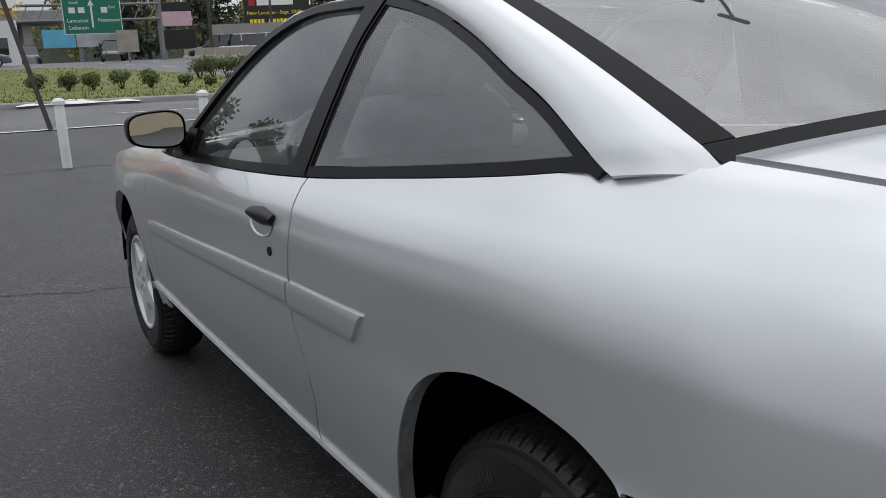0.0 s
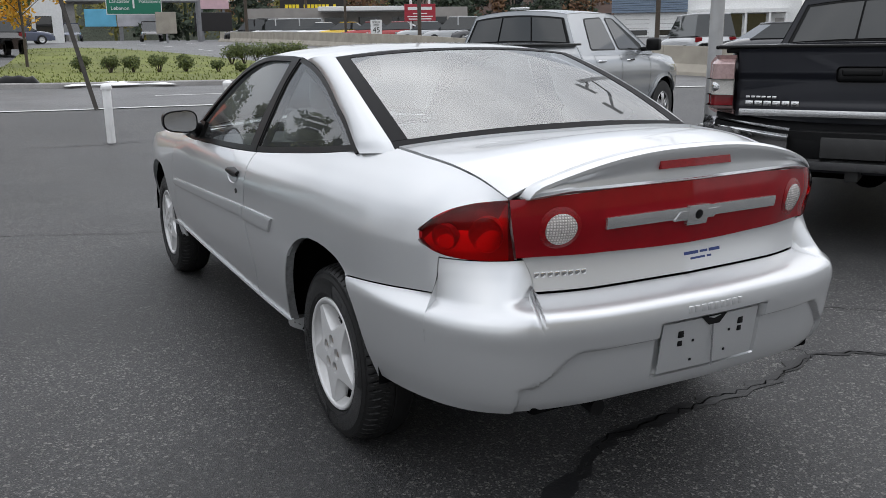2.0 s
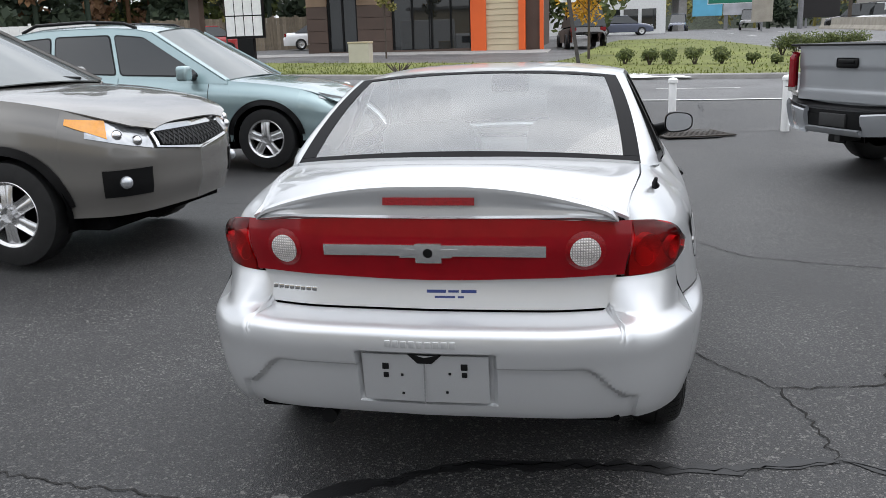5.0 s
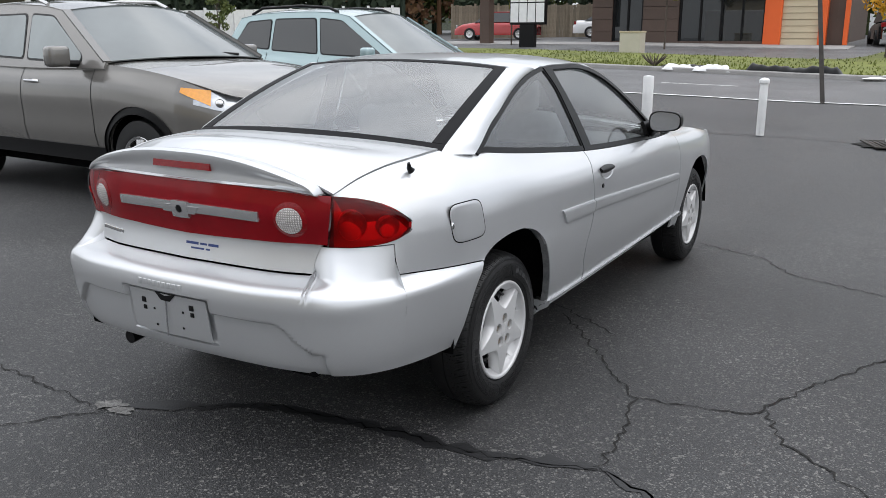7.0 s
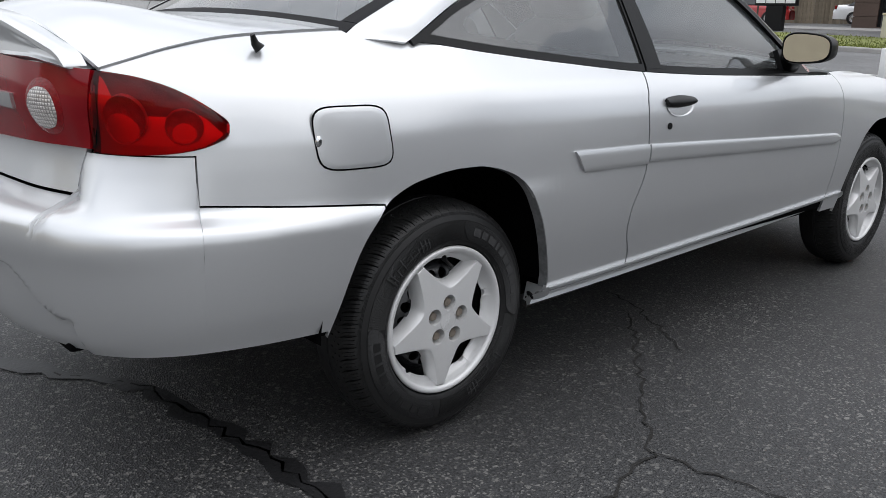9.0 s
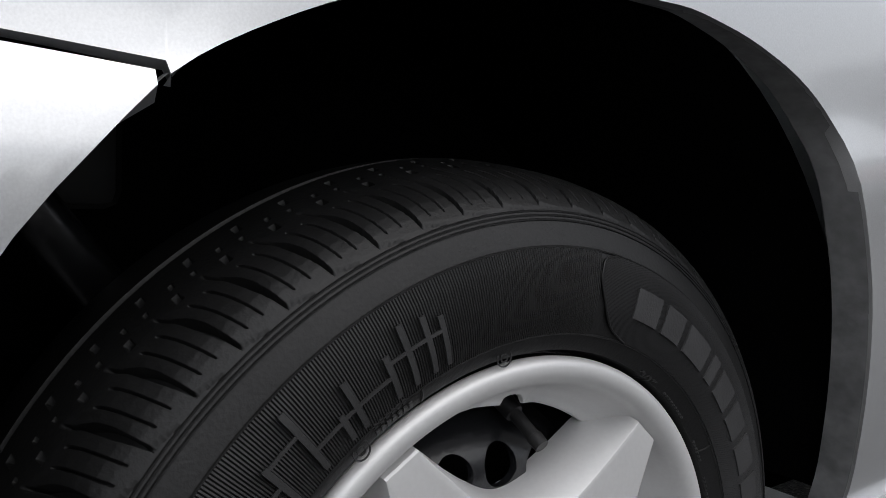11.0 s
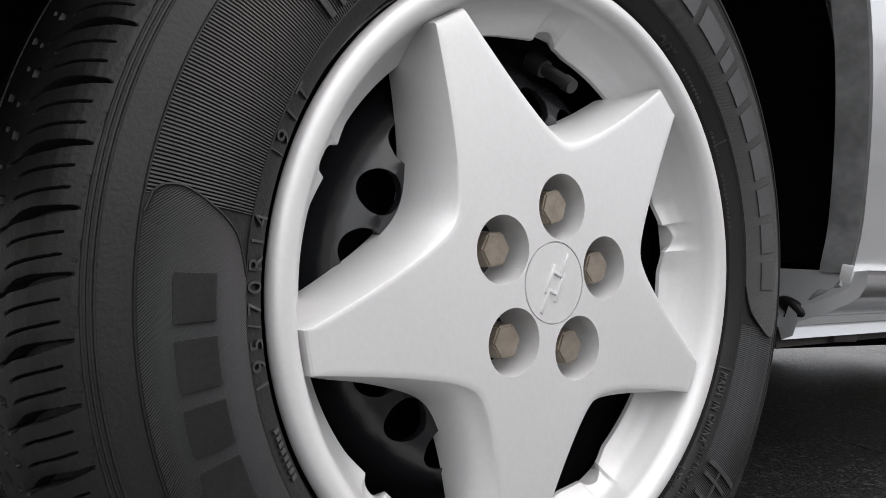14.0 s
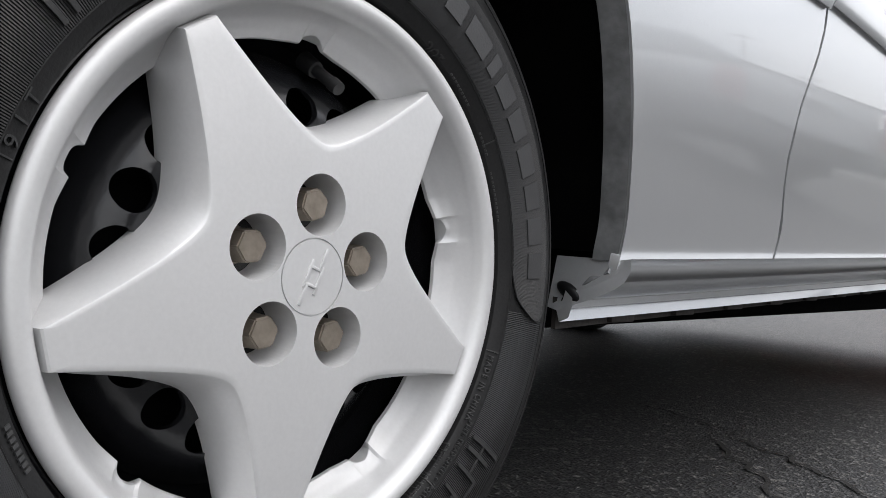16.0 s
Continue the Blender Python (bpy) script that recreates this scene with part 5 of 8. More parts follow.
def marks(root):
    rows = (("195/70R14", -106.5, .0132, .2026, 1.52, "raised tyre size lettering"), ("91T", -72.6, .0132, .2026, 1.80, "raised load rating lettering"),
            ("DOT", 28.5, .0080, .1985, 1.3, "small raised lettering"), ("MADE IN CHINA", 108, .0062, .2035, 1.3, "small raised lettering"),
            ("PLIES: TREAD 2STEEL + 1POLYESTER + 1NYLON", 124, .0046, .2065, 1.2, "small raised lettering"), ("SIDEWALL 1POLYESTER", 131, .0046, .1995, 1.2, "small raised lettering"))
    for text, d0, size, r0, space, label in rows:
        cu = bpy.data.curves.new("size", "FONT")
        cu.body, cu.size, cu.extrude = text, size, .0009
        cu.space_character = space
        ob = new("size_text", cu)
        me = bpy.data.meshes.new_from_object(ob.evaluated_get(bpy.context.evaluated_depsgraph_get()))
        bpy.data.objects.remove(ob)
        for v in me.vertices:
            r = r0 + v.co.y
            d = d0 + math.degrees(v.co.x / .203)
            v.co = on_side(r, d, .0003 + v.co.z)
        me.materials.append(M["rubber_line"])
        ob = new("size_marking", me)
        ob.parent = root
        ob["label"] = label
    # unreadable small print as bars, and two round approval marks
    for d0, n, r0 in ((-33.5, 6, .2105), (-33.5, 7, .2045), (-4, 6, .197), (38, 9, .199), (54, 6, .199), (64, 12, .1985), (-120, 8, .2035), (-136, 10, .2035), (158, 8, .206), (158, 9, .2)):
        bm = bmesh.new()
        for k in range(n):
            swall(bm, r0, r0 + .0036, d0 + k * 1.05, d0 + k * 1.05 + .62, .0007, 1, 1, .001)
        part("fine_print", bm, M["rubber_line"], root)
    for d0, r0 in ((-36.6, .2055), (-7.7, .2030)):
        c = on_side(r0, d0, .0005)
        bm = bmesh.new()
        tube(bm, [c + pol(.0052, 20 * k) for k in range(19)], .0005, 5, False)
        tube(bm, [c + pol(.0024, 20 * k) for k in range(19)], .0005, 5, False)
        part("approval_mark", bm, M["rubber_line"], root)
    for d in (-73.9, -24.5, 57.2, 107, 141, -140):
        bm = bmesh.new()
        swall(bm, .1965, .2125, d - .12, d + .12, .0005, 1, 6, .001)
        part("mould_line", bm, M["rubber_line"], root)


wheel = build_wheel()
bm = bmesh.new()
tyre_mesh(bm, False)
plain = finish(bm, "tyre_plain", M["rubber"], sharp=40)
plain_tyre = plain.data
bpy.data.objects.remove(plain)
wheel.parent = car
wheel.matrix_basis = pose(.790, 0, AXLE_Z)
for x, y, turn in ((.795, WB, 0), (-.790, 0, 180), (-.795, WB, 180)):
    w = copy_thing(wheel, pose(x, y, AXLE_Z, 0, 0, turn))
    for child in w.children:
        if child.name.startswith("tyre"):
            child.data = plain_tyre

# ---- ground and streets ----
rise = curve([-60, 4, 7, 9.67, 13.26, 17.5, 27.6, 36.4, 80, 200], [0, 0, .03, .10, .32, .42, .69, 1.03, 1.9, 3.0])


def ground_z(x, y):
    return rise(y) - .012 * min(max(x, -12), 0) * sstep(-2, 4, y)


def kerb_y(x):
    return 19.1 - .2 * x


def asphalt(name, base, dots):
    m = mat(name, base, 0.56, 0.0, 0.38, 0.8, 0.0, 200)
    n, l = m.node_tree.nodes, m.node_tree.links
    b = n["Principled BSDF"]
    co = n.new("ShaderNodeTexCoord")
    vo, no, pa = n.new("ShaderNodeTexVoronoi"), n.new("ShaderNodeTexNoise"), n.new("ShaderNodeTexNoise")
    vo.inputs["Scale"].default_value = 190
    no.inputs["Scale"].default_value, no.inputs["Detail"].default_value = 120, 5
    pa.inputs["Scale"].default_value, pa.inputs["Detail"].default_value = 0.7, 6
    for t in (vo, no, pa):
        l.new(co.outputs["Object"], t.inputs["Vector"])
    # pale stone chips here and there among the dark binder
    chip = n.new("ShaderNodeSeparateColor")
    l.new(vo.outputs["Color"], chip.inputs["Color"])
    pick = n.new("ShaderNodeMapRange")
    pick.inputs["From Min"].default_value, pick.inputs["From Max"].default_value = 0.84, 1.0
    pick.inputs["To Min"].default_value, pick.inputs["To Max"].default_value = 0.0, dots
    l.new(chip.outputs["Red"], pick.inputs["Value"])
    vo2, chip2, pick2, mx = n.new("ShaderNodeTexVoronoi"), n.new("ShaderNodeSeparateColor"), n.new("ShaderNodeMapRange"), n.new("ShaderNodeMath")
    vo2.inputs["Scale"].default_value = 92
    pick2.inputs["From Min"].default_value, pick2.inputs["From Max"].default_value = 0.94, 1.0
    pick2.inputs["To Min"].default_value, pick2.inputs["To Max"].default_value = 0.0, dots
    mx.operation = "MAXIMUM"
    l.new(co.outputs["Object"], vo2.inputs["Vector"])
    l.new(vo2.outputs["Color"], chip2.inputs["Color"])
    l.new(chip2.outputs["Green"], pick2.inputs["Value"])
    l.new(pick.outputs["Result"], mx.inputs[0])
    l.new(pick2.outputs["Result"], mx.inputs[1])
    worn = n.new("ShaderNodeMapRange")
    worn.inputs["From Min"].default_value, worn.inputs["From Max"].default_value = 0.35, 0.7
    worn.inputs["To Min"].default_value, worn.inputs["To Max"].default_value = 0.35, 1.4
    l.new(pa.outputs["Fac"], worn.inputs["Value"])
    mu = n.new("ShaderNodeMath")
    mu.operation = "MULTIPLY"
    l.new(mx.outputs[0], mu.inputs[0])
    l.new(worn.outputs["Result"], mu.inputs[1])
    fine = n.new("ShaderNodeMapRange")
    fine.inputs["From Min"].default_value, fine.inputs["From Max"].default_value = 0.3, 0.7
    fine.inputs["To Min"].default_value, fine.inputs["To Max"].default_value = 0.25, 1.75
    l.new(no.outputs["Fac"], fine.inputs["Value"])
    old = b.inputs["Base Color"].links[0].from_socket
    sc = n.new("ShaderNodeVectorMath")
    sc.operation = "SCALE"
    l.new(old, sc.inputs[0])
    l.new(fine.outputs["Result"], sc.inputs["Scale"])
    add = n.new("ShaderNodeMix")
    add.data_type = "RGBA"
    add.inputs["B"].default_value = (0.30, 0.29, 0.27, 1)
    l.new(mu.outputs[0], add.inputs["Factor"])
    l.new(sc.outputs["Vector"], add.inputs["A"])
    l.new(add.outputs["Result"], b.inputs["Base Color"])
    bp = n.new("ShaderNodeBump")
    bp.inputs["Strength"].default_value, bp.inputs["Distance"].default_value = 0.85, .003
    l.new(vo.outputs["Distance"], bp.inputs["Height"])
    l.new(bp.outputs["Normal"], b.inputs["Normal"])
    return m


M["asphalt"] = asphalt("asphalt", (0.0265, 0.0265, 0.0275), 0.55)
M["road"] = asphalt("road_asphalt", (0.095, 0.095, 0.097), 0.3)
M["tar"] = mat("tar_seal", (0.012, 0.012, 0.013), 0.5, 0.0, 0.3, 6, 0.3, 90)
M["crackdark"] = mat("crack_shadow", (0.010, 0.009, 0.008), 0.9, 0.0, 0.4, 20, 0.3, 120)
M["grass"] = mat("lawn", (0.125, 0.142, 0.026), 0.9, 0.0, 0.35, 0.5, 0.8, 40, fine=0.5)
M["concrete"] = mat("concrete", (0.34, 0.31, 0.26), 0.85, 0.0, 0.2, 1.5, 0.4, 60, fine=0.15)
M["kerb"] = mat("kerb_concrete", (0.30, 0.29, 0.28), 0.85, 0.0, 0.2, 2.0, 0.4, 60, fine=0.15)
M["paintline"] = mat("road_paint", (0.62, 0.62, 0.60), 0.7, 0.0, 0.3, 8, 0.3, 80, fine=0.3)


def sheet_xy(name, material, fn, nu, nv, label, cat, depth=0.0):
    bm = bmesh.new()
    grid(bm, fn, nu, nv, depth)
    return tagged(finish(bm, name, material), label, cat, kind="structure")


bm = bmesh.new()
xs = [-1500, -400, -150, -80, -50, -30, -20, -15, -12, -9, -6, -4, -2, 0, 2, 4, 7, 10, 15, 20, 30, 50, 80, 150, 400, 1500]
ys = [-1500, -300, -80, -30, -10, -4, -2, 0, 2, 4, 5, 6, 7, 8, 9, 10, 11, 12, 13, 14, 15, 16, 17, 18, 20, 22, 25, 28, 32, 36, 40, 50, 60, 80, 120, 200, 2500]
V = [[bm.verts.new((x, y, ground_z(x, y))) for y in ys] for x in xs]
for i in range(len(xs) - 1):
    for j in range(len(ys) - 1):
        bm.faces.new((V[i][j], V[i + 1][j], V[i + 1][j + 1], V[i][j + 1]))
ground = tagged(finish(bm, "ground", M["asphalt"]), "dark worn asphalt of the car lot", "ground", kind="structure")
# street beyond the white line
sheet_xy("road", M["road"], lambda u, v: ((x := lerp(-40, 60, u)), (y := lerp(13.35 - .06 * x, 90, v)), ground_z(x, y) + .006), 40, 60, "grey asphalt street and highway", "road")
sheet_xy("road_line_1", M["paintline"], lambda u, v: ((x := lerp(-25, 14, u)), (y := 13.30 - .06 * x + lerp(-.06, .06, v) + .03 * math.sin(x * 2.1)), ground_z(x, y) + .012), 80, 1, "white edge line across the lot's mouth", "road marking")
for k in range(6):
    sheet_xy(f"road_line_{k + 2}", M["paintline"], lambda u, v: ((x := -14 + k * 5.2 + u * 1.7), (y := 15.9 - .1 * x + lerp(-.05, .05, v)), ground_z(x, y) + .012), 4, 1, "worn white lane dash", "road marking")
for k, xl in enumerate((9.2, 12.6)):
    for j in range(7):
        sheet_xy(f"road_line_{10 + k * 7 + j}", M["paintline"], lambda u, v: ((x := xl + lerp(-.06, .06, u)), (y := 14 + j * 9 + v * 3), ground_z(x, y) + .012), 1, 4, "white highway lane dash", "road marking")


def crackline(pts, w, mtl, name, label, seed, jag=.018, step=.035):
    """An uneven split that wanders along a line of ground points."""
    rng = random.Random(seed)
    bm = bmesh.new()
    P = []
    for (xa, ya), (xb, yb) in zip(pts, pts[1:]):
        n = max(2, int(math.hypot(xb - xa, yb - ya) / step))
        for i in range(n):
            t = i / n
            nx, ny = -(yb - ya), xb - xa
            k = math.hypot(nx, ny)
            j = rng.uniform(-jag, jag)
            P.append((lerp(xa, xb, t) + nx / k * j, lerp(ya, yb, t) + ny / k * j))
    P.append(pts[-1])
    L = []
    for i, (x, y) in enumerate(P):
        xa, ya = P[max(i - 1, 0)]
        xb, yb = P[min(i + 1, len(P) - 1)]
        nx, ny = -(yb - ya), xb - xa
        k = math.hypot(nx, ny) or 1
        ww = w * rng.uniform(.35, 1.15) * min(1, .3 + i / 3, .3 + (len(P) - 1 - i) / 3)
        L.append([bm.verts.new((x + nx / k * s * ww, y + ny / k * s * ww, ground_z(x, y) + .0035)) for s in (-.5, .5)])
    for a, b in zip(L, L[1:]):
        bm.faces.new((a[0], b[0], b[1], a[1])[::-1])
    bmesh.ops.recalc_face_normals(bm, faces=bm.faces)
    if sum(f.normal.z for f in bm.faces) < 0:
        bmesh.ops.reverse_faces(bm, faces=bm.faces)
    part(name, bm, mtl, ground, label, smooth=False)


MAIN = [(-1.6, -1.0), (-.75, -1.17), (-.47, -.80), (.05, -.49), (.56, -.44), (.95, -.42), (1.31, -.31)]
crackline(MAIN[2:], .085, M["tar"], "tar_band", "dark tar seal along a crack", 5, .015, .05)
crackline([(1.31, -.31), (1.49, -.38), (1.71, -.56), (2.3, -1.0)], .04, M["tar"], "tar_band", "dark tar seal along a crack", 6)
for i, pts in enumerate((
        MAIN, [(1.31, -.31), (1.49, -.38), (1.71, -.56), (2.4, -1.1)],
        [(1.31, -.31), (1.29, .04), (1.23, .31), (.96, .67), (.54, 1.19)],
        [(1.23, .31), (1.39, .35), (1.66, .41), (1.83, .82), (2.06, 1.32), (2.5, 2.0)],
        [(1.70, .47), (1.82, .21), (2.05, .01), (2.4, -.3)],
        [(.72, 3.16), (1.21, 2.95), (1.44, 2.62), (1.98, 2.41), (3.2, 2.2)],
        [(-3.6, 4.3), (-2.45, 4.25), (-1.6, 4.22), (-.84, 3.88), (-.5, 3.8)],
        [(-1.96, 4.38), (-1.65, 5.95), (-1.75, 6.7)],
        [(-2.2, -.7), (-1.35, -.80), (-.75, -.85), (-.6, -.88)],
        [(.30, 1.35), (.49, 1.29), (.9, 1.0)],
        [(-3.2, 9.9), (-1.2, 9.5), (.4, 9.7), (2.6, 9.6)])):
    crackline(pts, .010, M["crackdark"], "crack", "open crack in the asphalt", 20 + i)
# storm drain by the bollards, with a cracked run-off
M["iron"] = mat("rusty_iron", (.035, .028, .022), .7, 0, .4, 14, .4, 80)
M["silt"] = mat("dark_silt", (.022, .021, .020), .95, 0, .5, 6, .4, 50, spec=.2)
drain = thing("storm_drain", "dark rusty storm drain grate sunk in the asphalt", "drain", pose(1.72, 9.45, ground_z(1.72, 9.45), 0, 0, 18))
bm = bmesh.new()
rng = random.Random(8)
c = bm.verts.new((0, 0, .004))
ring = []
for k in range(40):
    a, q = 2 * math.pi * k / 40, rng.uniform(.9, 1.08)
    ring.append(bm.verts.new((.66 * q * math.cos(a), .50 * q * math.sin(a), .004)))
for k in range(40):
    bm.faces.new((c, ring[k], ring[(k + 1) % 40]))
part("silt_bed", bm, M["silt"], drain, "dark silt round the grate", smooth=False)
bm = bmesh.new()
for x0, x1, y0, y1 in ((-.50, .50, -.42, -.37), (-.50, .50, .37, .42), (-.50, -.45, -.37, .37), (.45, .50, -.37, .37)):
    box(bm, x0, x1, y0, y1, .004, .022, .004)
part("frame", bm, M["iron"], drain, "rusty iron frame")
for k in range(14):
    bm = bmesh.new()
    box(bm, -.43 + k * .064, -.40 + k * .064, -.37, .37, .005, .018, .003)
    part("grate_bar", bm, M["iron"], drain)
for k, pts in enumerate(([(2.28, 14.0), (2.20, 12.6), (2.08, 11.4), (2.03, 10.1)], [(1.1, 9.4), (.2, 9.55), (-.9, 9.45)], [(2.3, 9.6), (3.2, 9.75), (4.6, 9.7)])):
    crackline(pts, .07 if k == 0 else .035, M["tar"], "tar_band", "dark damp crack by the drain", 60 + k, .03, .06)
bm = bmesh.new()
rng = random.Random(3)
c = bm.verts.new((-.50, -.83, .004))
ring = [bm.verts.new((-.50 + .11 * rng.uniform(.5, 1.2) * math.cos(a), -.83 + .055 * rng.uniform(.5, 1.2) * math.sin(a), .004)) for a in [2 * math.pi * k / 26 for k in range(26)]]
for k in range(26):
    bm.faces.new((c, ring[k], ring[(k + 1) % 26]))
part("pale_patch", bm, mat("pale_patch", (.20, .195, .185), .9, 0, .4, 30, .3, 150, fine=.4), ground, "pale scuffed patch on the asphalt", smooth=False)

# kerb and lawns
def kerb_run(name, x0, x1, yf, label):
    bm = bmesh.new()
    prof = [(-.005, -.05), (0, .10), (.02, .125), (.15, .13), (.16, -.05)]
    n = 60
    R = []
    for i in range(n + 1):
        x = lerp(x0, x1, i / n)
        y = yf(x)
        R.append([bm.verts.new((x, y + a, ground_z(x, y) + b)) for a, b in prof])
    for a, b in zip(R, R[1:]):
        for k in range(len(prof) - 1):
            bm.faces.new((a[k], b[k], b[k + 1], a[k + 1]))
    tagged(finish(bm, name, M["kerb"]), label, "kerb", kind="structure")


kerb_run("kerb_1", -26, 8.2, kerb_y, "pale concrete kerb along the street")


def lawn_far(x):
    if x < -1.2:
        return lerp(kerb_y(x) + 6.6, 26.2, sstep(-6, -1.4, x))
    return lerp(26.2, 46, sstep(-1.2, 1.6, x)) if x < 4 else lerp(46, 27.5, sstep(4, 8.2, x))


bm = bmesh.new()
grid(bm, lambda u, v: ((x := lerp(-26, 8.15, u)), (y := lerp(kerb_y(x) + .14, lawn_far(x), v)), ground_z(x, y) + .118 + .03 * math.sin(3 * x) * v * (1 - v)), 70, 24, .14)
tagged(finish(bm, "lawn", M["grass"]), "mown autumn lawn behind the kerb", "lawn", kind="stuff")
# grass blades along the lawn's near edge
bm = bmesh.new()
rng = random.Random(11)
for k in range(5200):
    x = rng.uniform(-14, 8)
    y = kerb_y(x) + .16 + (lawn_far(x) - kerb_y(x) - .2) * rng.random() ** 2
    z = ground_z(x, y) + .115
    h, a = rng.uniform(.03, .085), rng.uniform(0, 6.3)
    dx, dy = math.cos(a) * .022, math.sin(a) * .022
    lx, ly = rng.uniform(-.03, .03), rng.uniform(-.03, .03)
    bm.faces.new([bm.verts.new(p) for p in ((x - dx, y - dy, z), (x + dx, y + dy, z), (x + lx, y + ly, z + h))])
me = bpy.data.meshes.new("grass_tufts")
bm.to_mesh(me)
bm.free()
me.materials.append(mat("grass_blades", (0.118, 0.138, 0.024), 0.85, 0, .4, .6, 0, 30, fine=.3))
tagged(new("grass_tufts", me), "short green and yellow grass tufts", "grass", kind="stuff")


# ---- bollards, sign, lamp post ----
def bollard(x, y, r, cap, lean=0.0):
    b = thing("bollard", "white-painted steel bollard at the lot's edge", "bollard", pose(x, y, ground_z(x, y) - .02, lean, 0, 0), "row of bollards")
    bm = bmesh.new()
    lathe(bm, [(0, r), (.2, r), (.4, r), (.76, r), (.775, r * .9), (.782, .0005)], 96, "z")
    lathe(bm, [(0, r * 1.0), (.004, r * 1.5), (.006, 0.0005)], 20, "z")
    bmesh.ops.recalc_face_normals(bm, faces=bm.faces)
    part("post", bm, M["white"], b, sharp=30)
    if cap:
        bm = bmesh.new()
        lathe(bm, [(.735, r * 1.01), (.735, r * 1.28), (.775, r * 1.28), (.80, r * .9), (.812, .0005)], 96, "z")
        bmesh.ops.recalc_face_normals(bm, faces=bm.faces)
        part("cap", bm, M["white"], b, "domed white cap", sharp=30)


for x, y, r, cap in ((-3.42, 9.75, .050, True), (-1.78, 9.66, .078, False), (-.145, 9.64, .055, True), (1.48, 9.62, .055, True), (3.05, 9.66, .060, True)):
    bollard(x, y, r, cap)

stop = thing("stop_sign", "leaning dark post with the bare back of an octagonal sign", "road sign", pose(.16, 13.26, ground_z(0, 13.26) - .05))
bm = bmesh.new()
LEAN = Vector((-.17, .35, 1.0))
for k in (-1, 1):
    vs = box(bm, -.035, .035, -.02 + k * .006, .02 + k * .006, 0, 1)
for v in bm.verts:
    h = v.co.z * 2.9
    v.co = Vector((v.co.x + LEAN.x * h, v.co.y + LEAN.y * h, h))
part("post", bm, mat("dark_post", (.045, .04, .035), .7, .3, .3, 12, .2, 80), stop)
bm = bmesh.new()
c = LEAN * 2.25
nrm = Vector((.45, -.80, .25)).normalized()
ux = nrm.cross(Vector((0, 0, 1))).normalized()
uz = ux.cross(nrm).normalized()
vs = [bm.verts.new(c + nrm * -.03 + (ux * math.cos(a) + uz * math.sin(a)) * .39) for a in [math.pi / 8 + math.pi / 4 * k for k in range(8)]]
bm.faces.new(vs)
bmesh.ops.solidify(bm, geom=bm.faces[:], thickness=.006)
bmesh.ops.recalc_face_normals(bm, faces=bm.faces)
part("sign_plate", bm, mat("sign_back", (.62, .62, .60), .5, .3, .1, 8), stop, "pale bare metal back of the sign")

lamp = thing("lamp_post", "grey round steel lamp post", "lamp post", pose(8.3, 7.05, ground_z(8.3, 7.05)))
bm = bmesh.new()
lathe(bm, [(0, .11), (7.0, .085)], 24, "z")
lathe(bm, [(0, .17), (.05, .17), (.07, .11)], 24, "z")
bmesh.ops.recalc_face_normals(bm, faces=bm.faces)
part("post", bm, mat("galvanised", (.40, .40, .40), .5, .4, .12, 5, .1, 80), lamp)
LX = Vector((.647, -.762, 0))                # across the line from the car to the post
for arm_, head in (((0, .2, .35), (6.6, 6.9, 7.35)), ((0, .7, 1.4), (6.3, 6.7, 7.9))):
    bm = bmesh.new()
    pts = [LX * a + Vector((0, 0, z)) for a, z in zip(arm_, head)]
    tube(bm, pts, .045, 10)
    part("arm", bm, M["black"], lamp, "dark bracket arm")
    bm = bmesh.new()
    box(bm, -.30, .30, -.20, .20, -.09, .09, .03, Matrix.Translation(pts[-1]) @ Matrix.Rotation(radians(-50), 4, "Z") @ Matrix.Rotation(radians(25), 4, "X"))
    part("flood_light", bm, M["black"], lamp, "dark rectangular flood light")


# ---- generic parked vehicles ----
def paint(name, col, metal=.4):
    return mat(name, col, .25, metal, .04, 3, 0, 600, coat=.9, fine=.03)


M["pane"] = mat("dark_pane", (.018, .021, .022), .03, 0.0, .1, 2, 0, 100, spec=.8)
# opaque glass: the pale base colours put reflected sky into screen and panes
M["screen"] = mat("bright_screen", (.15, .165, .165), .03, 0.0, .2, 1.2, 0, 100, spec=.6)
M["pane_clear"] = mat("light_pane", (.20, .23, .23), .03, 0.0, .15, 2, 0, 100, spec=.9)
M["amber"] = mat("amber_lens", (.75, .30, .02), .12, 0, .1, 40, .1, 120, coat=1)
M["lampclear"] = mat("headlamp_lens", (.42, .44, .46), .06, .6, .2, 30, .2, 90, coat=1)


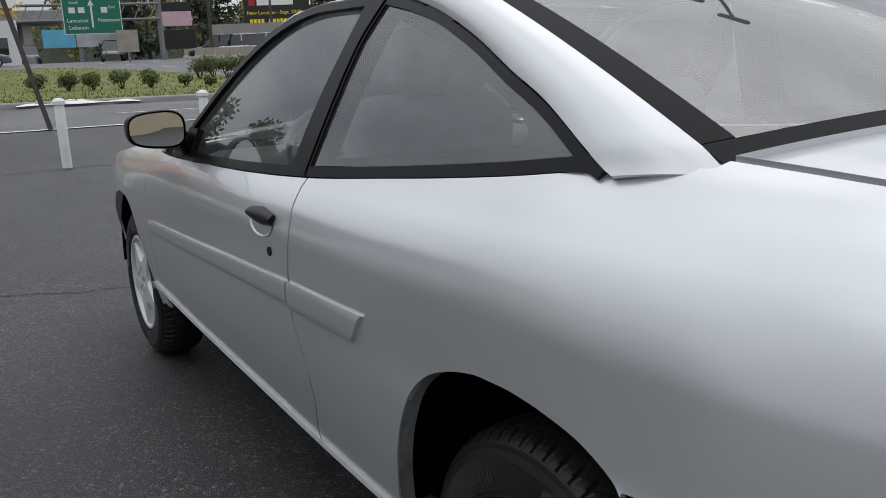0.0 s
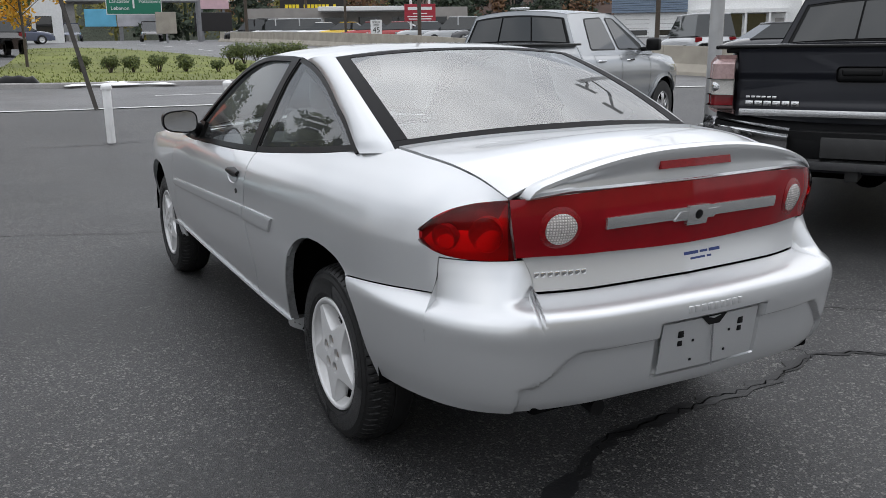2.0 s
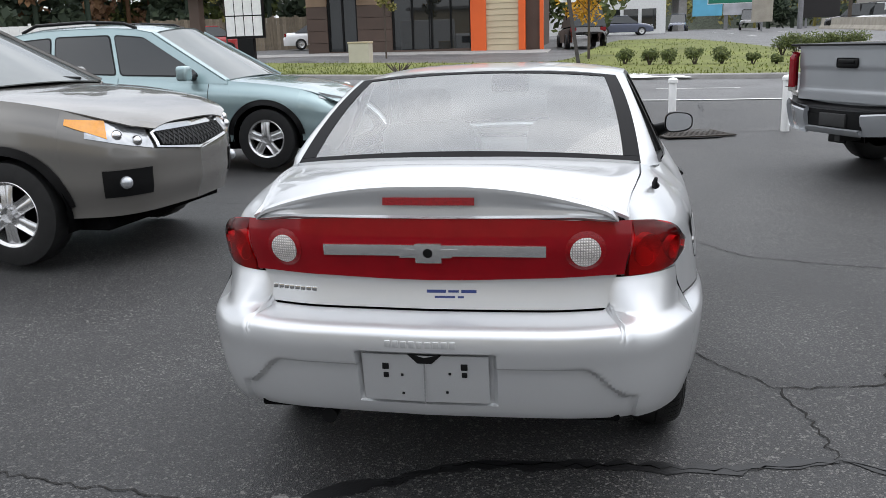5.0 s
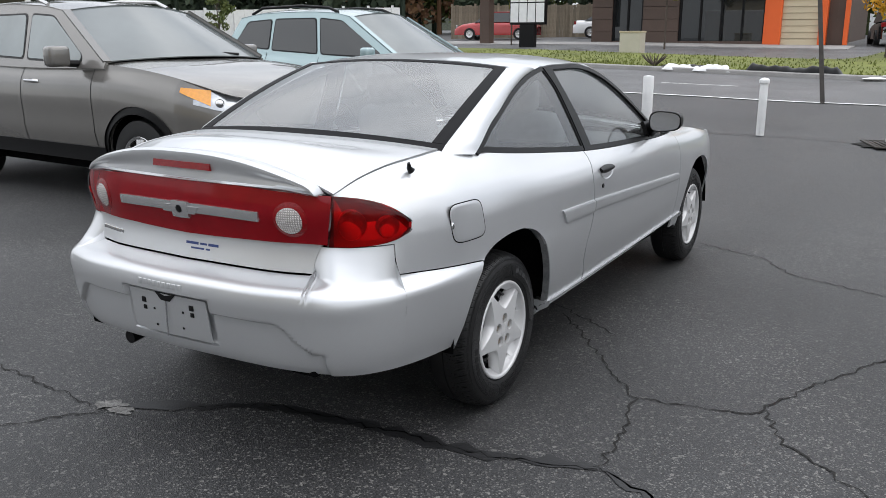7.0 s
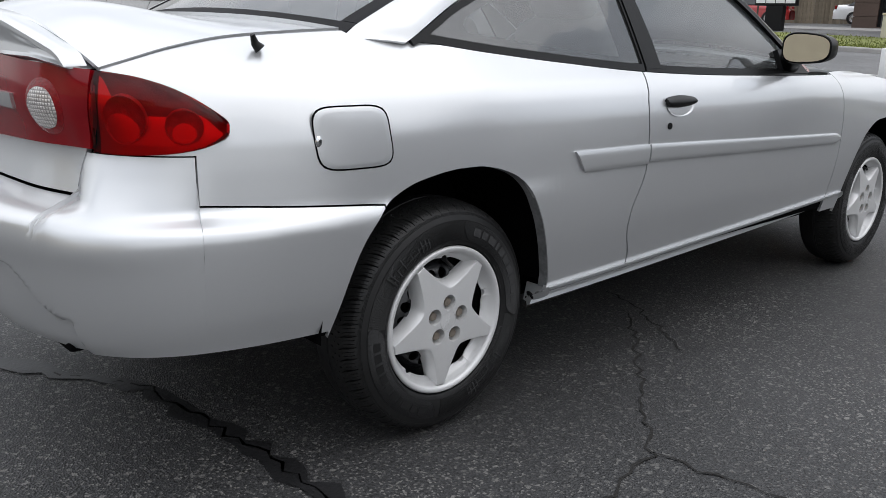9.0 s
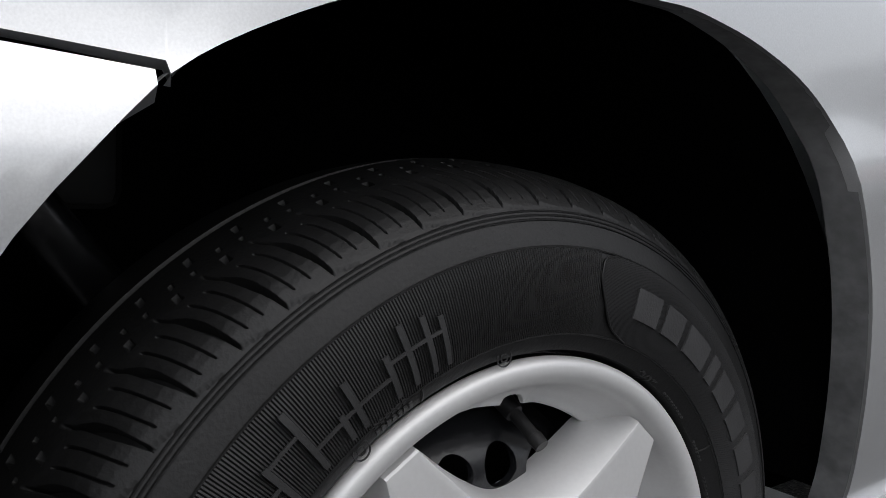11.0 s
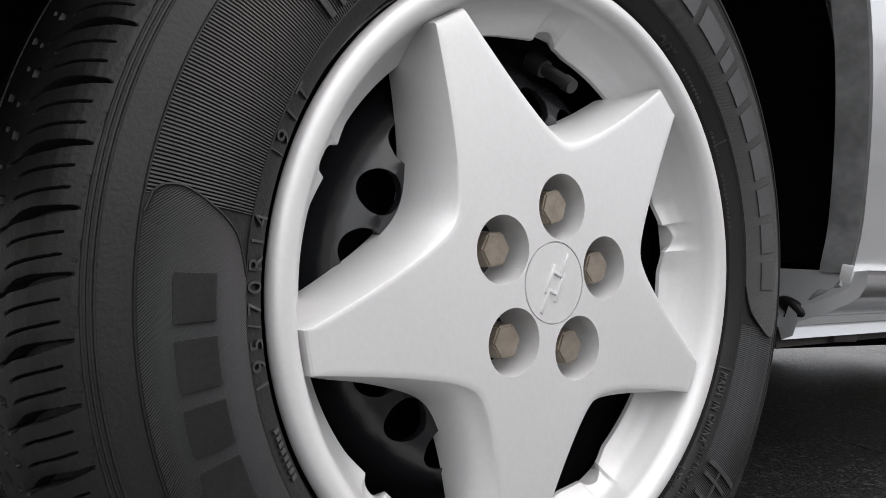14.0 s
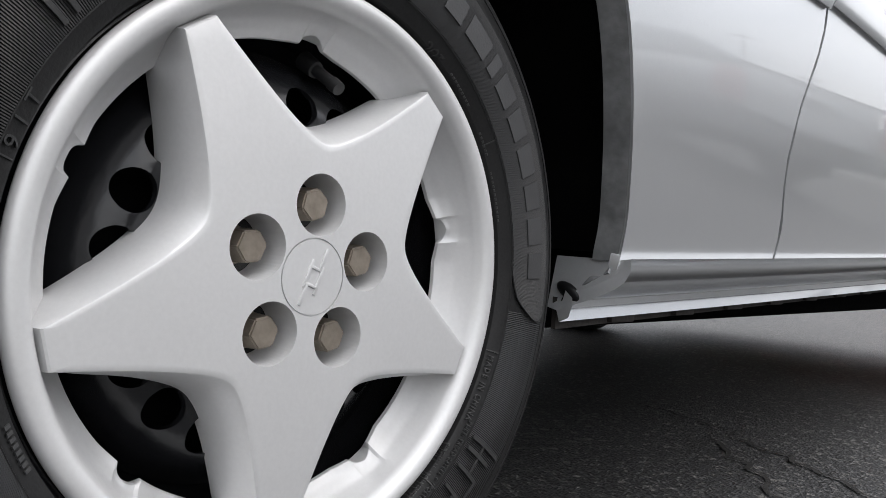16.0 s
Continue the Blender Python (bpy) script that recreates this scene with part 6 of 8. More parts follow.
def simple_wheel(parent, x, y, r, rim, out, spokes=7, w=.22, tint=None):
    bm = bmesh.new()
    prof = [(-w / 2, rim), (-w / 2 - .004, rim * 1.1), (-w / 2 + .012, r * .96), (-w / 2 + .04, r), (w / 2 - .04, r), (w / 2 - .012, r * .96), (w / 2 + .004, rim * 1.1), (w / 2, rim)]
    seg = 72
    rings = lathe(bm, prof, seg)
    for i in (3, 4):
        for k in range(0, seg, 2):
            v = rings[i][k]
            v.co.y *= .978
            v.co.z *= .978
    bmesh.ops.recalc_face_normals(bm, faces=bm.faces)
    tyre = part("wheel", bm, M["rubber"], parent, "black tyre on a silver alloy rim")
    tyre.matrix_basis = pose(x, y, r, 0, 0, 0 if out > 0 else 180)
    bm = bmesh.new()
    lathe(bm, [(w / 2 - .006, rim * 1.02), (w / 2 + .004, rim * .98), (w / 2 - .012, rim * .9), (w / 2 - .10, rim * .88)], 48)
    for k in range(spokes):
        a = 360 * k / spokes
        half = 190 / spokes / 2
        grid(bm, lambda u, v: pol(q := lerp(.045, rim * .93, u), a + (v * 2 - 1) * half * lerp(.95, .62, min(u * 2, 1)) * (.06 / q + .62), w / 2 - .006 - .020 * u * u - .012 * abs(v * 2 - 1) ** 3), 8, 6, .03)
    lathe(bm, [(w / 2 - .05, .085), (w / 2 - .004, .07), (w / 2, .0005)], 24)
    bmesh.ops.recalc_face_normals(bm, faces=bm.faces)
    part("rim", bm, tint or M["bright"], tyre, "silver alloy rim")
    # black disc stands in for the shade behind the spokes
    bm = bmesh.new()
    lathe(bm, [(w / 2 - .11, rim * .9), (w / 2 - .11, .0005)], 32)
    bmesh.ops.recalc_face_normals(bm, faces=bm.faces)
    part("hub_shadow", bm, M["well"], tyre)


def rounded(points, r, n=4):
    """The outline with its corners rounded."""
    out = []
    for i, c in enumerate(points):
        a, b, c = Vector(points[i - 1]), Vector(points[(i + 1) % len(points)]), Vector(c)
        p, q = c + (a - c).normalized() * min(r, (a - c).length * .45), c + (b - c).normalized() * min(r, (b - c).length * .45)
        out += [tuple(p * (1 - t) ** 2 + c * 2 * t * (1 - t) + q * t * t) for t in [k / n for k in range(n + 1)]]
    return out


def grown(points, d):
    """The outline pushed out from its middle by about d."""
    m = sum((Vector(p) for p in points), Vector((0, 0))) / len(points)
    return [tuple(Vector(p) + Vector((math.copysign(d, p[0] - m.x), math.copysign(d, p[1] - m.y)))) for p in points]


def vehicle(name, label, cat, m, col, v0, v1, wb, W, r, belt_pts, cabin, arch=.40, floor=.32, lower=None, windows=(), gaps=(), wheel_tint=None, mirrors=None, spokes=7, rim=.21, glass=None, roof_col=None, flat_rear=False, handles=()):
    """A parked road vehicle. Along y: rear axle at 0; cabin: (y, z) of base rear, the roof line, base front; windows: outlines on the flank."""
    root = thing(name, label, cat, m)
    cr = .06 if flat_rear else .16
    pl = [(0, v0), (.62 * W, v0 + .02), (.88 * W, v0 + .06 + cr * .3), (.97 * W, v0 + .12 + cr), (W, v0 + .55), (W, v1 - 1.0), (.965 * W, v1 - .50), (.84 * W, v1 - .20), (.52 * W, v1 - .05), (0, v1)]
    cum = [0.0]
    for a, b in zip(pl, pl[1:]):
        cum.append(cum[-1] + math.hypot(b[0] - a[0], b[1] - a[1]))
    ox, oy, sy = curve(cum, [p[0] for p in pl]), curve(cum, [p[1] for p in pl]), curve([p[1] for p in pl], cum)
    top = curve([p[0] for p in belt_pts], [p[1] for p in belt_pts])
    zmax = max(p[1] for p in belt_pts)

    def sk(s, z, out=0.0):
        e = .01
        tx, ty = ox(min(s + e, cum[-1])) - ox(max(s - e, 0)), oy(min(s + e, cum[-1])) - oy(max(s - e, 0))
        k = math.hypot(tx, ty)
        t = top(oy(s))
        q = (z - floor) / max(t - floor, .01)
        ins = .05 * (1 - sstep(0, .35, q)) + .075 * sstep(.72, 1.02, q) ** 1.5 - .008 * math.exp(-((q - .62) / .1) ** 2)
        return Vector((ox(s) - ty / k * (ins - out), oy(s) + tx / k * (ins - out), z))

    def zb(y):
        for c in (0, wb):
            d = abs(y - c)
            if d < arch:
                return max(floor, r + math.sqrt(max(arch * arch - d * d, 0)) * .96)
        return floor

    us = sorted(set([i / 150 for i in range(151)] + [sy(c + k * arch) / cum[-1] for c in (0, wb) for k in (-1.001, -.999, -.98, -.9, .9, .98, .999, 1.001)]))
    for sg in (1, -1):
        bm = bmesh.new()
        def fn(u, v):
            s = u * cum[-1]
            y = oy(s)
            b = zb(y) if s > cum[3] * .8 and s < cum[-3] else floor
            p = sk(s, lerp(b, top(y), v))
            return (sg * p.x, p.y, p.z)
        grid(bm, fn, 0, 0, .02, flip=sg < 0, us=us, vs=[j / 18 for j in range(19)])
        part("body_side", bm, col, root)
        for c in (0, wb):
            bm = bmesh.new()
            grid(bm, lambda u, v: (sg * lerp(W * .45, W - .03, v), c + (arch + .01) * math.cos(a := lerp(-.3, math.pi + .3, u)), r + (arch + .01) * .96 * math.sin(a)), 24, 2)
            grid(bm, lambda u, v: (sg * W * .45, c + arch * v * math.cos(a := lerp(-.3, math.pi + .3, u)), r + arch * v * math.sin(a)), 24, 2)
            part("wheel_liner", bm, M["well"], root)
            if lower:
                bm = bmesh.new()
                def fn(u, v):
                    a = lerp(.12, math.pi - .12, u)
                    rr = arch + lerp(-.008, .055, v)
                    y = c + rr * math.cos(a)
                    p = sk(sy(y), r + rr * .96 * math.sin(a), .012 - .010 * v)
                    return (sg * p.x, p.y, p.z)
                grid(bm, fn, 26, 3, .012)
                bmesh.ops.recalc_face_normals(bm, faces=bm.faces)
                part("arch_moulding", bm, lower, root)
            simple_wheel(root, sg * (W - .115), c, r, rim, sg, spokes, tint=wheel_tint)
        if lower:
            bm = bmesh.new()
            grid(bm, lambda u, v: ((p := sk(sy(lerp(arch + .04, wb - arch - .04, u)), lerp(floor, floor + .13, v), .012)), (sg * p.x, p.y, p.z))[1], 20, 3, .012, flip=sg < 0)
            part("sill_cladding", bm, lower, root)
    # top sheet: bonnet, shoulders, tail
    bm = bmesh.new()
    def fn(u, v):
        y = lerp(v0 + .05, v1 - .05, v)
        k = u * 2 - 1
        e = sk(sy(y), top(y))
        return (k * e.x, y, top(y) + .035 * (1 - k ** 4))
    grid(bm, fn, 14, 60, .01)
    part("bonnet", bm, col, root)
    bm = bmesh.new()
    box(bm, -W * (.5 if flat_rear else .8), W * (.5 if flat_rear else .8), v0 + (.5 if flat_rear else .25), v1 - .3, floor - .10, floor + .08)
    part("underbody", bm, M["well"], root)
    # cabin: roof line from the back glass to the windscreen, flanks leaning in
    (yb0, zb0), line, (yb1, zb1) = cabin
    line_z = curve([p[0] for p in line], [p[1] for p in line])
    (yr0, zr0), (yr1, zr1) = line[0], line[-1]
    z_lo, z_hi = min(zb0, zb1), max(p[1] for p in line)
    wbase, wroof = sk(sy(yb0 * .5 + yb1 * .5), top(yb0 * .5 + yb1 * .5)).x + .012, W * .70
    def cab(z):
        return lerp(wbase, wroof, (z - z_lo) / (z_hi - z_lo))
    pane = glass or M["pane"]
    zc = .055
    bm = bmesh.new()
    def fn(u, v):
        k = u * 2 - 1
        y = lerp(yr0, yr1, v)
        z = line_z(y)
        return (k * (cab(z) + .004), y + (.06 * (v > .5) - .03 * (v < .5)) * (2 * v - 1) ** 4 * (1 - k * k), z + zc * (1 - abs(k) ** 2.4))
    grid(bm, fn, 22, 20, .03)
    part("roof", bm, roof_col or col, root)
    for nm, a, b in (("windscreen", (yb1, zb1), (yr1, zr1)), ("rear_window", (yb0, zb0), (yr0, zr0))):
        bm = bmesh.new()
        bow = .10 if nm == "windscreen" else -.04
        inset = .0 if flat_rear and nm == "rear_window" else .045
        def fn(u, v):
            k = u * 2 - 1
            y, z = lerp(a[0], b[0], v), lerp(a[1], b[1], v)
            return (k * (cab(z) - inset), y + bow * (1 - k * k), z + lerp(.03, zc, v) * (1 - k * k))
        grid(bm, fn, 16, 8, .01, flip=nm == "rear_window")
        bmesh.ops.recalc_face_normals(bm, faces=bm.faces)
        if nm == "rear_window" and flat_rear:
            back = part("cabin_back", bm, col, root)
            bm = bmesh.new()
            grid(bm, lambda u, v: Vector(fn(lerp(.035, .965, u), lerp(.03, .86, v))) + Vector((0, -.010, 0)), 12, 4, .008, flip=True)
            bmesh.ops.recalc_face_normals(bm, faces=bm.faces)
            part("rear_seal", bm, M["black"], back, "black rubber seal")
            for u0, u1 in ((.055, .345), (.355, .645), (.655, .945)):
                bm = bmesh.new()
                grid(bm, lambda u, v: Vector(fn(lerp(u0, u1, u), lerp(.07, .81, v))) + Vector((0, -.020, 0)), 6, 4, .006, flip=True)
                bmesh.ops.recalc_face_normals(bm, faces=bm.faces)
                part("rear_pane", bm, pane, back, "dark rear cab glass")
            continue
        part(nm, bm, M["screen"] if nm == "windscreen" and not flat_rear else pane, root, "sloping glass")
        if nm == "windscreen":
            for sg in (1, -1):
                bm = bmesh.new()
                grid(bm, lambda u, v: Vector(fn(1 if sg > 0 else 0, u)) + Vector((sg * lerp(-.004, .052, v), lerp(.012, -.02, v), .010)), 10, 2, .02)
                bmesh.ops.recalc_face_normals(bm, faces=bm.faces)
                part("screen_pillar", bm, col, root)
    for sg in (1, -1):
        # painted flank, then black surround and panes let into it
        def flank(points, out, depth, mtl, nm, lb="", into=root):
            bm = bmesh.new()
            bm.faces.new([bm.verts.new((sg * (cab(z) + out), y, z)) for y, z in points])
            bmesh.ops.triangulate(bm, faces=bm.faces[:])
            bmesh.ops.recalc_face_normals(bm, faces=bm.faces)
            for f in bm.faces:
                if f.normal.x * sg < 0:
                    f.normal_flip()
            bmesh.ops.solidify(bm, geom=bm.faces[:], thickness=depth)
            return part(nm, bm, mtl, into, lb)
        lo = [(lerp(yb0, yb1, k / 12), min(zb0, zb1, top(lerp(yb0, yb1, k / 12))) - .03) for k in range(13)]
        hi = [(y, line_z(y) + .004) for y in [lerp(yr1, yr0, k / 16) for k in range(17)]]
        flank(lo + [(yb1, zb1)] + hi + [(yb0, zb0)], 0, .03, col, "cabin_side")
        for w in windows:
            win = flank(rounded(grown(w, .016), .05), .004, .006, M["black"], "window_surround")
            flank(rounded(w, .04), .008, .005, pane, "side_window", "dark side window", win)
        if mirrors:
            y, z = mirrors
            bm = bmesh.new()
            box(bm, sg * (W + .02) if sg > 0 else -(W + .21), sg * (W + .21) if sg > 0 else -(W + .02), y - .05, y + .08, z - .02, z + .15, .035, seg=3)
            part("door_mirror", bm, M["black"] if flat_rear else col, root)
            bm = bmesh.new()
            tube(bm, [(sg * (W - .10), y + .05, z), (sg * (W + .06), y + .02, z + .01)], .03, 8)
            part("mirror_arm", bm, M["black"], root)
        for y, z in handles:
            bm = bmesh.new()
            p = sk(sy(y), z, .02)
            tube(bm, [(sg * (p.x - .03), y - .09, z), (sg * p.x, y - .07, z + .005), (sg * p.x, y + .07, z + .005), (sg * (p.x - .03), y + .09, z)], .014, 8)
            part("door_handle", bm, M["chrome"], root, "bright door handle")
        for yd in gaps:
            bm = bmesh.new()
            grid(bm, lambda u, v: ((p := sk(sy(yd + .008 * v), lerp(floor + .12, top(yd) - .01, u), .002)), (sg * p.x, p.y, p.z))[1], 14, 1, 0, flip=sg > 0)
            part("door_gap", bm, M["black"], root)
    return root, sk, sy, top


def patch(root, name, mtl, sk, s0, s1, z0, z1, out, label="", n=10, m=4, sides=(1, -1), depth=.012, shape=None):
    """A lamp, grille or trim piece laid on a vehicle's skin."""
    obs = []
    for sg in sides:
        bm = bmesh.new()
        def fn(u, v):
            s = lerp(s0, s1, u)
            a, b = (z0, z1) if shape is None else shape(u)
            p = sk(abs(s), lerp(a, b, v), out)
            return (sg * math.copysign(p.x, s), p.y, p.z)
        grid(bm, fn, n, m, depth, flip=sg < 0)
        bmesh.ops.recalc_face_normals(bm, faces=bm.faces)
        obs.append(part(name, bm, mtl, root, label))
    return obs


def at(x, y, deg):
    """A pose on the ground with the nose along deg, counted from +x."""
    return pose(x, y, ground_z(x, y), 0, 0, deg - 90)


# grey crossover with its nose to the coupe
kia, sk, sy, top = vehicle("crossover", "grey-brown compact crossover parked nose-out", "car", at(-6.04, 2.83, -3), paint("grey_brown_paint", (.165, .157, .145)), -.95, 3.62, 2.70, .94, .362,
    [(-.95, 1.02), (-.6, 1.17), (1.2, 1.13), (2.2, 1.14), (2.6, 1.12), (3.1, 1.05), (3.42, .96), (3.62, .86)],
    ((-.80, 1.19), [(-.58, 1.58), (-.2, 1.635), (.5, 1.655), (1.1, 1.635), (1.48, 1.585)], (2.27, 1.16)), .425, .33, M["black"],
    windows=([(-.60, 1.24), (-.42, 1.50), (.02, 1.54), (.06, 1.22)], [(.13, 1.215), (.10, 1.545), (.92, 1.555), (1.06, 1.185)], [(1.14, 1.18), (1.02, 1.555), (1.36, 1.535), (1.92, 1.22), (1.93, 1.165)]),
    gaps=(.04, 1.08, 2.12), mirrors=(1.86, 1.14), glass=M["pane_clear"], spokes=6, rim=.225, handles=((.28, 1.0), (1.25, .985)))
end = sy(3.62)
patch(kia, "headlamp", M["lampclear"], sk, end - .98, end - .52, 0, 0, .010, "clear swept-back headlamp", 12, 4, shape=lambda u: (lerp(.86, .76, u), lerp(.975, .90, u)))
patch(kia, "indicator", M["amber"], sk, end - 1.10, end - .84, 0, 0, .014, "amber corner of the headlamp", 8, 4, shape=lambda u: (lerp(.95, .85, u), lerp(.985, .965, u)))
for s_ in (.76, .63):
    for sg in (1, -1):
        bm = bmesh.new()
        p = sk(end - s_, .865 - (.76 - s_) * .35, .004)
        bmesh.ops.create_uvsphere(bm, u_segments=20, v_segments=10, radius=.036, matrix=Matrix.Translation((sg * p.x, p.y, p.z)))
        part("lamp_bulb", bm, M["chrome"], kia, "round bright lamp inside the headlamp")
for sg in (1,):
    bm = bmesh.new()
    def fn(u, v):
        k = u * 2 - 1
        p = sk(end - abs(k) * .50, lerp(.70 + .06 * abs(k), .90, v), .014)
        return (math.copysign(p.x, k), p.y, p.z)
    grid(bm, fn, 24, 4, .01)
    bmesh.ops.recalc_face_normals(bm, faces=bm.faces)
    part("grille_frame", bm, M["chrome"], kia, "bright grille surround")
    bm = bmesh.new()
    def fn(u, v):
        k = u * 2 - 1
        p = sk(end - abs(k) * .44, lerp(.725 + .05 * abs(k), .86, v), .020)
        return (math.copysign(p.x, k), p.y, p.z)
    grid(bm, fn, 24, 4, .006)
    bmesh.ops.recalc_face_normals(bm, faces=bm.faces)
    grille = part("grille", bm, M["black"], kia, "black mesh grille")
    bm = bmesh.new()
    for tilt in (-1, 1):
        for j in range(-9, 10):
            pts = []
            for q in range(7):
                v = q / 6
                k = max(-.98, min(.98, j / 8 + tilt * (v - .5) * .22))
                p = sk(end - abs(k) * .44, lerp(.727 + .05 * abs(k), .858, v), .024)
                pts.append((math.copysign(p.x, k), p.y, p.z))
            tube(bm, pts, .004, 5)
    part("mesh", bm, M["dim_steel"], grille, "crossed bars of the grille mesh")
patch(kia, "fog_lamp_recess", M["black"], sk, end - .90, end - .55, .46, .64, .008, "black fog lamp recess")
for sg in (1, -1):
    bm = bmesh.new()
    p = sk(end - .74, .555, .01)
    bmesh.ops.create_uvsphere(bm, u_segments=16, v_segments=8, radius=.045, matrix=Matrix.Translation((sg * p.x, p.y, p.z)))
    part("fog_lamp", bm, M["lampclear"], kia, "round fog lamp")
    bm = bmesh.new()
    tube(bm, [(sg * .66, -.42, 1.62), (sg * .665, -.25, 1.70), (sg * .665, .45, 1.725), (sg * .66, 1.0, 1.705), (sg * .65, 1.18, 1.645)], .018, 8)
    part("roof_rail", bm, M["bright"], kia, "silver roof rail")
    bm = bmesh.new()
    tube(bm, [(sg * .30 - .24, 2.30, 1.205), (sg * .30 + .05, 2.25, 1.225), (sg * .30 + .27, 2.20, 1.215)], .012, 6)
    part("wiper", bm, M["black"], kia, "black wiper blade")

# pale teal crossover behind it
esc, sk, sy, top = vehicle("crossover", "pale teal compact crossover with roof rails", "car", at(-6.0, 7.0, 0), paint("teal_paint", (.31, .41, .42), .5), -.93, 3.60, 2.69, .92, .35,
    [(-.93, 1.0), (-.6, 1.14), (1.0, 1.07), (2.0, 1.03), (2.6, .98), (3.2, .88), (3.60, .68)],
    ((-.86, 1.12), [(-.62, 1.58), (-.2, 1.64), (.5, 1.655), (1.0, 1.635), (1.30, 1.58)], (2.25, 1.02)), .41, .32, M["black"],
    windows=([(-.66, 1.22), (-.46, 1.52), (-.05, 1.55), (-.02, 1.17)], [(.05, 1.16), (.03, 1.555), (.72, 1.56), (.84, 1.12)], [(.92, 1.115), (.80, 1.56), (1.18, 1.525), (1.86, 1.13), (1.88, 1.08)]),
    gaps=(-.02, .88, 2.02), mirrors=(1.80, 1.05), spokes=5, rim=.22, handles=((.18, .95), (1.06, .93)))
end = sy(3.60)
patch(esc, "headlamp", M["lampclear"], sk, end - .90, end - .45, 0, 0, .010, "slim clear headlamp", 12, 4, shape=lambda u: (lerp(.80, .70, u), lerp(.86, .78, u)))
patch(esc, "grille", M["black"], sk, end - .72, end - .28, .42, .62, .008, "black lower grille opening")
patch(esc, "fog_trim", M["bright"], sk, end - .80, end - .62, .37, .44, .012, "silver fog lamp trim")
patch(esc, "tail_lamp", M["red"], sk, sy(-.80), sy(-.5), .86, 1.06, .012, "red tail lamp")
for sg in (1, -1):
    bm = bmesh.new()
    tube(bm, [(sg * .62, -.45, 1.63), (sg * .63, -.25, 1.71), (sg * .63, .45, 1.73), (sg * .62, .9, 1.70), (sg * .61, 1.05, 1.645)], .02, 8)
    part("roof_rail", bm, M["black"], esc, "black roof rail")


M["bumper_chrome"] = mat("bumper_chrome", (.66, .66, .67), .14, 1.0, .12, 8)
M["pink_lens"] = mat("pink_lens", (.42, .29, .28), .15, .2, .2, 60, .3, 200, coat=.6)


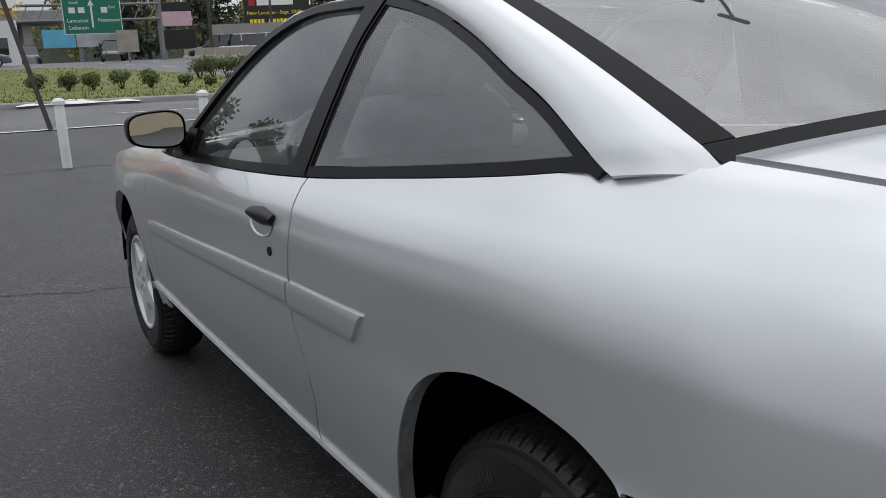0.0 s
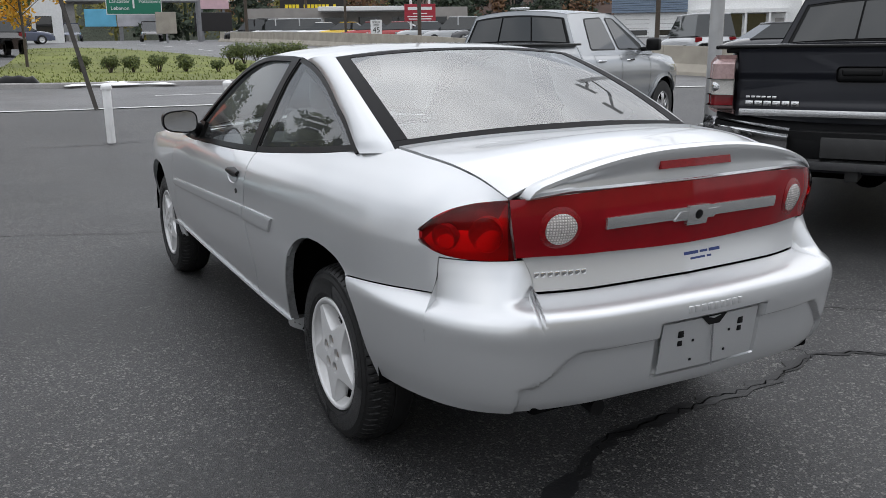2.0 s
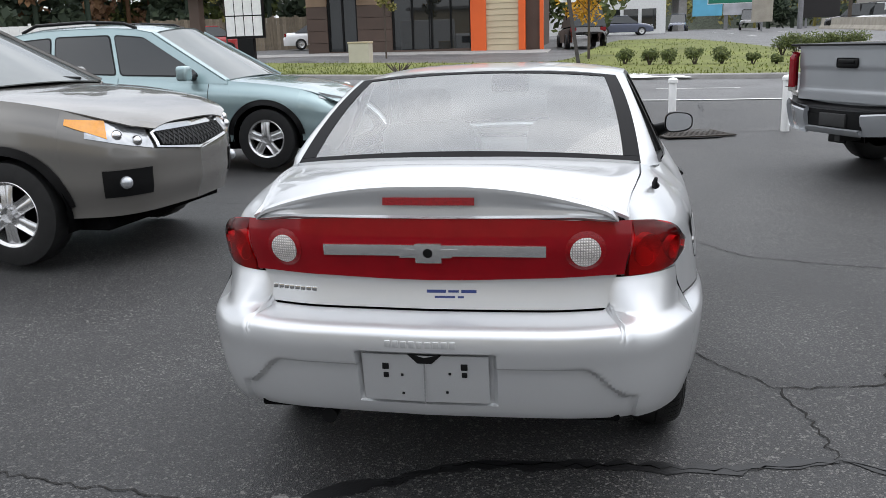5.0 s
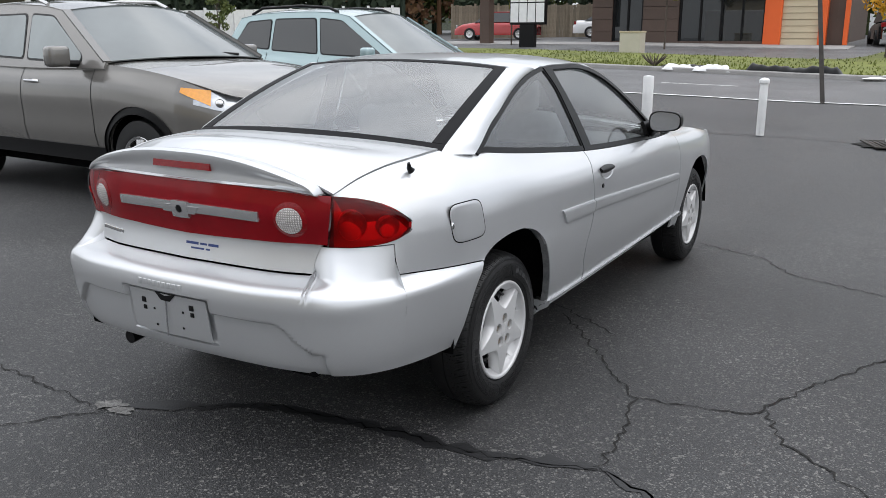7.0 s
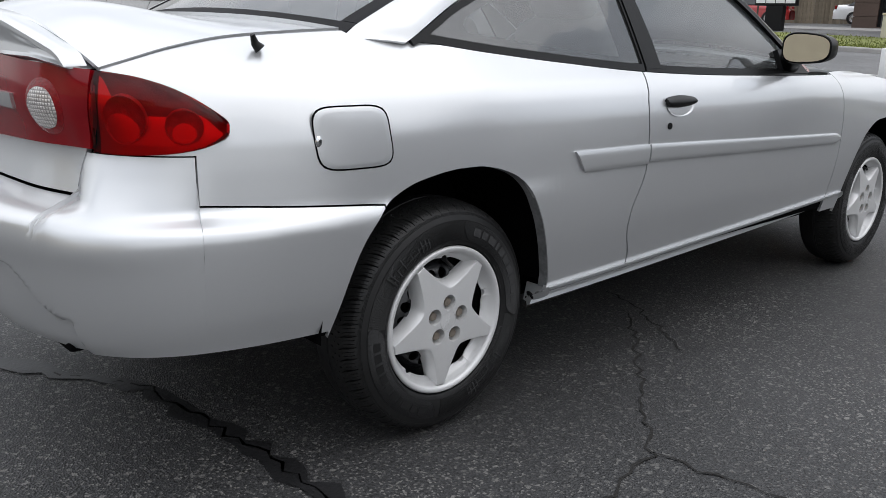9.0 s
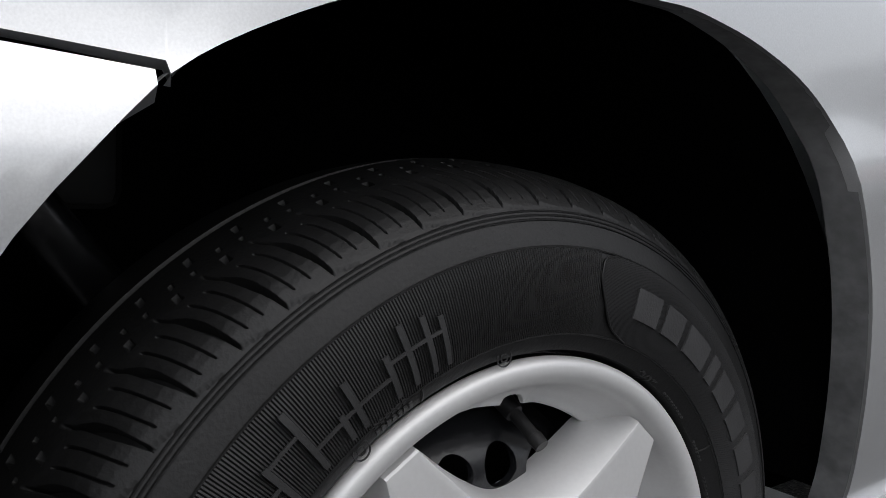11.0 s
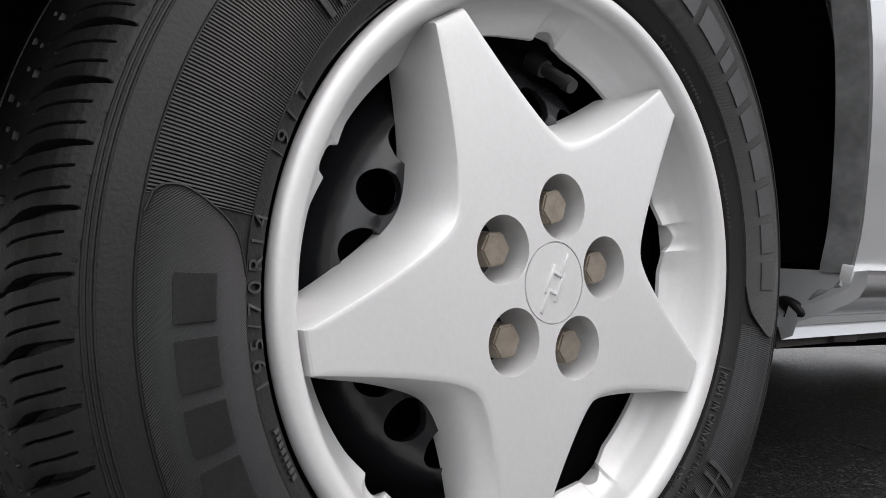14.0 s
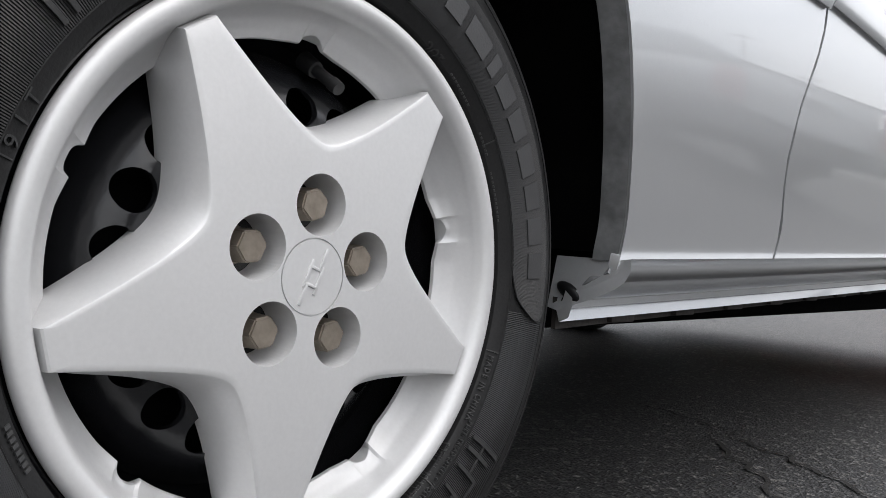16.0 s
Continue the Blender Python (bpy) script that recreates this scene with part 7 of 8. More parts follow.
# pick-up trucks, nose away
def pickup(name, label, m, col, dark):
    root, sk, sy, top = vehicle(name, label, "pick-up truck", m, col, -1.05, 4.22, 3.24, .945, .385,
        [(-1.05, 1.29), (.60, 1.29), (.66, 1.27), (.72, 1.215), (2.0, 1.20), (2.9, 1.17), (3.3, 1.14), (3.9, 1.06), (4.22, .85)],
        ((.66, 1.29), [(.735, 1.665), (1.2, 1.69), (1.8, 1.69), (2.06, 1.665)], (2.88, 1.185)), .47, .48, M["black"] if dark else col,
        windows=([(1.04, 1.235), (1.13, 1.60), (1.60, 1.625), (1.73, 1.235)], [(1.83, 1.235), (1.73, 1.625), (1.98, 1.615), (2.56, 1.29), (2.57, 1.23)]),
        gaps=(.66, 1.06, 1.80, 2.72), mirrors=(2.52, 1.22), spokes=6, rim=.225, flat_rear=True, handles=((1.22, 1.08), (2.08, 1.08)), wheel_tint=None)
    # tailgate, bed rail, cover
    bm = bmesh.new()
    z_low = .845 if dark else .74
    def fn(u, v):
        k = u * 2 - 1
        z = lerp(z_low, 1.30, v)
        bulge = .012 * sstep(.55, .62, v) - .010 * sstep(.16, .22, v) + .010 * sstep(.92, 1.0, v)
        return (k * .765, -1.083 - bulge + .012 * abs(k) ** 8, z)
    grid(bm, fn, 20, 30, .05)
    bmesh.ops.recalc_face_normals(bm, faces=bm.faces)
    gate = part("tailgate", bm, col, root)
    bm = bmesh.new()
    box(bm, -.15, .15, -1.104, -1.080, 1.075, 1.175, .025, seg=3)
    plate = part("handle_plate", bm, M["black"], gate, "black tailgate handle surround")
    bm = bmesh.new()
    box(bm, -.115, .115, -1.116, -1.098, 1.118, 1.160, .010, seg=3)
    part("tailgate_handle", bm, M["black"], plate, "black pull handle")
    bm = bmesh.new()
    box(bm, -.90, .90, -1.10, -1.00, 1.290, 1.314, .010)
    for sg in (1, -1):
        box(bm, sg * .885 - .045, sg * .885 + .045, -1.05, .66, 1.285, 1.312, .01)
    part("bed_rail", bm, M["black"], root, "black bed rail cap")
    bm = bmesh.new()
    box(bm, -.86, .86, -1.04, .64, 1.26, 1.300, .01)
    part("bed_cover", bm, M["black"], root, "black soft bed cover")
    # lamps wrap round the bed corners
    if dark:
        pieces = ((1.090, 1.222, M["pink_lens"], "pinkish clear upper lens"), (.985, 1.090, M["white_lens"], "clear lamp section"), (.915, .985, M["red"], "red lamp band"), (.855, .915, M["pink_lens"], "clear lower lens"))
    else:
        pieces = ((.86, 1.215, M["red"], "red tail lamp"), (.775, .86, M["white_lens"], "small clear lamp"))
    for sg in (1, -1):
        for z0, z1, mt, lb in pieces:
            bm = bmesh.new()
            def fn(u, v):
                z = lerp(z0, z1, v)
                a = lerp(-.15, math.pi / 2 + .1, u)
                full = sstep(.855 if dark else .775, .90 if dark else .82, z) * (1 - sstep(1.19, 1.235, z) * .5)
                return (sg * (.865 + (.088 * full) * math.sin(a) ** .8 if a > 0 else .865 + .6 * a), -1.005 - .105 * full * math.cos(a) + .10 * max(a - 1.2, 0), z)
            grid(bm, fn, 14, 8, .03)
            bmesh.ops.recalc_face_normals(bm, faces=bm.faces)
            part("tail_lamp", bm, mt, root, lb)
        if dark:
            bm = bmesh.new()
            bmesh.ops.create_uvsphere(bm, u_segments=22, v_segments=12, radius=.052, matrix=Matrix.Translation((sg * .885, -1.085, 1.037)) @ Matrix.Diagonal((.9, .5, 1, 1)))
            part("lamp_bulb", bm, M["chrome"], root, "round clear reversing lamp")
        bm = bmesh.new()
        box(bm, sg * .80 - .14, sg * .80 + .14, -.515, -.495, .22, .60, .008, seg=3)
        part("mud_flap", bm, M["black"], root, "black rubber mud flap")
    # step bumper
    zb_ = .60 if dark else .50
    metal = M["bumper_chrome"] if dark else col
    def bar(k, v, z0, z1, out):
        return (k * .955, -1.235 - out + .22 * abs(k) ** 4 + .05 * (1 - v) ** 1.6 + .03 * sstep(.85, 1, v), lerp(z0, z1, v))
    for sg in (1, -1):
        bm = bmesh.new()
        grid(bm, lambda u, v: bar(sg * lerp(.40, 1.0, u), v, zb_ - .07 + .05 * u, zb_ + .155 + .06 * u, 0), 18, 8, .05)
        bmesh.ops.recalc_face_normals(bm, faces=bm.faces)
        part("bumper_corner", bm, metal, root, "chrome bumper corner" if dark else "painted bumper corner")
    bm = bmesh.new()
    grid(bm, lambda u, v: bar(lerp(-.41, .41, u), v, zb_ - .075, zb_ - .005, .02), 18, 6, .05)
    bmesh.ops.recalc_face_normals(bm, faces=bm.faces)
    part("bumper_bar", bm, metal, root, "chrome lower bumper bar" if dark else "painted lower bumper bar")
    bm = bmesh.new()
    box(bm, -.19, .19, -1.235, -1.20, zb_ + .005, zb_ + .135, .008)
    part("plate_recess", bm, M["dim_steel"], root, "empty grey number plate recess")
    bm = bmesh.new()
    grid(bm, lambda u, v: ((k := u * 2 - 1) * .90, lerp(-1.215 + .16 * abs(k) ** 4, -1.03, v), zb_ + .165 + .055 * abs(k) ** 3 + .05 * sstep(.3, 1, v)), 30, 8, .05)
    box(bm, -.40, .40, -1.21, -1.10, zb_ - .01, zb_ + .17, .01)
    bmesh.ops.recalc_face_normals(bm, faces=bm.faces)
    part("step_pad", bm, M["black"], root, "black bumper step pad")
    bm = bmesh.new()
    box(bm, -.04, .04, -1.15, -.9, zb_ - .15, zb_ - .07, .005)
    part("tow_hitch", bm, M["dim_steel"], root)
    for sg in (1, -1):
        bm = bmesh.new()
        box(bm, sg * .45 - .05, sg * .45 + .05, -1.0, 3.9, .40, .50, .01)
        part("frame_rail", bm, M["well"], root)
    bm = bmesh.new()
    tube(bm, [(-.72, 0, .385), (.72, 0, .385)], .05, 10)
    bmesh.ops.create_uvsphere(bm, u_segments=14, v_segments=8, radius=.14, matrix=Matrix.Translation((0, 0, .385)))
    part("rear_axle", bm, M["well"], root)
    bm = bmesh.new()
    box(bm, -.13, .13, .70, .76, 1.735, 1.765, .008)
    part("brake_lamp", bm, M["red"] if dark else M["bright"], root, "high brake lamp")
    return root, gate, sk, sy


tac1, gate1, sk, sy = pickup("pickup_truck", "silver double-cab pick-up truck parked on the lot", at(3.872, 6.478, 24.5), paint("cool_silver_paint", (.33, .345, .36)), False)
for y0, y1, z0, z1, mt in ((-.84, -.66, 1.195, 1.245, "black"), (-.64, -.44, 1.205, 1.250, "red"), (-.60, -.46, 1.170, 1.195, "black")):
    for k in range(4):
        a, b = lerp(y0, y1, k / 4), lerp(y0, y1, (k + .8) / 4)
        bm = bmesh.new()
        grid(bm, lambda u, v: (-(p := sk(sy(lerp(a, b, u)), lerp(z0, z1, v), .004)).x, p.y, p.z), 4, 2, .003)
        bmesh.ops.recalc_face_normals(bm, faces=bm.faces)
        part("bed_decal", bm, M[mt], tac1, "flat bed-side decal bar")
tac2, gate2, sk, sy = pickup("pickup_truck", "dark slate pick-up truck with a chrome rear bumper", at(4.113, 1.421, 29.4), mat("slate_paint", (.010, .011, .016), .28, .2, .05, 3, 0, 600, coat=.25, spec=.3), True)
bm = bmesh.new()
box(bm, -.74, .74, -1.095, -1.075, .850, .895, .004)
part("gate_strip", bm, M["bright"], gate2, "grey strip along the tailgate")
for i in range(6):
    bm = bmesh.new()
    box(bm, -.70 + i * .058, -.65 + i * .058, -1.094, -1.08, .915, .950, .004)
    part("chrome_mark", bm, M["chrome"], gate2)
for i in range(6):
    bm = bmesh.new()
    box(bm, -.70 + i * .034, -.672 + i * .034, -1.094, -1.08, .965, .982, .003)
    part("chrome_mark", bm, M["chrome"], gate2)
for sg in (1, -1):
    cu = bpy.data.curves.new("flap", "FONT")
    cu.body, cu.size, cu.extrude, cu.align_x = "4x4", .11, .001, "CENTER"
    ob = new("flap_text", cu)
    me = bpy.data.meshes.new_from_object(ob.evaluated_get(bpy.context.evaluated_depsgraph_get()))
    bpy.data.objects.remove(ob)
    me.materials.append(M["white"])
    ob = new("flap_lettering", me)
    ob.parent = tac2
    ob.matrix_basis = pose(sg * .80, -.518, .36, 90, 0, 0)
    ob["label"] = "white lettering on the mud flap"


# ---- plants ----
def leaf_mat(name, col, col2):
    m = mat(name, col, .8, 0, .35, 1.2, 0, 30)
    n, l = m.node_tree.nodes, m.node_tree.links
    b = n["Principled BSDF"]
    geo, mix = n.new("ShaderNodeNewGeometry"), n.new("ShaderNodeMix")
    mix.data_type = "RGBA"
    mix.inputs["A"].default_value, mix.inputs["B"].default_value = (*col, 1), (*col2, 1)
    l.new(geo.outputs["Random Per Island"], mix.inputs["Factor"])
    l.new(mix.outputs["Result"], b.inputs["Base Color"])
    return m


M["bark"] = mat("bark", (.07, .055, .042), .9, 0, .3, 8, .6, 40)
LEAVES = {
    "yellow": leaf_mat("yellow_leaves", (.58, .30, .015), (.70, .42, .04)),
    "green": leaf_mat("green_leaves", (.05, .075, .022), (.13, .15, .035)),
    "olive": leaf_mat("olive_leaves", (.12, .13, .03), (.24, .20, .05)),
    "dark": leaf_mat("dark_conifer", (.014, .026, .014), (.035, .052, .024)),
    "rust": leaf_mat("rust_leaves", (.10, .045, .022), (.17, .09, .035)),
}


def clumps(bm, rng, blobs, n, size):
    """Small leaf faces scattered through uneven clumps (x, y, z, radius, flatness)."""
    tot = sum(b[3] ** 2 for b in blobs)
    for x, y, z, r, f in blobs:
        for _ in range(int(n * r * r / tot)):
            a, c = rng.uniform(0, 2 * math.pi), rng.uniform(-1, 1)
            q = r * rng.uniform(.35, 1.05)
            s = math.sqrt(1 - c * c)
            p = Vector((x + q * s * math.cos(a), y + q * s * math.sin(a), z + q * c * f))
            d = Vector((rng.uniform(-1, 1), rng.uniform(-1, 1), rng.uniform(-1, 1))).normalized()
            e = d.orthogonal().normalized()
            k = size * rng.uniform(.6, 1.4)
            bm.faces.new([bm.verts.new(v) for v in (p - d * k, p + e * k * .6, p + d * k, p - e * k * .6)])


def leafy(name, bm, mtl, parent):
    me = bpy.data.meshes.new(name)
    bm.to_mesh(me)
    bm.free()
    me.materials.append(mtl)
    ob = new(name, me)
    if parent is not None:
        ob.parent = parent
    return ob


def tree(x, y, h, w, kind, label, seed, trunk=.06, base=.3, n=2600, leaf=.07, group="", narrow=False):
    rng = random.Random(seed)
    t = thing("tree", label, "tree", pose(x, y, ground_z(x, y) + .1), group)
    bm = bmesh.new()
    top = Vector((rng.uniform(-.1, .1), rng.uniform(-.1, .1), h * .86))
    tube(bm, [(0, 0, -.1), (0, 0, h * base), top * .7, top], [trunk, trunk * .8, trunk * .45, trunk * .12], 10)
    blobs = []
    for k in range(26):
        f = rng.uniform(base, .95)
        a = rng.uniform(0, 6.28)
        env = math.sin(math.pi * min(max((f - base * .8) / (1.02 - base * .8), 0), 1)) ** .6
        r = w * .5 * env * rng.uniform(.4, 1.0)
        p = Vector((r * math.cos(a), r * math.sin(a), h * f))
        tube(bm, [(0, 0, h * max(f - .16, base * .8)), Vector((p.x * .5, p.y * .5, h * (f - .06))), p], [trunk * .3, trunk * .2, trunk * .06], 5)
        blobs.append((p.x, p.y, p.z, w * rng.uniform(.13, .24), .85))
    part("trunk", bm, M["bark"], t)
    bm = bmesh.new()
    clumps(bm, rng, blobs, n, leaf)
    leafy("crown", bm, LEAVES[kind], t)


def shrub(x, y, r, seed):
    rng = random.Random(seed)
    t = thing("shrub", "small round green shrub on the lawn", "shrub", pose(x, y, ground_z(x, y) + .11), "shrubs in a row")
    bm = bmesh.new()
    for k in range(7):
        a = rng.uniform(0, 6.28)
        tube(bm, [(0, 0, -.05), (r * .4 * math.cos(a), r * .4 * math.sin(a), r * .8)], [.02, .008], 5)
    part("stem", bm, M["bark"], t)
    bm = bmesh.new()
    clumps(bm, rng, [(rng.uniform(-.45, .45) * r, rng.uniform(-.45, .45) * r, r * rng.uniform(.6, 1.15), r * rng.uniform(.4, .6), .8) for _ in range(9)], 900, .035)
    leafy("foliage", bm, LEAVES["green"], t)


for i, (x, y, r) in enumerate(((1.15, 23.9, .34), (1.85, 23.3, .34), (2.42, 23.1, .33), (3.1, 22.9, .33), (3.85, 22.9, .34), (4.62, 22.3, .22), (5.2, 22.1, .20))):
    shrub(x, y, r, 40 + i)
for i in range(6):
    shrub(6.2 + i * .42, 26.6 - i * .1, .50, 60 + i)
tree(0.0, 27.6, 4.6, 2.5, "yellow", "young tree with golden autumn leaves", 1, .05, .32, 3400, .075)
tree(-8.3, 31.8, 4.3, 1.1, "olive", "slim young street tree with thin foliage", 2, .04, .42, 1500, .06)
tree(-16.0, 33.5, 4.6, 1.3, "olive", "slim young street tree with thin foliage", 3, .04, .35, 1500, .06)
tree(-27.5, 26.5, 3.0, 1.2, "green", "small clipped tree before the fence", 4, .04, .3, 1200, .07)

# woods behind the restaurant and far along the highway
def wood(name, label, spots, kind, n, leaf, seed):
    rng = random.Random(seed)
    bm = bmesh.new()
    blobs = []
    for x, y, h, w in spots:
        g = ground_z(min(x, 60), min(y, 120))
        for k in range(16):
            f = rng.uniform(.12, 1.0)
            a = rng.uniform(0, 6.28)
            r = w * .5 * (1 - f) ** .5 * rng.uniform(.3, 1) if kind == "dark" else w * .5 * math.sin(math.pi * (.12 + .86 * f)) ** .5 * rng.uniform(.3, 1)
            blobs.append((x + r * math.cos(a), y + r * math.sin(a), g + h * f, w * rng.uniform(.12, .24), .9))
        tube(bm, [(x, y, g - .3), (x, y, g + h * .7)], [.22, .08], 6)
    clumps(bm, rng, blobs, n, leaf)
    tagged(leafy(name, bm, LEAVES[kind], None), label, "trees", kind="stuff")


rng = random.Random(77)
wood("conifer_wood", "dark conifers behind the fences", [(-62 + k * 2.6 + rng.uniform(-1, 1), 34 + k * 1.7 + rng.uniform(-3, 3), rng.uniform(9, 15), rng.uniform(4, 6)) for k in range(16)] + [(-66 + k * 2.4 + rng.uniform(-1, 1), 40 + k * 1.6 + rng.uniform(-3, 3), rng.uniform(11, 16), rng.uniform(5, 7)) for k in range(18)], "dark", 52000, .34, 5)
wood("broadleaf_wood", "dense broadleaf trees behind the restaurant", [(-40 + k * 3.0 + rng.uniform(-1, 1), 60 + rng.uniform(-4, 5), rng.uniform(10, 15), rng.uniform(6, 8)) for k in range(14)], "green", 22000, .26, 6)
wood("rust_wood", "rust-brown autumn trees", [(-33, 55, 9, 6), (-38, 50, 9, 6), (40, 92, 9, 7), (58, 96, 9, 7), (72, 90, 8, 6), (33, 118, 10, 8)], "rust", 9000, .25, 7)
wood("olive_wood", "fading green trees along the highway", [(-4 + k * 6.5 + rng.uniform(-2, 2), 128 + rng.uniform(-10, 12), rng.uniform(7, 11), rng.uniform(7, 10)) for k in range(22)], "olive", 20000, .35, 8)
wood("far_wood", "dark far trees along the horizon", [(16 + k * 4.4 + rng.uniform(-2, 2), 98 + rng.uniform(-6, 10), rng.uniform(6, 10.5), rng.uniform(5, 8)) for k in range(18)], "dark", 20000, .32, 9)

# ---- restaurant ----
M["brown"] = mat("brown_fibre_board", (.075, .048, .036), .6, 0, .12, 1.5, .1, 60, rnd=.08)
M["brown_light"] = mat("tan_board", (.20, .135, .085), .6, 0, .12, 1.5, .1, 60, rnd=.08)
M["orange"] = mat("orange_panel", (.72, .115, .018), .45, 0, .05, 1.2, .03, 60)
M["siding"] = mat("cream_siding", (.52, .44, .30), .6, 0, .06, 1.5, .05, 60, rnd=.05)
M["awning"] = mat("dull_red_awning", (.20, .12, .11), .6, .2, .12, 3, .1, 60)
M["shopglass"] = mat("shop_glass", (.015, .017, .018), .02, 0, .2, 1, 0, 50, spec=.9)


def boxpart(name, mtl, parent, x0, x1, y0, y1, z0, z1, bevel=.0, label=""):
    bm = bmesh.new()
    box(bm, x0, x1, y0, y1, z0, z1, bevel)
    return part(name, bm, mtl, parent, label, smooth=False)


GZ = ground_z(-8, 36.2)
rest = thing("restaurant", "brown and orange fast-food restaurant with large windows", "building", pose(0, 36.2, GZ))
boxpart("core_wall", M["brown"], rest, -13.2, -2.6, .35, 12, 0, 5.4)
boxpart("roof", M["kerb"], rest, -13.3, -2.5, .2, 12.1, 5.4, 5.6)
for i in range(9):
    z = i * .55
    mt = M["brown"] if i < 4 else M["brown_light"]
    for x0, x1 in ((-13.2, -12.2), (-10.75, -9.1)):
        boxpart("panel", mt, rest, x0, x1, .10, .36, z + .008, z + .542, .006)
    if i > 4:
        boxpart("panel", mt, rest, -12.2, -10.75, .14, .36, z + .008, z + .542, .006)
boxpart("orange_column", M["orange"], rest, -5.42, -4.72, -.02, .36, 0, 6.0, .01)
boxpart("orange_band", M["orange"], rest, -9.1, -5.42, .04, .36, 3.35, 6.0, .01)
boxpart("orange_column", M["orange"], rest, -3.25, -2.95, -.02, .36, 0, 6.0, .01)
for i in range(22):
    bm = bmesh.new()
    vs = [bm.verts.new(p) for p in ((-4.72, .30, i * .26), (-3.25, .30, i * .26), (-3.25, .13, i * .26 + .005), (-4.72, .13, i * .26 + .005), (-4.72, .30, i * .26 + .262), (-3.25, .30, i * .26 + .262), (-3.25, .16, i * .26 + .258), (-4.72, .16, i * .26 + .258))]
    for f in ((3, 2, 6, 7), (0, 3, 7, 4), (1, 5, 6, 2), (4, 7, 6, 5), (0, 1, 2, 3)):
        bm.faces.new([vs[k] for k in f])
    bmesh.ops.recalc_face_normals(bm, faces=bm.faces)
    part("siding_board", bm, M["siding"], rest, smooth=False)
for x0, x1, nm in ((-12.2, -10.75, 2), (-9.1, -5.42, 4)):
    w = boxpart("shop_window", M["shopglass"], rest, x0, x1, .26, .30, .12, 2.62, label="large dark shop window")
    boxpart("window_sill", M["brown"], rest, x0, x1, .12, .32, 0, .14, .01)
    for k in range(nm + 1):
        xx = lerp(x0 + .04, x1 - .04, k / nm)
        boxpart("mullion", M["black"], w, xx - .04, xx + .04, .18, .30, .12, 2.62)
    bm = bmesh.new()
    grid(bm, lambda u, v: (lerp(x0 - .12, x1 + .12, u), lerp(.05, -.62, v), lerp(3.30, 2.66, v) - .0), 24, 4, .03)
    bmesh.ops.recalc_face_normals(bm, faces=bm.faces)
    part("awning", bm, M["awning"], rest, "dull red sloping awning")
boxpart("side_door", M["shopglass"], rest, -2.95, -2.55, .5, 1.5, 0, 2.4, label="dark side door")
boxpart("door_pillar", M["brown"], rest, -2.95, -2.3, .36, .6, 0, 4.2)
boxpart("orange_post", M["orange"], rest, -2.32, -2.15, .2, .5, 0, 2.3)
# paved apron
sheet_xy("pavement_1", M["kerb"], lambda u, v: ((x := lerp(-26, -1.8, u)), (y := lerp(33.6, 36.4, v)), ground_z(x, y) + .05), 20, 3, "pale concrete walk before the restaurant", "pavement", .06)

# drive-through canopy and menu board
can = thing("drive_through_canopy", "orange-edged drive-through canopy on a brown post", "canopy", pose(-18.2, 34.2, ground_z(-18, 34)))
boxpart("post", M["brown"], can, .25, .75, -.2, .3, 0, 2.85, .01)
boxpart("canopy_roof", M["brown_light"], can, -1.2, 1.2, -.7, .8, 2.85, 3.05, .01)
boxpart("orange_edge", M["orange"], can, -1.22, .9, -.72, -.68, 2.95, 3.2, .004)
menu = thing("menu_board", "dark drive-through menu board with pale panels", "sign", pose(-14.4, 31.9, ground_z(-14, 32)))
boxpart("base", M["black"], menu, -.35, .35, -.15, .15, 0, .95, .01)
boxpart("frame", M["black"], menu, -.85, .85, -.12, .12, .95, 2.75, .02)
for a, b in ((-.80, -.42), (-.38, -.02), (.02, .38), (.42, .80)):
    for z0, z1 in ((1.05, 1.85), (1.9, 2.65)):
        boxpart("menu_panel", M["white"], menu, a, b, -.135, -.115, z0, z1)

util = thing("utility_box", "cream metal utility cabinet on the lawn", "utility box", pose(-8.2, 27.6, ground_z(-8, 27.6) + .08))
boxpart("cabinet", mat("cream_metal", (.50, .47, .38), .5, .1, .06, 3), util, -.38, .38, -.3, .3, 0, .72, .02)
boxpart("lid", M["siding"], util, -.40, .40, -.32, .32, .72, .78, .01)

# fences
def fence(name, label, x0, y0, x1, y1, h, n, mtl, posts):
    f = thing(name, label, "fence", pose(x0, y0, ground_z(x0, y0)))
    L = math.hypot(x1 - x0, y1 - y0)
    f.matrix_world = pose(x0, y0, ground_z(x0, y0) - .1, 0, 0, math.degrees(math.atan2(y1 - y0, x1 - x0)))
    rise_ = (ground_z(x1, y1) - ground_z(x0, y0)) / L
    bm = bmesh.new()
    box(bm, 0, 1, -.5, .5, 0, 1)
    me = None
    first = None
    for k in range(n):
        a, b = L * k / n + .006, L * (k + 1) / n - .006
        if first is None:
            bm.free()
            bm = bmesh.new()
            box(bm, 0, b - a, -.012, .012, 0, h)
            first = part("board", bm, mtl, f, smooth=False)
            o = first
        else:
            o = new("board", first.data)
            o.parent = f
        o.matrix_basis = Matrix.Translation((a, 0, rise_ * a + (.03 * math.sin(k * 1.7) if posts else 0)))
    for k in range(0, n + 1, max(1, n // 12)):
        boxpart("post", mtl, f, L * k / n - .06, L * k / n + .06, -.09, -.015, rise_ * L * k / n, h + .1 + rise_ * L * k / n)


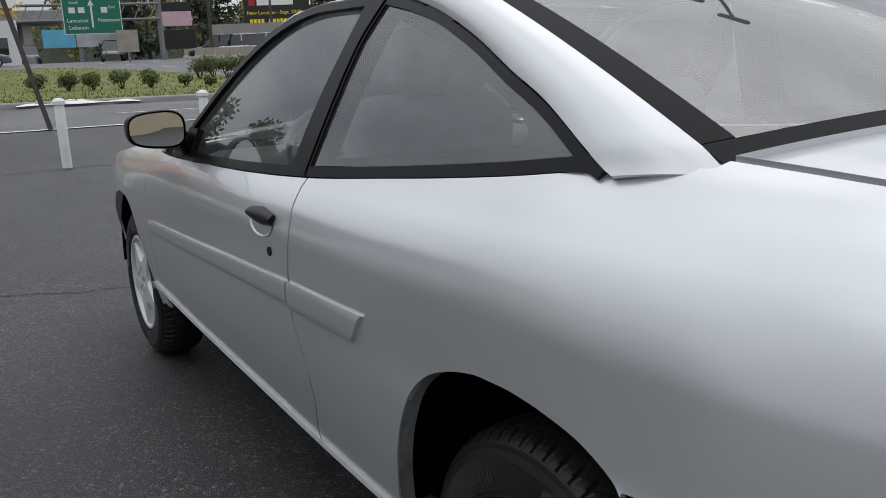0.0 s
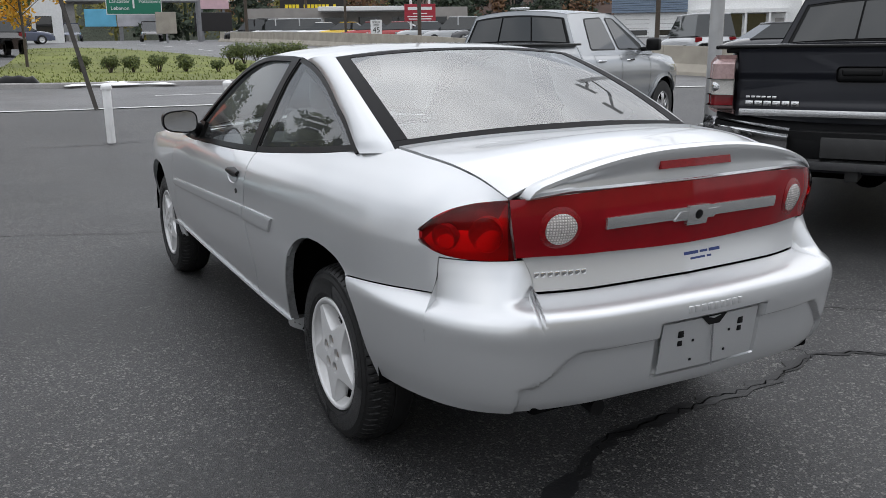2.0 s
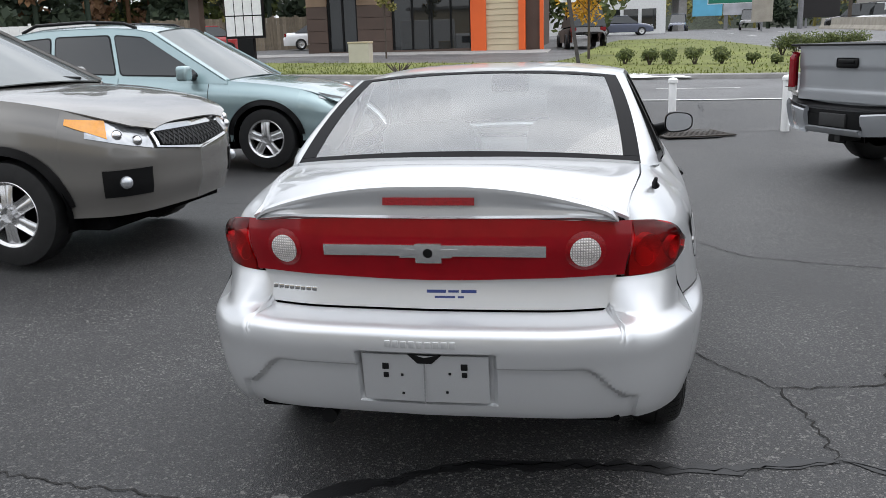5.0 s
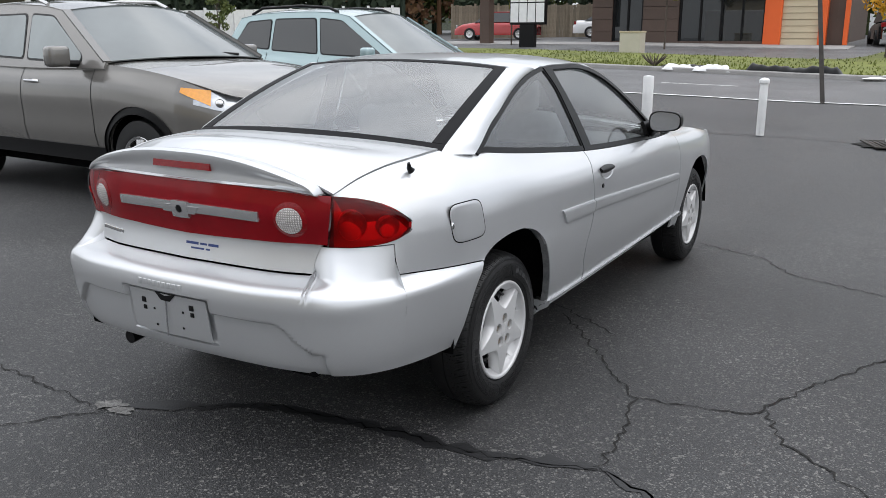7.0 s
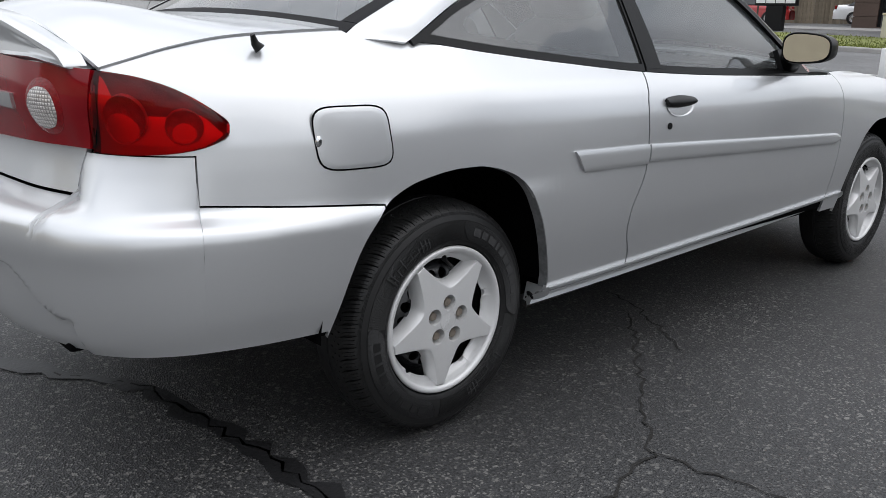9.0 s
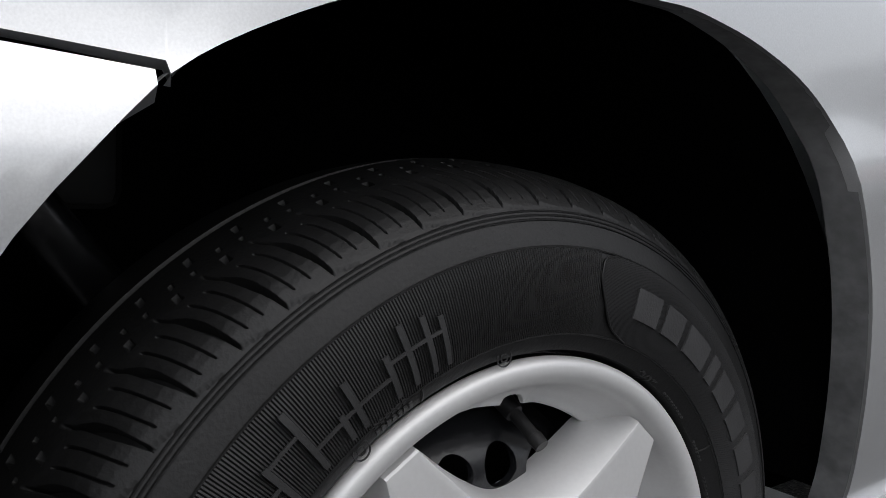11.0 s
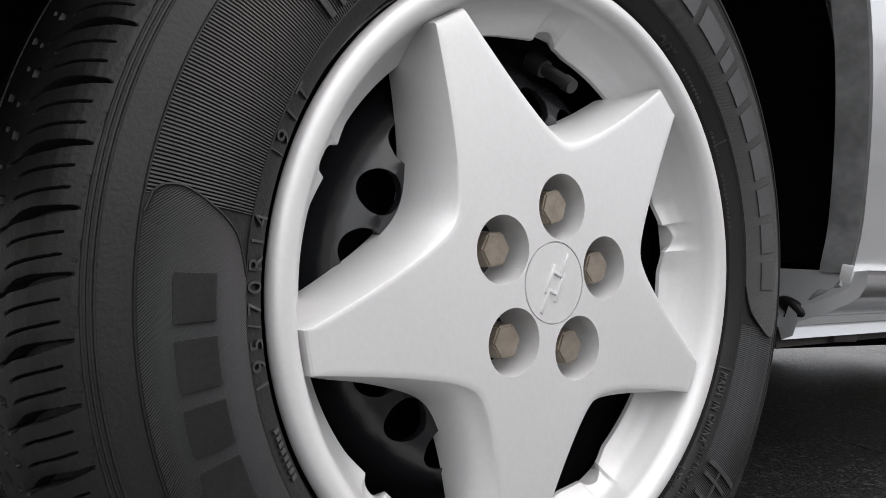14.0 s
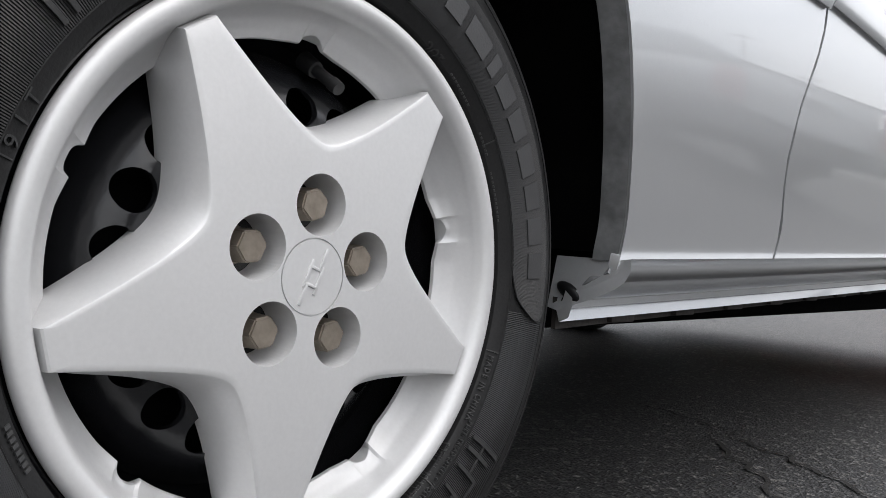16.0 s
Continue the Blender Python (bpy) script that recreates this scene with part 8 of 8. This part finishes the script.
fence("white_fence", "white vinyl privacy fence", -33, 19.5, -24.2, 36.5, 1.9, 40, M["white"], False)
fence("wooden_fence", "weathered wooden privacy fence", -24.2, 42, -10.0, 52.5, 2.0, 90, mat("grey_wood", (.20, .165, .12), .85, 0, .25, 4, .3, 60, rnd=.2), True)


# ---- silt fence and litter along the kerb ----
def heap(name, label, cat, x0, x1, w, h, mtl, seed, kind=""):
    rng = random.Random(seed)
    bm = bmesh.new()
    ph = [rng.uniform(0, 6) for _ in range(6)]
    def fn(u, v):
        x = lerp(x0, x1, u)
        a = v * math.pi
        k = .85 + .12 * math.sin(7 * u + ph[0]) + .08 * math.sin(19 * u + ph[1]) + .06 * math.sin(51 * u + ph[2] + 4 * v)
        e = min(1, u * 12, (1 - u) * 12)
        y = kerb_y(x) + .25 + math.cos(a) * w * (.8 + .2 * math.sin(13 * u + ph[3]))
        return (x, y, ground_z(x, y) + .06 + max(0, math.sin(a)) * h * k * e)
    grid(bm, fn, 70, 8, 0)
    bmesh.ops.recalc_face_normals(bm, faces=bm.faces)
    o = finish(bm, name, mtl)
    tagged(o, label, cat, kind=kind)


heap("silt_fence", "crumpled black silt fence lying along the kerb", "silt fence", -2.6, -.2, .22, .24, M["black"], 4)
heap("silt_fence", "crumpled black silt fence lying along the kerb", "silt fence", -5.0, -3.0, .24, .14, M["black"], 5)
heap("plastic_sheet", "crumpled white plastic sheet on the verge", "plastic sheet", .2, 2.6, .45, .07, M["white"], 6)
heap("plastic_sheet", "crumpled white plastic sheet on the verge", "plastic sheet", -4.8, -2.9, .30, .17, M["white"], 7)
bm = bmesh.new()
for k in range(9):
    a = k * .7
    tube(bm, [(0, 0, 0), (.25 * math.cos(a), .12 * math.sin(a), .18), (.38 * math.cos(a), .2 * math.sin(a), .32)], [.03, .022, .006], 6)
stump = thing("dead_plant", "torn dark dead plant on the kerb", "debris", pose(-5.1, kerb_y(-5.1) + .3, ground_z(-5, 20.4) + .12))
part("branches", bm, M["bark"], stump)

# ---- vehicles on and across the highway ----
def far_car(x, y, deg, col, label, kind="car", s=1.0):
    """A small parked or waiting car seen from far off."""
    tall = kind in ("suv", "van")
    c = thing("parked_car", label, "car", pose(x, y, ground_z(x, y) + .01, 0, 0, deg - 90))
    h, L, W = (1.75 if tall else 1.45), 4.6, .88
    tops = curve([-2.3, -2.2, -1.0, .9, 1.3, 2.0, 2.3], [.70, .95, .98, .96, .92, .80, .60])
    bm = bmesh.new()
    def fn(u, v):
        y_ = lerp(-2.3, 2.3, u)
        a = v * math.pi
        e = (1 - abs(2 * u - 1) ** 7) ** .5
        zz = lerp(.25, tops(y_), math.sin(a) ** .35)
        return (math.copysign(abs(math.cos(a)) ** .35, math.cos(a)) * W * (.82 + .18 * e), y_, zz)
    grid(bm, fn, 24, 16)
    bmesh.ops.recalc_face_normals(bm, faces=bm.faces)
    part("body", bm, col, c)
    bm = bmesh.new()
    y0, y1, y2, y3 = (-2.15, -1.9, .35, 1.15) if tall else (-1.65, -.75, .35, 1.15)
    P = []
    for y_, z, w in ((y0, .94, W * .9), (y1, h, W * .72), (y2, h, W * .72), (y3, .92, W * .9)):
        P.append([bm.verts.new((sg * w, y_, z)) for sg in (-1, 1)])
    for a, b in zip(P, P[1:]):
        bm.faces.new((a[0], a[1], b[1], b[0]))
    bm.faces.new([p[0] for p in P][::-1])
    bm.faces.new([p[1] for p in P])
    bmesh.ops.recalc_face_normals(bm, faces=bm.faces)
    part("glass_band", bm, M["pane"], c, "dark glass band", smooth=False)
    bm = bmesh.new()
    box(bm, -W * .74, W * .74, y1 - .03, y2 + .05, h - .03, h + .035, .03)
    part("roof", bm, col, c)
    for sg in (1, -1):
        for yy in (-1.35, 1.4):
            bm = bmesh.new()
            lathe(bm, [(-.10, .2), (-.10, .31), (.10, .31), (.11, .2)], 20)
            bmesh.ops.recalc_face_normals(bm, faces=bm.faces)
            w = part("wheel", bm, M["rubber"], c)
            w.matrix_basis = pose(sg * (W - .06), yy, .31)
            bm = bmesh.new()
            lathe(bm, [(.09, .205), (.07, .12), (.09, .0005)] if sg > 0 else [(-.09, .205), (-.07, .12), (-.09, .0005)], 16)
            bmesh.ops.recalc_face_normals(bm, faces=bm.faces)
            part("rim", bm, M["bright"], w)
        boxpart("head_lamp", M["lampclear"], c, sg * .62 - .14, sg * .62 + .14, 2.12, 2.22, .62, .76, .02)
        boxpart("tail_lamp", M["red"], c, sg * .66 - .13, sg * .66 + .13, -2.24, -2.14, .72, .90, .02)
        if tall:
            boxpart("pillar", col, c, sg * W * .80 - .03, sg * W * .80 + .03, -.3, -.2, .92, h, .01)


COL = {k: paint(k + "_car_paint", v, .2) for k, v in {"black": (.012, .012, .013), "white": (.70, .70, .70), "silver": (.42, .43, .44), "red": (.35, .02, .02), "navy": (.02, .03, .07), "charcoal": (.05, .05, .055), "yellow": (.65, .42, .02), "blue": (.05, .12, .30)}.items()}
far_car(13.2, 78.0, 262, COL["black"], "black off-roader on the highway", "suv")
far_car(8.2, 92.0, 262, COL["navy"], "dark pick-up sized car on the highway", "suv")
far_car(6.2, 96.0, 262, COL["white"], "white van on the highway", "van")
far_car(-.55, 38.6, 100, COL["black"], "black sports utility car at the drive-through", "suv")
far_car(1.9, 66.0, 5, COL["navy"], "dark blue saloon parked before a shop")
far_car(-20.3, 40.4, 195, COL["red"], "dark red saloon by the fence")
far_car(-15.0, 44.4, 20, COL["white"], "white saloon behind the restaurant")
far_car(24.2, 23.4, 65, COL["silver"], "silver minivan parked across the highway", "van")
far_car(24.4, 19.6, 150, COL["charcoal"], "charcoal saloon parked across the highway")
far_car(27.5, 20.0, 145, COL["white"], "white saloon parked across the highway")
far_car(28.6, 17.6, 60, COL["red"], "red hatchback parked across the highway")
far_car(23.5, 31.0, 150, COL["silver"], "silver saloon parked across the highway")
far_car(22.4, 34.5, 150, COL["charcoal"], "charcoal saloon parked across the highway")
rng = random.Random(9)
for k in range(13):
    far_car(19.5 + k * 1.15, 68 - k * 2.15, 150 + rng.uniform(-8, 8), COL[rng.choice(["white", "silver", "red", "charcoal", "white", "black", "blue", "yellow"])], "car in a row on a far sales lot", rng.choice(["car", "suv", "car"]))

# white van-bodied truck beside the crossover
truck = thing("box_truck", "white box truck parked beyond the crossover", "truck", at(-12.6, 4.6, -8))
boxpart("cargo_box", M["white"], truck, -1.1, 1.1, -3.4, 1.0, 1.0, 3.3, .04)
boxpart("cab", M["white"], truck, -1.0, 1.0, 1.05, 2.9, .55, 2.15, .16)
boxpart("windscreen", M["pane"], truck, -.85, .85, 2.6, 2.93, 1.35, 1.95, .05)
boxpart("side_window", M["pane"], truck, -1.02, 1.02, 1.6, 2.4, 1.4, 1.95, .04)
boxpart("chassis", M["black"], truck, -.9, .9, -3.3, 2.8, .5, .98, .03)
for sg in (1, -1):
    for yy in (-2.2, 2.0):
        simple_wheel(truck, sg * .92, yy, .42, .24, sg, 6)

# jersey barrier between the carriageways
bar_ = thing("concrete_barrier", "tan concrete barrier between the carriageways", "barrier")
for k in range(26):
    y0 = 4 + k * 2.6
    x = 16.6 + .02 * (y0 - 15)
    bm = bmesh.new()
    prof = [(-.30, 0), (-.28, .1), (-.12, .32), (-.08, .82), (.08, .82), (.12, .32), (.28, .1), (.30, 0)]
    A = [bm.verts.new((x + a, y0 + .01, ground_z(x, y0) + b)) for a, b in prof]
    B = [bm.verts.new((x + .052 + a, y0 + 2.59, ground_z(x, y0 + 2.6) + b)) for a, b in prof]
    for i in range(len(prof) - 1):
        bm.faces.new((A[i], A[i + 1], B[i + 1], B[i]))
    bm.faces.new(A[::-1])
    bm.faces.new(B)
    bmesh.ops.recalc_face_normals(bm, faces=bm.faces)
    part("segment", bm, M["concrete"], bar_, smooth=False)

# garage and showroom across the highway
M["blueroof"] = mat("blue_grey_metal", (.17, .22, .29), .5, .3, .08, 2, .05, 40)
gar = thing("garage_building", "white repair garage with a blue-grey metal fascia", "building", pose(65.4, 80.8, ground_z(65, 81), 0, 0, -42))
boxpart("wall", M["white"], gar, 2.0, 10.2, 0, 12, -.8, 4.4)
boxpart("wall", M["white"], gar, 10.2, 23.0, .8, 12, -.8, 5.6)
for i in range(7):
    boxpart("fascia_board", M["blueroof"], gar, 1.7, 10.4, -.55 + i * .03, .2, 2.75 + i * .27, 2.98 + i * .27, .01)
for x0, x1 in ((3.3, 6.1), (7.1, 10.0)):
    d = boxpart("garage_door", M["white"], gar, x0, x1, -.05, .05, -.6, 2.3, label="white roller garage door")
    for k in range(5):
        boxpart("door_rib", M["kerb"], d, x0, x1, -.065, -.05, .5 * k - .05, .5 * k - .01)
    boxpart("door_light", M["shopglass"], d, x0 + .2, x1 - .2, -.07, -.05, .15, .75)
for x0, x1 in ((11.6, 16.6), (17.2, 19.2)):
    boxpart("show_window", M["shopglass"], gar, x0, x1, .68, .82, -.7, 2.4, label="dark open shop window")
boxpart("canopy", M["white"], gar, 10.3, 21.5, -.4, .8, 2.5, 3.0, .02)
for x in (10.6, 16.9, 19.5, 21.3):
    boxpart("canopy_post", M["white"], gar, x - .12, x + .12, -.35, -.1, -.8, 2.5, .02)
boxpart("air_unit", M["kerb"], gar, 20.2, 21.2, .5, .8, 1.2, 1.9, .02)
boxpart("door", M["shopglass"], gar, 10.6, 11.2, .68, .82, -.7, 1.6, label="dark side door")
house = thing("house", "pale house with a brown gabled roof", "building", pose(79.1, 105.2, ground_z(79, 105), 0, 0, -40))
boxpart("wall", M["siding"], house, -7, 7, 0, 8, 0, 4.4)
bm = bmesh.new()
vs = [bm.verts.new(p) for p in ((-7.4, -.4, 4.3), (7.4, -.4, 4.3), (7.4, 8.4, 4.3), (-7.4, 8.4, 4.3), (-7.4, 4, 6.6), (7.4, 4, 6.6))]
for f in ((0, 1, 5, 4), (2, 3, 4, 5), (0, 4, 3), (1, 2, 5)):
    bm.faces.new([vs[k] for k in f])
bmesh.ops.recalc_face_normals(bm, faces=bm.faces)
part("roof", bm, mat("brown_shingle", (.16, .11, .075), .85, 0, .2, 3, .3, 40), house, smooth=False)
for k in range(3):
    boxpart("window", M["shopglass"], house, -5 + k * 4, -3.6 + k * 4, -.03, .05, 2.4, 3.7)
yel = thing("house", "yellow-walled building beside the garage", "building", pose(42, 21, ground_z(42, 21), 0, 0, -42))
boxpart("wall", mat("yellow_wall", (.55, .46, .20), .7, 0, .08, 2), yel, -4, 4, 0, 7, 0, 5.5)
apt = thing("apartment_block", "long grey-brown apartment block on the rise", "building", pose(71, 108, 3.2, 0, 0, -35))
boxpart("wall", mat("brick_far", (.20, .14, .12), .8, 0, .1, 1), apt, -16, 16, 0, 9, 0, 6)
boxpart("roof", mat("grey_roof", (.15, .15, .16), .8, 0, .1, 1), apt, -16.5, 16.5, -.5, 9.5, 6, 7.6, .3)
for k in range(12):
    for z in (1.0, 3.6):
        boxpart("window", M["shopglass"], apt, -15 + k * 2.6, -13.8 + k * 2.6, -.05, .05, z, z + 1.3)
wh = thing("warehouse", "low grey roadside shop with a pale roof", "building", pose(33, 74, ground_z(33, 74), 0, 0, -25))
boxpart("wall", mat("grey_wall", (.30, .28, .26), .8, 0, .12, 1), wh, -12, 9, 0, 8, 0, 3.0)
boxpart("canopy", M["white"], wh, -5, 4, -3, 0, 2.6, 3.0, .05)
for k in range(6):
    boxpart("window", M["shopglass"], wh, -11 + k * 3.2, -9 + k * 3.2, -.05, .05, .6, 2.1)
carq = thing("warehouse", "white auto-parts shop beyond the lawn", "building", pose(2.2, 74, ground_z(2, 74)))
boxpart("wall", M["white"], carq, -8, 3.5, 0, 8, 0, 3.4)
for k in range(3):
    boxpart("window", M["shopglass"], carq, -1.5 + k * 1.5, -.3 + k * 1.5, -.05, .05, .4, 2.1)
boxpart("logo_bar", M["orange"], carq, -4.4, -2.2, -.06, .0, 2.2, 2.9, .02)

# ---- signs ----
def text_on(parent, body, size, loc, mtl, rot=(90, 0, 0), width=None):
    cu = bpy.data.curves.new("text", "FONT")
    cu.body, cu.size, cu.extrude, cu.align_x, cu.align_y = body, size, .004, "CENTER", "CENTER"
    ob = new("text_source", cu)
    me = bpy.data.meshes.new_from_object(ob.evaluated_get(bpy.context.evaluated_depsgraph_get()))
    bpy.data.objects.remove(ob)
    me.materials.append(mtl)
    o = new("lettering", me)
    o.parent = parent
    o.matrix_basis = pose(*loc, *rot)
    return o


M["signgreen"] = mat("highway_green", (.006, .16, .095), .45, 0, .06, 2)
M["signdark"] = mat("sign_dark", (.012, .010, .010), .4, 0, .1, 3)
M["signyellow"] = mat("sign_yellow", (.80, .62, .02), .4, 0, .05, 3)
M["signred"] = mat("sign_red", (.33, .015, .03), .45, 0, .08, 3)
M["steelgrey"] = mat("grey_steel", (.22, .22, .23), .5, .5, .15, 3)
GR = 1.75
gan = thing("sign_gantry", "steel gantry carrying a green highway sign", "road sign", pose(9.5, 74.5, GR, 0, 0, -7))
for x in (-5.5, 7.0):
    bm = bmesh.new()
    tube(bm, [(x, 0, -1), (x, 0, 5.6)], .22, 12)
    part("gantry_post", bm, M["steelgrey"], gan)
for z in (3.4, 4.6):
    for y in (-.35, .35):
        bm = bmesh.new()
        tube(bm, [(-20, y, z), (7.0, y, z)], .09, 8)
        part("gantry_beam", bm, M["steelgrey"], gan)
for k in range(22):
    bm = bmesh.new()
    tube(bm, [(-19 + k * 1.2, -.35, 3.4), (-18.4 + k * 1.2, -.35, 4.6)], .04, 6)
    part("brace", bm, M["steelgrey"], gan)
board = boxpart("sign_board", M["signgreen"], gan, -.3, 3.95, -.55, -.45, 2.35, 5.1, .02, "green highway board")
boxpart("board_rim", M["white"], board, -.36, 4.01, -.535, -.44, 2.29, 5.16, .02)
for b, x, z, s in (("Lancaster", .72, 3.35, .42), ("Lebanon", .72, 2.80, .42), ("Pottstown", 3.05, 3.35, .40), ("South", .55, 4.75, .3), ("East", 3.35, 4.35, .3)):
    text_on(board, b, s, (x, -.56, z), M["white"])
for x, z in ((.35, 4.15), (1.05, 4.15), (2.75, 4.15)):
    boxpart("route_shield", M["white"], board, x - .24, x + .24, -.57, -.55, z - .22, z + .22, .01)
bm = bmesh.new()
box(bm, 1.72, 1.86, -.57, -.55, 2.8, 4.6)
vs = [bm.verts.new(p) for p in ((1.55, -.57, 4.5), (2.03, -.57, 4.5), (1.79, -.57, 4.95))]
bm.faces.new(vs)
part("arrow", bm, M["white"], board, smooth=False)

bb = thing("billboard", "dark roadside billboard with yellow lettering", "billboard", pose(29.9, 82, 2.0, 0, 0, -20))
brd = boxpart("board", M["signdark"], bb, -3.2, 3.2, -.2, .1, 2.4, 6.4, .03)
text_on(brd, "New Location - Sept. 2018", .48, (-.3, -.21, 4.0), M["signyellow"])
for k in range(14):
    if k not in (4, 12):
        boxpart("yellow_bar", M["signyellow"], brd, -2.7 + k * .37, -2.42 + k * .37, -.225, -.2, 2.7, 3.4)
boxpart("logo_bar", M["white"], brd, -1.9, 1.6, -.22, -.2, 4.7, 5.4)
boxpart("logo_bar", M["signred"], brd, -2.7, -2.1, -.22, -.2, 4.7, 5.5)
for x in (-1.2, 1.9):
    bm = bmesh.new()
    tube(bm, [(x, 0, -1), (x, 0, 2.4)], .16, 10)
    part("post", bm, mat("rust_post", (.16, .06, .045), .8, 0, .2, 4), bb)

hor = thing("shop_sign", "dark red shop sign on two white posts", "sign", pose(27, 52.8, ground_z(27, 52), 0, 0, -28))
brd = boxpart("board", M["signred"], hor, -1.1, 1.1, -.1, .1, 1.55, 2.7, .02)
boxpart("title_bar", M["white"], brd, -.85, .85, -.115, -.1, 2.3, 2.5)
for z, w in ((2.05, .5), (1.85, .9), (1.68, .8)):
    boxpart("text_bar", M["white"], brd, -w, w, -.113, -.1, z - .035, z + .035)
for x in (-.65, .65):
    bm = bmesh.new()
    tube(bm, [(x, .05, -.5), (x, .05, 3.6)], .09, 10)
    part("post", bm, M["white"], hor)
sp = thing("speed_sign", "white speed limit sign on a thin post", "road sign", pose(19.0, 42.8, ground_z(19, 42), 0, 0, -25))
brd = boxpart("plate", M["white"], sp, -.32, .32, -.02, .02, .75, 1.55, .01)
text_on(brd, "45", .42, (0, -.03, .98), M["signdark"])
text_on(brd, "SPEED", .16, (0, -.03, 1.42), M["signdark"])
text_on(brd, "LIMIT", .16, (0, -.03, 1.26), M["signdark"])
bm = bmesh.new()
tube(bm, [(0, .03, -.4), (0, .03, 1.6)], .03, 8)
part("post", bm, M["steelgrey"], sp)
mar = thing("message_sign", "pale pink and white lit roadside sign", "sign", pose(19.3, 80, 1.9, 0, 0, -12))
boxpart("board", mat("pink_panel", (.60, .40, .44), .5, 0, .1, 3), mar, -1.5, 1.5, -.15, .15, 2.9, 4.2, .03)
boxpart("head_panel", M["signdark"], mar, -1.5, 1.5, -.17, .15, 4.2, 5.0, .03)
boxpart("lower_board", M["signdark"], mar, -1.7, 1.7, -.15, .15, .9, 2.6, .03)
for x in (-1.0, 1.0):
    boxpart("post", M["steelgrey"], mar, x - .1, x + .1, -.05, .1, -1, 3)
pan = thing("blank_board", "tan back of a roadside board", "sign", pose(12.2, 66.3, ground_z(12, 66), 0, 0, -8))
boxpart("board", M["concrete"], pan, -.75, .75, -.05, .05, .7, 2.3, .02)
boxpart("post", M["steelgrey"], pan, -.08, .08, 0, .1, -.3, .8)
cyan = thing("billboard", "pale blue far billboard", "billboard", pose(13.5, 96, 2.4, 0, 0, -8))
boxpart("board", mat("cyan_panel", (.12, .42, .60), .5, 0, .2, .6), cyan, -3.5, -.4, -.1, .1, 1.2, 3.0, .02)
boxpart("board", mat("pale_panel", (.45, .45, .48), .5, 0, .3, .8), cyan, -.3, 4.5, -.1, .1, 1.2, 2.7, .02)
boxpart("post", M["steelgrey"], cyan, -.2, .2, 0, .2, -1, 1.2)

# poles and wires
for i, (x, y, h, r) in enumerate(((17.9, 64.5, 9.5, .14), (23.3, 57.6, 8.5, .10), (28.3, 79.5, 9, .13), (21.6, 42.5, 8.8, .12), (-32.6, 25.8, 8.5, .11), (31.0, 33.0, 9.0, .14))):
    p_ = thing("utility_pole", "weathered wooden utility pole", "utility pole", pose(x, y, ground_z(x, y)), "utility poles")
    bm = bmesh.new()
    tube(bm, [(0, 0, -.3), (0, 0, h)], [r, r * .7], 10)
    part("pole", bm, M["bark"] if i not in (4,) else M["steelgrey"], p_)
    bm = bmesh.new()
    box(bm, -.9, .9, -.05, .05, h - .6, h - .48, .01)
    part("cross_arm", bm, M["bark"], p_)
# overpass far up the highway
ovp = thing("overpass", "grey road bridge far up the highway", "bridge", pose(-8, 112, 2.2, 0, 0, 4))
boxpart("deck", M["kerb"], ovp, -45, 22, -4, 4, 4.6, 6.0, .05)
for k in range(8):
    boxpart("pier", M["kerb"], ovp, -42 + k * 8.5, -41 + k * 8.5, -3, 3, -1, 4.6, .05)
# plain backdrop wall of hazy hill
bm = bmesh.new()
grid(bm, lambda u, v: ((a := lerp(-1.3, 1.5, u)), (340 * math.sin(a), 340 * math.cos(a), lerp(-2, 15 + 6 * math.sin(a * 5) + 3 * math.sin(a * 13 + 1), v)))[1], 90, 3)
bmesh.ops.recalc_face_normals(bm, faces=bm.faces)
tagged(finish(bm, "backdrop", mat("far_hill", (.09, .10, .075), .95, 0, .4, .08, 0, 2, fine=.3)), "hazy wooded hill on the horizon", "hill", kind="structure")
# unseen wall added behind the camera; it only shows up in reflections
off_view = thing("dealer_building", "unseen plain pale building added behind the lot", "building", pose(0, -26, 0))
boxpart("wall", M["siding"], off_view, -22, 22, -8, 0, 0, 5.5)
boxpart("roof", M["kerb"], off_view, -22.4, 22.4, -8.4, .4, 5.5, 5.8)
